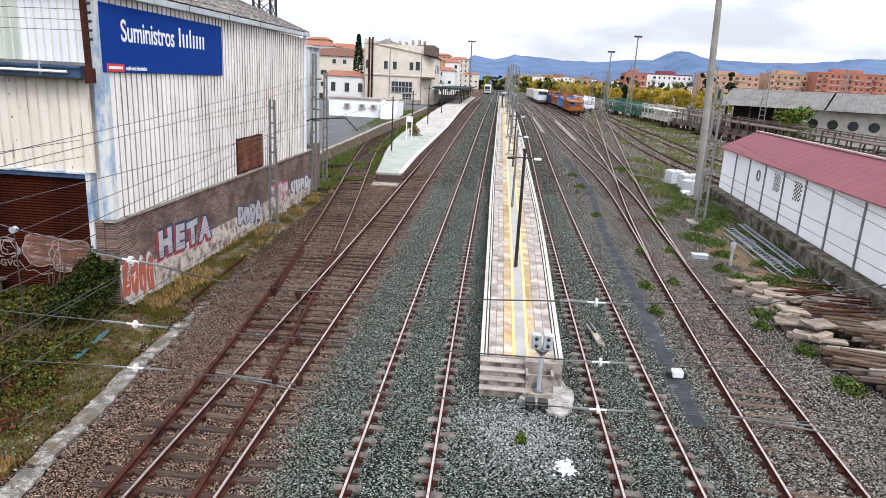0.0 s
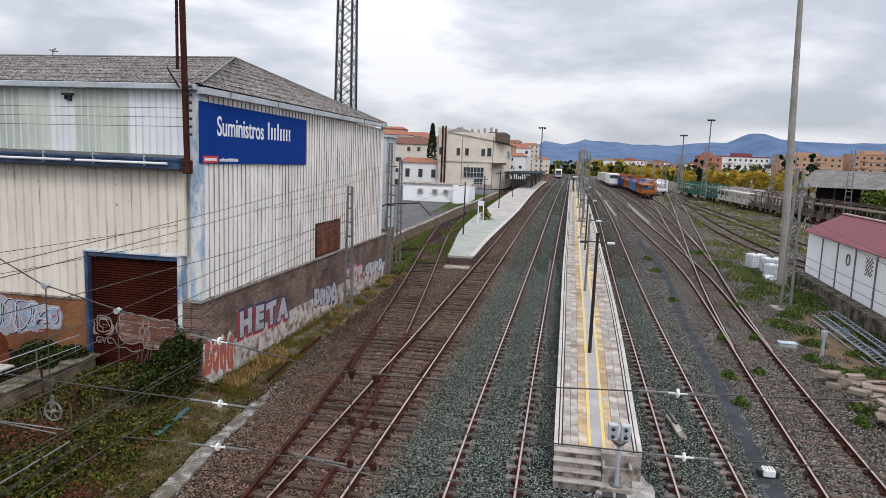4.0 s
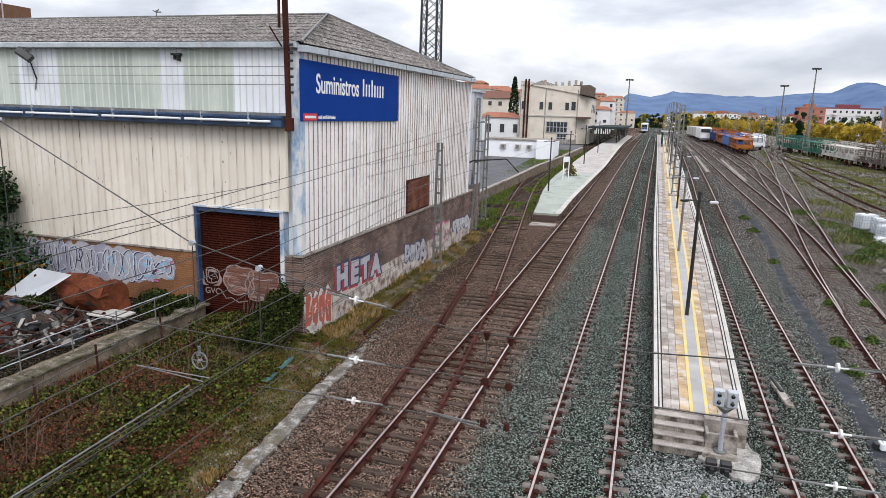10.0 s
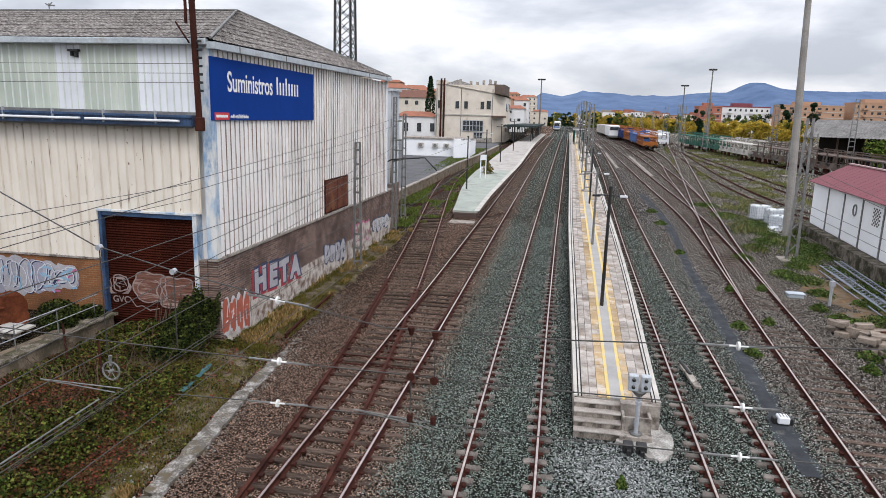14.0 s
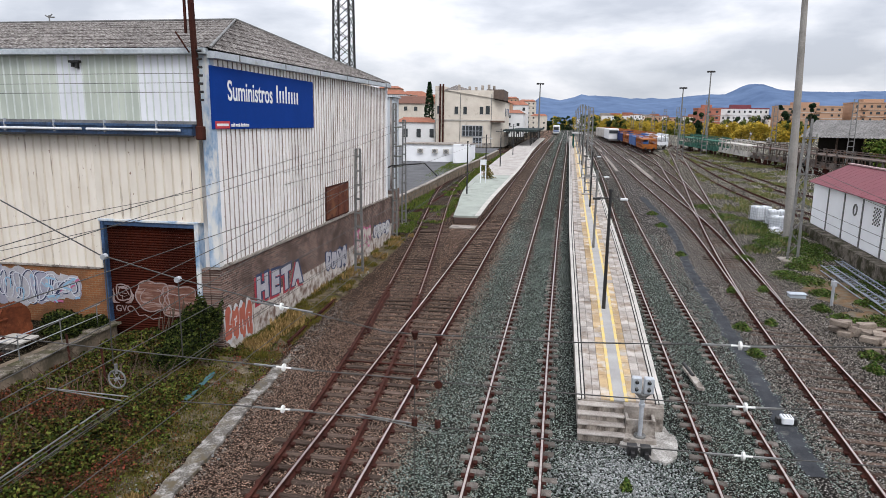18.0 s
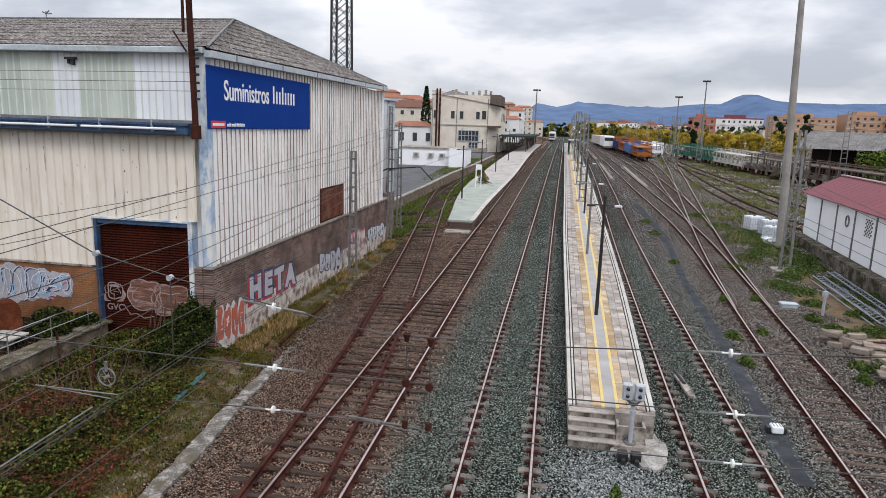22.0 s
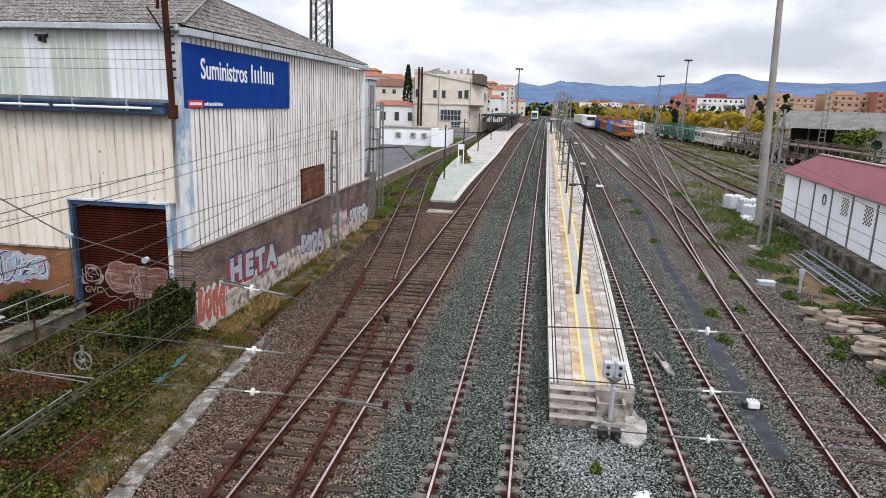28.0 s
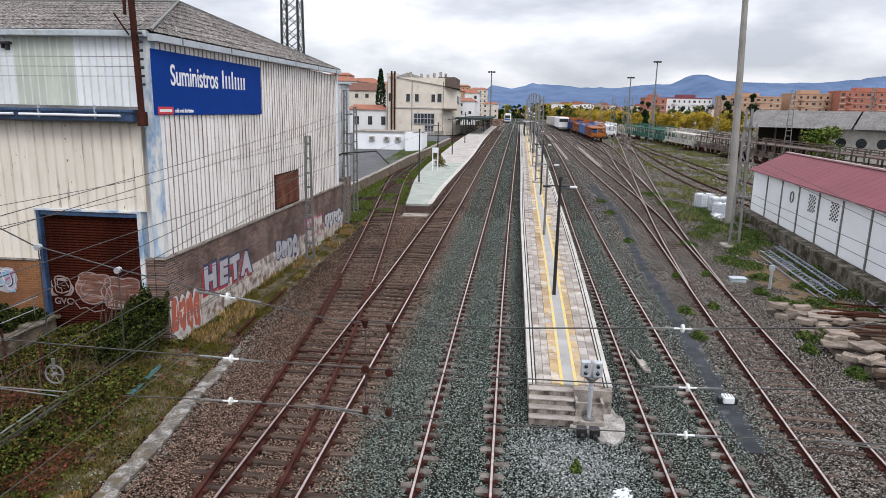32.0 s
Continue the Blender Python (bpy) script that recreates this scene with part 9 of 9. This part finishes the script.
def word_piece(name, label, word, m, x0, x1, za, zb, h, layers, seed):
    """A painted word, each letter in several layers (paint, swelling, shift along, shift up)."""
    rr_ = random.Random(seed)
    t = thing(name, tuple(m @ Vector((x0, 0, za))), label, "graffiti", "graffiti")
    w = (x1 - x0) / len(word)
    for k, ch in enumerate(word):
        cx, cz = x0 + w * (k + 0.5), za + (zb - za) * (k + 0.5) / len(word)
        turn_ = Matrix.Rotation(rr_.uniform(-0.12, 0.12), 4, "Z")
        for q, (paint, swell, sx, sz) in enumerate(layers):
            cu = bpy.data.curves.new("painted_letter", "FONT")
            cu.body, cu.size, cu.offset, cu.extrude, cu.align_x = ch, 1.0, swell, 0.002, "CENTER"
            ob = new("painted_letter", cu)
            me = bpy.data.meshes.new_from_object(ob.evaluated_get(bpy.context.evaluated_depsgraph_get()))
            bpy.data.objects.remove(ob)
            bpy.data.curves.remove(cu)
            me.materials.clear()
            me.materials.append(paint)
            me.transform(m @ Matrix.Translation((cx + sx, -0.006 - 0.005 * q, cz - h / 2 + sz)) @ Matrix.Rotation(radians(90), 4, "X") @ turn_ @ Matrix.Diagonal((w * 1.25, h / 0.72, 1, 1)))
            hang(new("painted_letter", me), t)
    return t


SM = Matrix.Translation((WX + 0.036, 0, 0)) @ Matrix.Rotation(radians(90), 4, "Z")
word_piece("graffiti_letters", "white capital letters outlined in dark blue with red shadows on brick", "HETA", SM, 24.5, 29.2, 1.68, 1.40, 0.92, [(PAINT_RED, 0.13, -0.10, -0.06), (PAINT_BLUE, 0.125, 0.05, 0.03), (PAINT_SILVER, 0.065, 0, 0)], 50)
tag_piece("graffiti_letters", "orange block letters edged in white on the wall", SM, 21.95, 24.1, 1.0, 0.62, 4, 1.42, PAINT_ORANGE, PAINT_WHITE, None, 60)
tag_piece("graffiti_letters", "silver blue letters with dark outlines on the wall", SM, 32.4, 35.8, 1.12, 0.85, 4, 1.1, PAINT_SILVER, PAINT_BLUE, None, 70)
tag_piece("graffiti_letters", "pink scrawl on the whitish wall", SM, 37.2, 40.6, 1.4, 1.2, 4, 1.2, RENDER_WALL, PAINT_PINK, None, 80)
tag_piece("graffiti_letters", "black and white letters at the wall's far end", SM, 41.3, 45.3, 1.3, 1.0, 4, 0.95, PAINT_WHITE, PAINT_BLUE, None, 90)
GM = Matrix.Translation((0, WY0 + 0.085, 0))
FADED = surf("faded pink spray paint", (0.24, 0.125, 0.095), (0.085, 0.03, 0.02), 0.8, 0, 9, 1.5, (0.6, 1, 7), stain=(0.36, 0.26, 0.23), stain_at=0.56)
FADED_LINE = surf("faded white spray paint", (0.36, 0.30, 0.29), (0.22, 0.15, 0.14), 0.8, 0, 14, 1.4)
gg = tag_piece("graffiti_letters", "small faded tag on the brown shutter", GM, -15.85, -15.1, 1.95, 1.9, 1, 0.6, SHUTTER, FADED_LINE, None, 97)
letters("tag_letters", "GVC", 0.34, GM @ Matrix.Translation((-15.78, -0.02, 1.28)) @ Matrix.Rotation(radians(90), 4, "X"), FADED_LINE, gg)
FM = Matrix.Translation((0, WY0 - 0.022, 0))
PAINT_LILAC = surf("lilac spray paint", (0.36, 0.355, 0.43), (0.25, 0.25, 0.32), 0.7, 0, 20, 2, relief=0)
PAINT_PALE = surf("pale outline paint", (0.66, 0.68, 0.72), (0.50, 0.52, 0.57), 0.7, 0, 20, 2, relief=0)


def stroke(m, pts, width, lift, material, parent, name="paint_stroke"):
    """A painted line of the given width along points (along, up) on a wall."""
    v_, f_ = [], []
    for i, p in enumerate(pts):
        p0, p1 = pts[max(i - 1, 0)], pts[min(i + 1, len(pts) - 1)]
        d = Vector((p1[0] - p0[0], p1[1] - p0[1]))
        d = d.normalized() if d.length > 1e-6 else Vector((1, 0))
        n_ = Vector((-d.y, d.x)) * width / 2
        v_ += [m @ Vector((p[0] + n_.x, -lift, p[1] + n_.y)), m @ Vector((p[0] - n_.x, -lift, p[1] - n_.y))]
    f_ = [(i * 2, i * 2 + 1, i * 2 + 3, i * 2 + 2) for i in range(len(pts) - 1)]
    return raw(name, v_, f_, material, parent)


def loop(cx, cz, w, h, seed, turn=1.0, n_=30):
    """An uneven rounded outline, open by a little unless turn is 1."""
    r_ = random.Random(seed)
    p1, p2 = r_.uniform(0, 6.28), r_.uniform(0, 6.28)
    a0 = r_.uniform(0, 6.28)
    out = []
    for k in range(n_ + 1):
        a = a0 + 2 * math.pi * turn * k / n_
        q = 0.5 * (1 + 0.16 * math.sin(2 * a + p1) + 0.11 * math.sin(3 * a + p2)) / max(abs(math.cos(a)), abs(math.sin(a))) ** 0.45
        out.append((cx + w * q * math.cos(a), cz + h * q * math.sin(a)))
    return out


# cloud-like throw-up on the shutter
cg = thing("graffiti_letters", (-13.8, WY0 + 0.06, 1.6), "faded pinkish cloud lettering with a pale outline on brown shutter", "graffiti", "graffiti")
for cx, cz, w_, h_, n_, sd_ in ((-14.25, 1.92, 1.35, 1.15, 5, 3), (-13.2, 1.78, 1.55, 1.2, 6, 8), (-15.42, 2.0, 0.62, 0.62, 3, 11)):
    ring_ = []
    for k in range(n_ * 10):
        a = 2 * math.pi * k / (n_ * 10)
        q = 0.5 * (0.86 + 0.16 * abs(math.sin(n_ * a / 2 + sd_))) / max(abs(math.cos(a)), abs(math.sin(a))) ** 0.5
        ring_.append((cx + w_ * q * math.cos(a), cz + h_ * q * math.sin(a)))
    if w_ > 1:
        raw("paint_fill", [GM @ Vector((cx, -0.004 - 0.001 * n_, cz))] + [GM @ Vector((p[0], -0.004 - 0.001 * n_, p[1])) for p in ring_], [(0, k + 1, (k + 1) % len(ring_) + 1) for k in range(len(ring_))], FADED, cg)
    stroke(GM, ring_ + ring_[:1], 0.05, 0.014, FADED_LINE, cg, "paint_outline")
    stroke(GM, loop(cx, cz, w_ * 0.6, h_ * 0.55, sd_, 0.8), 0.035, 0.016, FADED_LINE, cg)
stroke(GM, [(-15.1, 1.5), (-14.85, 1.15), (-14.6, 1.2), (-14.3, 1.05), (-13.9, 1.15)], 0.04, 0.014, FADED_LINE, cg)

for gx0, gx1, lb, sd_ in ((-22.8, -17.2, "silver block lettering with pale and blue outlines on orange brick", 110), (-26.6, -22.8, "dull silver lettering with blue outlines on the orange brick", 120)):
    wp = thing("graffiti_letters", (gx0, WY0 - 0.03, 1.9), lb, "graffiti", "graffiti")
    rg = random.Random(sd_)
    span = gx1 - gx0
    for k in range(9):
        f_ = (k + 0.5) / 9
        hh = 1.5 * (1 - (0.45 * max(0, f_ - 0.55) / 0.45 if sd_ == 110 else 0))
        blob(FM, gx0 + span * f_, 2.78 - hh / 2 - (0.45 * max(0, f_ - 0.5) if sd_ == 110 else 0), span / 9 * 1.35, hh, 0.002 + 0.0003 * k, PAINT_SILVER if k % 3 else PAINT_LILAC, wp, sd_ * 3 + k, square=0.7)
    for k in range(20):
        f_ = (k + 0.5) / 20
        cx = gx0 + span * f_
        hh = 1.3 * (1 - (0.5 * max(0, f_ - 0.55) / 0.45 if sd_ == 110 else 0))
        cz = 2.72 - hh / 2 - (0.4 * max(0, f_ - 0.5) if sd_ == 110 else 0) + rg.uniform(-0.08, 0.08)
        w_ = span / 13 * rg.uniform(0.7, 1.6)
        out = loop(cx, cz, w_, hh * rg.uniform(0.55, 0.95), sd_ * 5 + k, rg.choice((1.0, 0.8, 0.9)))
        stroke(FM, [(p[0] + 0.035, p[1] - 0.03) for p in out], 0.045, 0.007 + 0.0003 * k, PAINT_BLUE if k % 2 == 0 else PAINT_LILAC, wp)
        stroke(FM, out, 0.032, 0.016 + 0.0003 * k, PAINT_PALE, wp)
        if k % 2:
            stroke(FM, loop(cx + rg.uniform(-0.1, 0.1), cz + rg.uniform(-0.3, 0.3) * hh, w_ * 0.5, hh * 0.35, sd_ * 9 + k, 0.7), 0.05, 0.020, rg.choice((PAINT_BLUE, PAINT_LILAC, PAINT_SKY)), wp)
    for k in range(16):
        f_ = rg.uniform(0.72, 1.0) if sd_ == 110 else rg.uniform(0, 1)
        cx, cz = gx0 + span * f_, 2.0 + rg.uniform(-0.55, 0.45)
        a = rg.uniform(-0.6, 0.9)
        ln = rg.uniform(0.15, 0.42)
        stroke(FM, [(cx, cz), (cx + ln * 0.5 * math.cos(a), cz + ln * 0.5 * math.sin(a) + 0.03), (cx + ln * math.cos(a), cz + ln * math.sin(a))], rg.uniform(0.05, 0.11), 0.022 + 0.0005 * k, rg.choice((PAINT_SKY, PAINT_SKY, PAINT_PALE, PAINT_PINK, PAINT_BLUE)), wp)

# ---- construction site beyond the warehouse ----
cb = thing("building_under_construction", (-124, 92, 2), "brown apartment building under construction with scaffolding", "building")
SITE_X = -120.0
BROWN = surf("brown facade", (0.22, 0.12, 0.075), (0.15, 0.085, 0.055))
part("core", box(B(), -165, SITE_X - 2.5, 92, 110, 2, 27.0), BROWN, cb)
part("parapet", box(B(), -165, SITE_X - 6, 91.9, 92.3, 25.6, 28.6), PALE_CONCRETE, cb, "white parapet panel")
for k in range(8):
    part("floor_edge", box(B(), -165.2, SITE_X - 2.0, 91.4, 92.0, 4.6 + k * 3.1, 4.95 + k * 3.1), PALE_CONCRETE, cb)
for k in range(8):
    part("window", box(B(), SITE_X - 9 - (k % 4) * 5, SITE_X - 6.5 - (k % 4) * 5, 91.9, 92.05, 19.6 + 3.1 * (k // 4), 21.2 + 3.1 * (k // 4)), GLASS_DARK, cb)
for k in range(10):
    part("scaffold_pole", rod(B(), (SITE_X - 8.4 + k * 1.1, 90.6, 2), (SITE_X - 8.4 + k * 1.1, 90.6, 29.6 - 0.25 * k), 0.05, 5), GALV, cb)
for k in range(14):
    part("scaffold_deck", box(B(), SITE_X - 9, SITE_X + 1.8, 90.3, 91.2, 3 + k * 2.0, 3.12 + k * 2.0), DULL_STEEL if k % 2 else OLD_SLEEPER, cb)
cr = thing("tower_crane", (-110.5, 92, 2), "green tower crane with a lattice mast", "crane")
GREEN_ST = surf("crane green", (0.04, 0.20, 0.13))
for sx in (-0.9, 0.9):
    for sy in (-0.9, 0.9):
        part("mast_leg", beam(B(), (-110.5 + sx, 92 + sy, 2), (-110.5 + sx, 92 + sy, 44), 0.16, 0.16), GALV, cr)
for k in range(28):
    z = 2 + k * 1.5
    part("lacing", beam(B(), (-111.4, 91.1, z), (-109.6, 91.1, z + 1.5), 0.1, 0.1), GALV, cr)
    part("lacing", beam(B(), (-109.6, 91.1, z), (-111.4, 91.1, z + 1.5), 0.1, 0.1), GALV, cr)
part("cabin", box(B(), -113, -111.4, 91, 93, 33, 35.5, 0.1), GREEN_ST, cr)
part("slewing_ring", rod(B(), (-110.5, 92, 35.6), (-110.5, 92, 36.4), 1.3, 12), GREEN_ST, cr)
part("jib", beam(B(), (-150, 104, 48), (-100, 89, 48), 0.8, 1.0), GREEN_ST, cr)
part("climbing_frame", box(B(), -111.5, -109.5, 91, 93, 36.4, 40.5, 0.1), GREEN_ST, cr)

for y in (9.0, 11.2, 13.3, 15.1):
    t = thing("rail_stake", (-11.25, y, 0.1), "short stake carrying the old fence rail", "stake", "fence stakes")
    part("stake", rod(B(), (-11.13 - 0.04 * (y - 8.4), y, ground_z(-11.2, y) - 0.1), (-11.13 - 0.04 * (y - 8.4), y, 0.76), 0.025, 6), RUST, t)
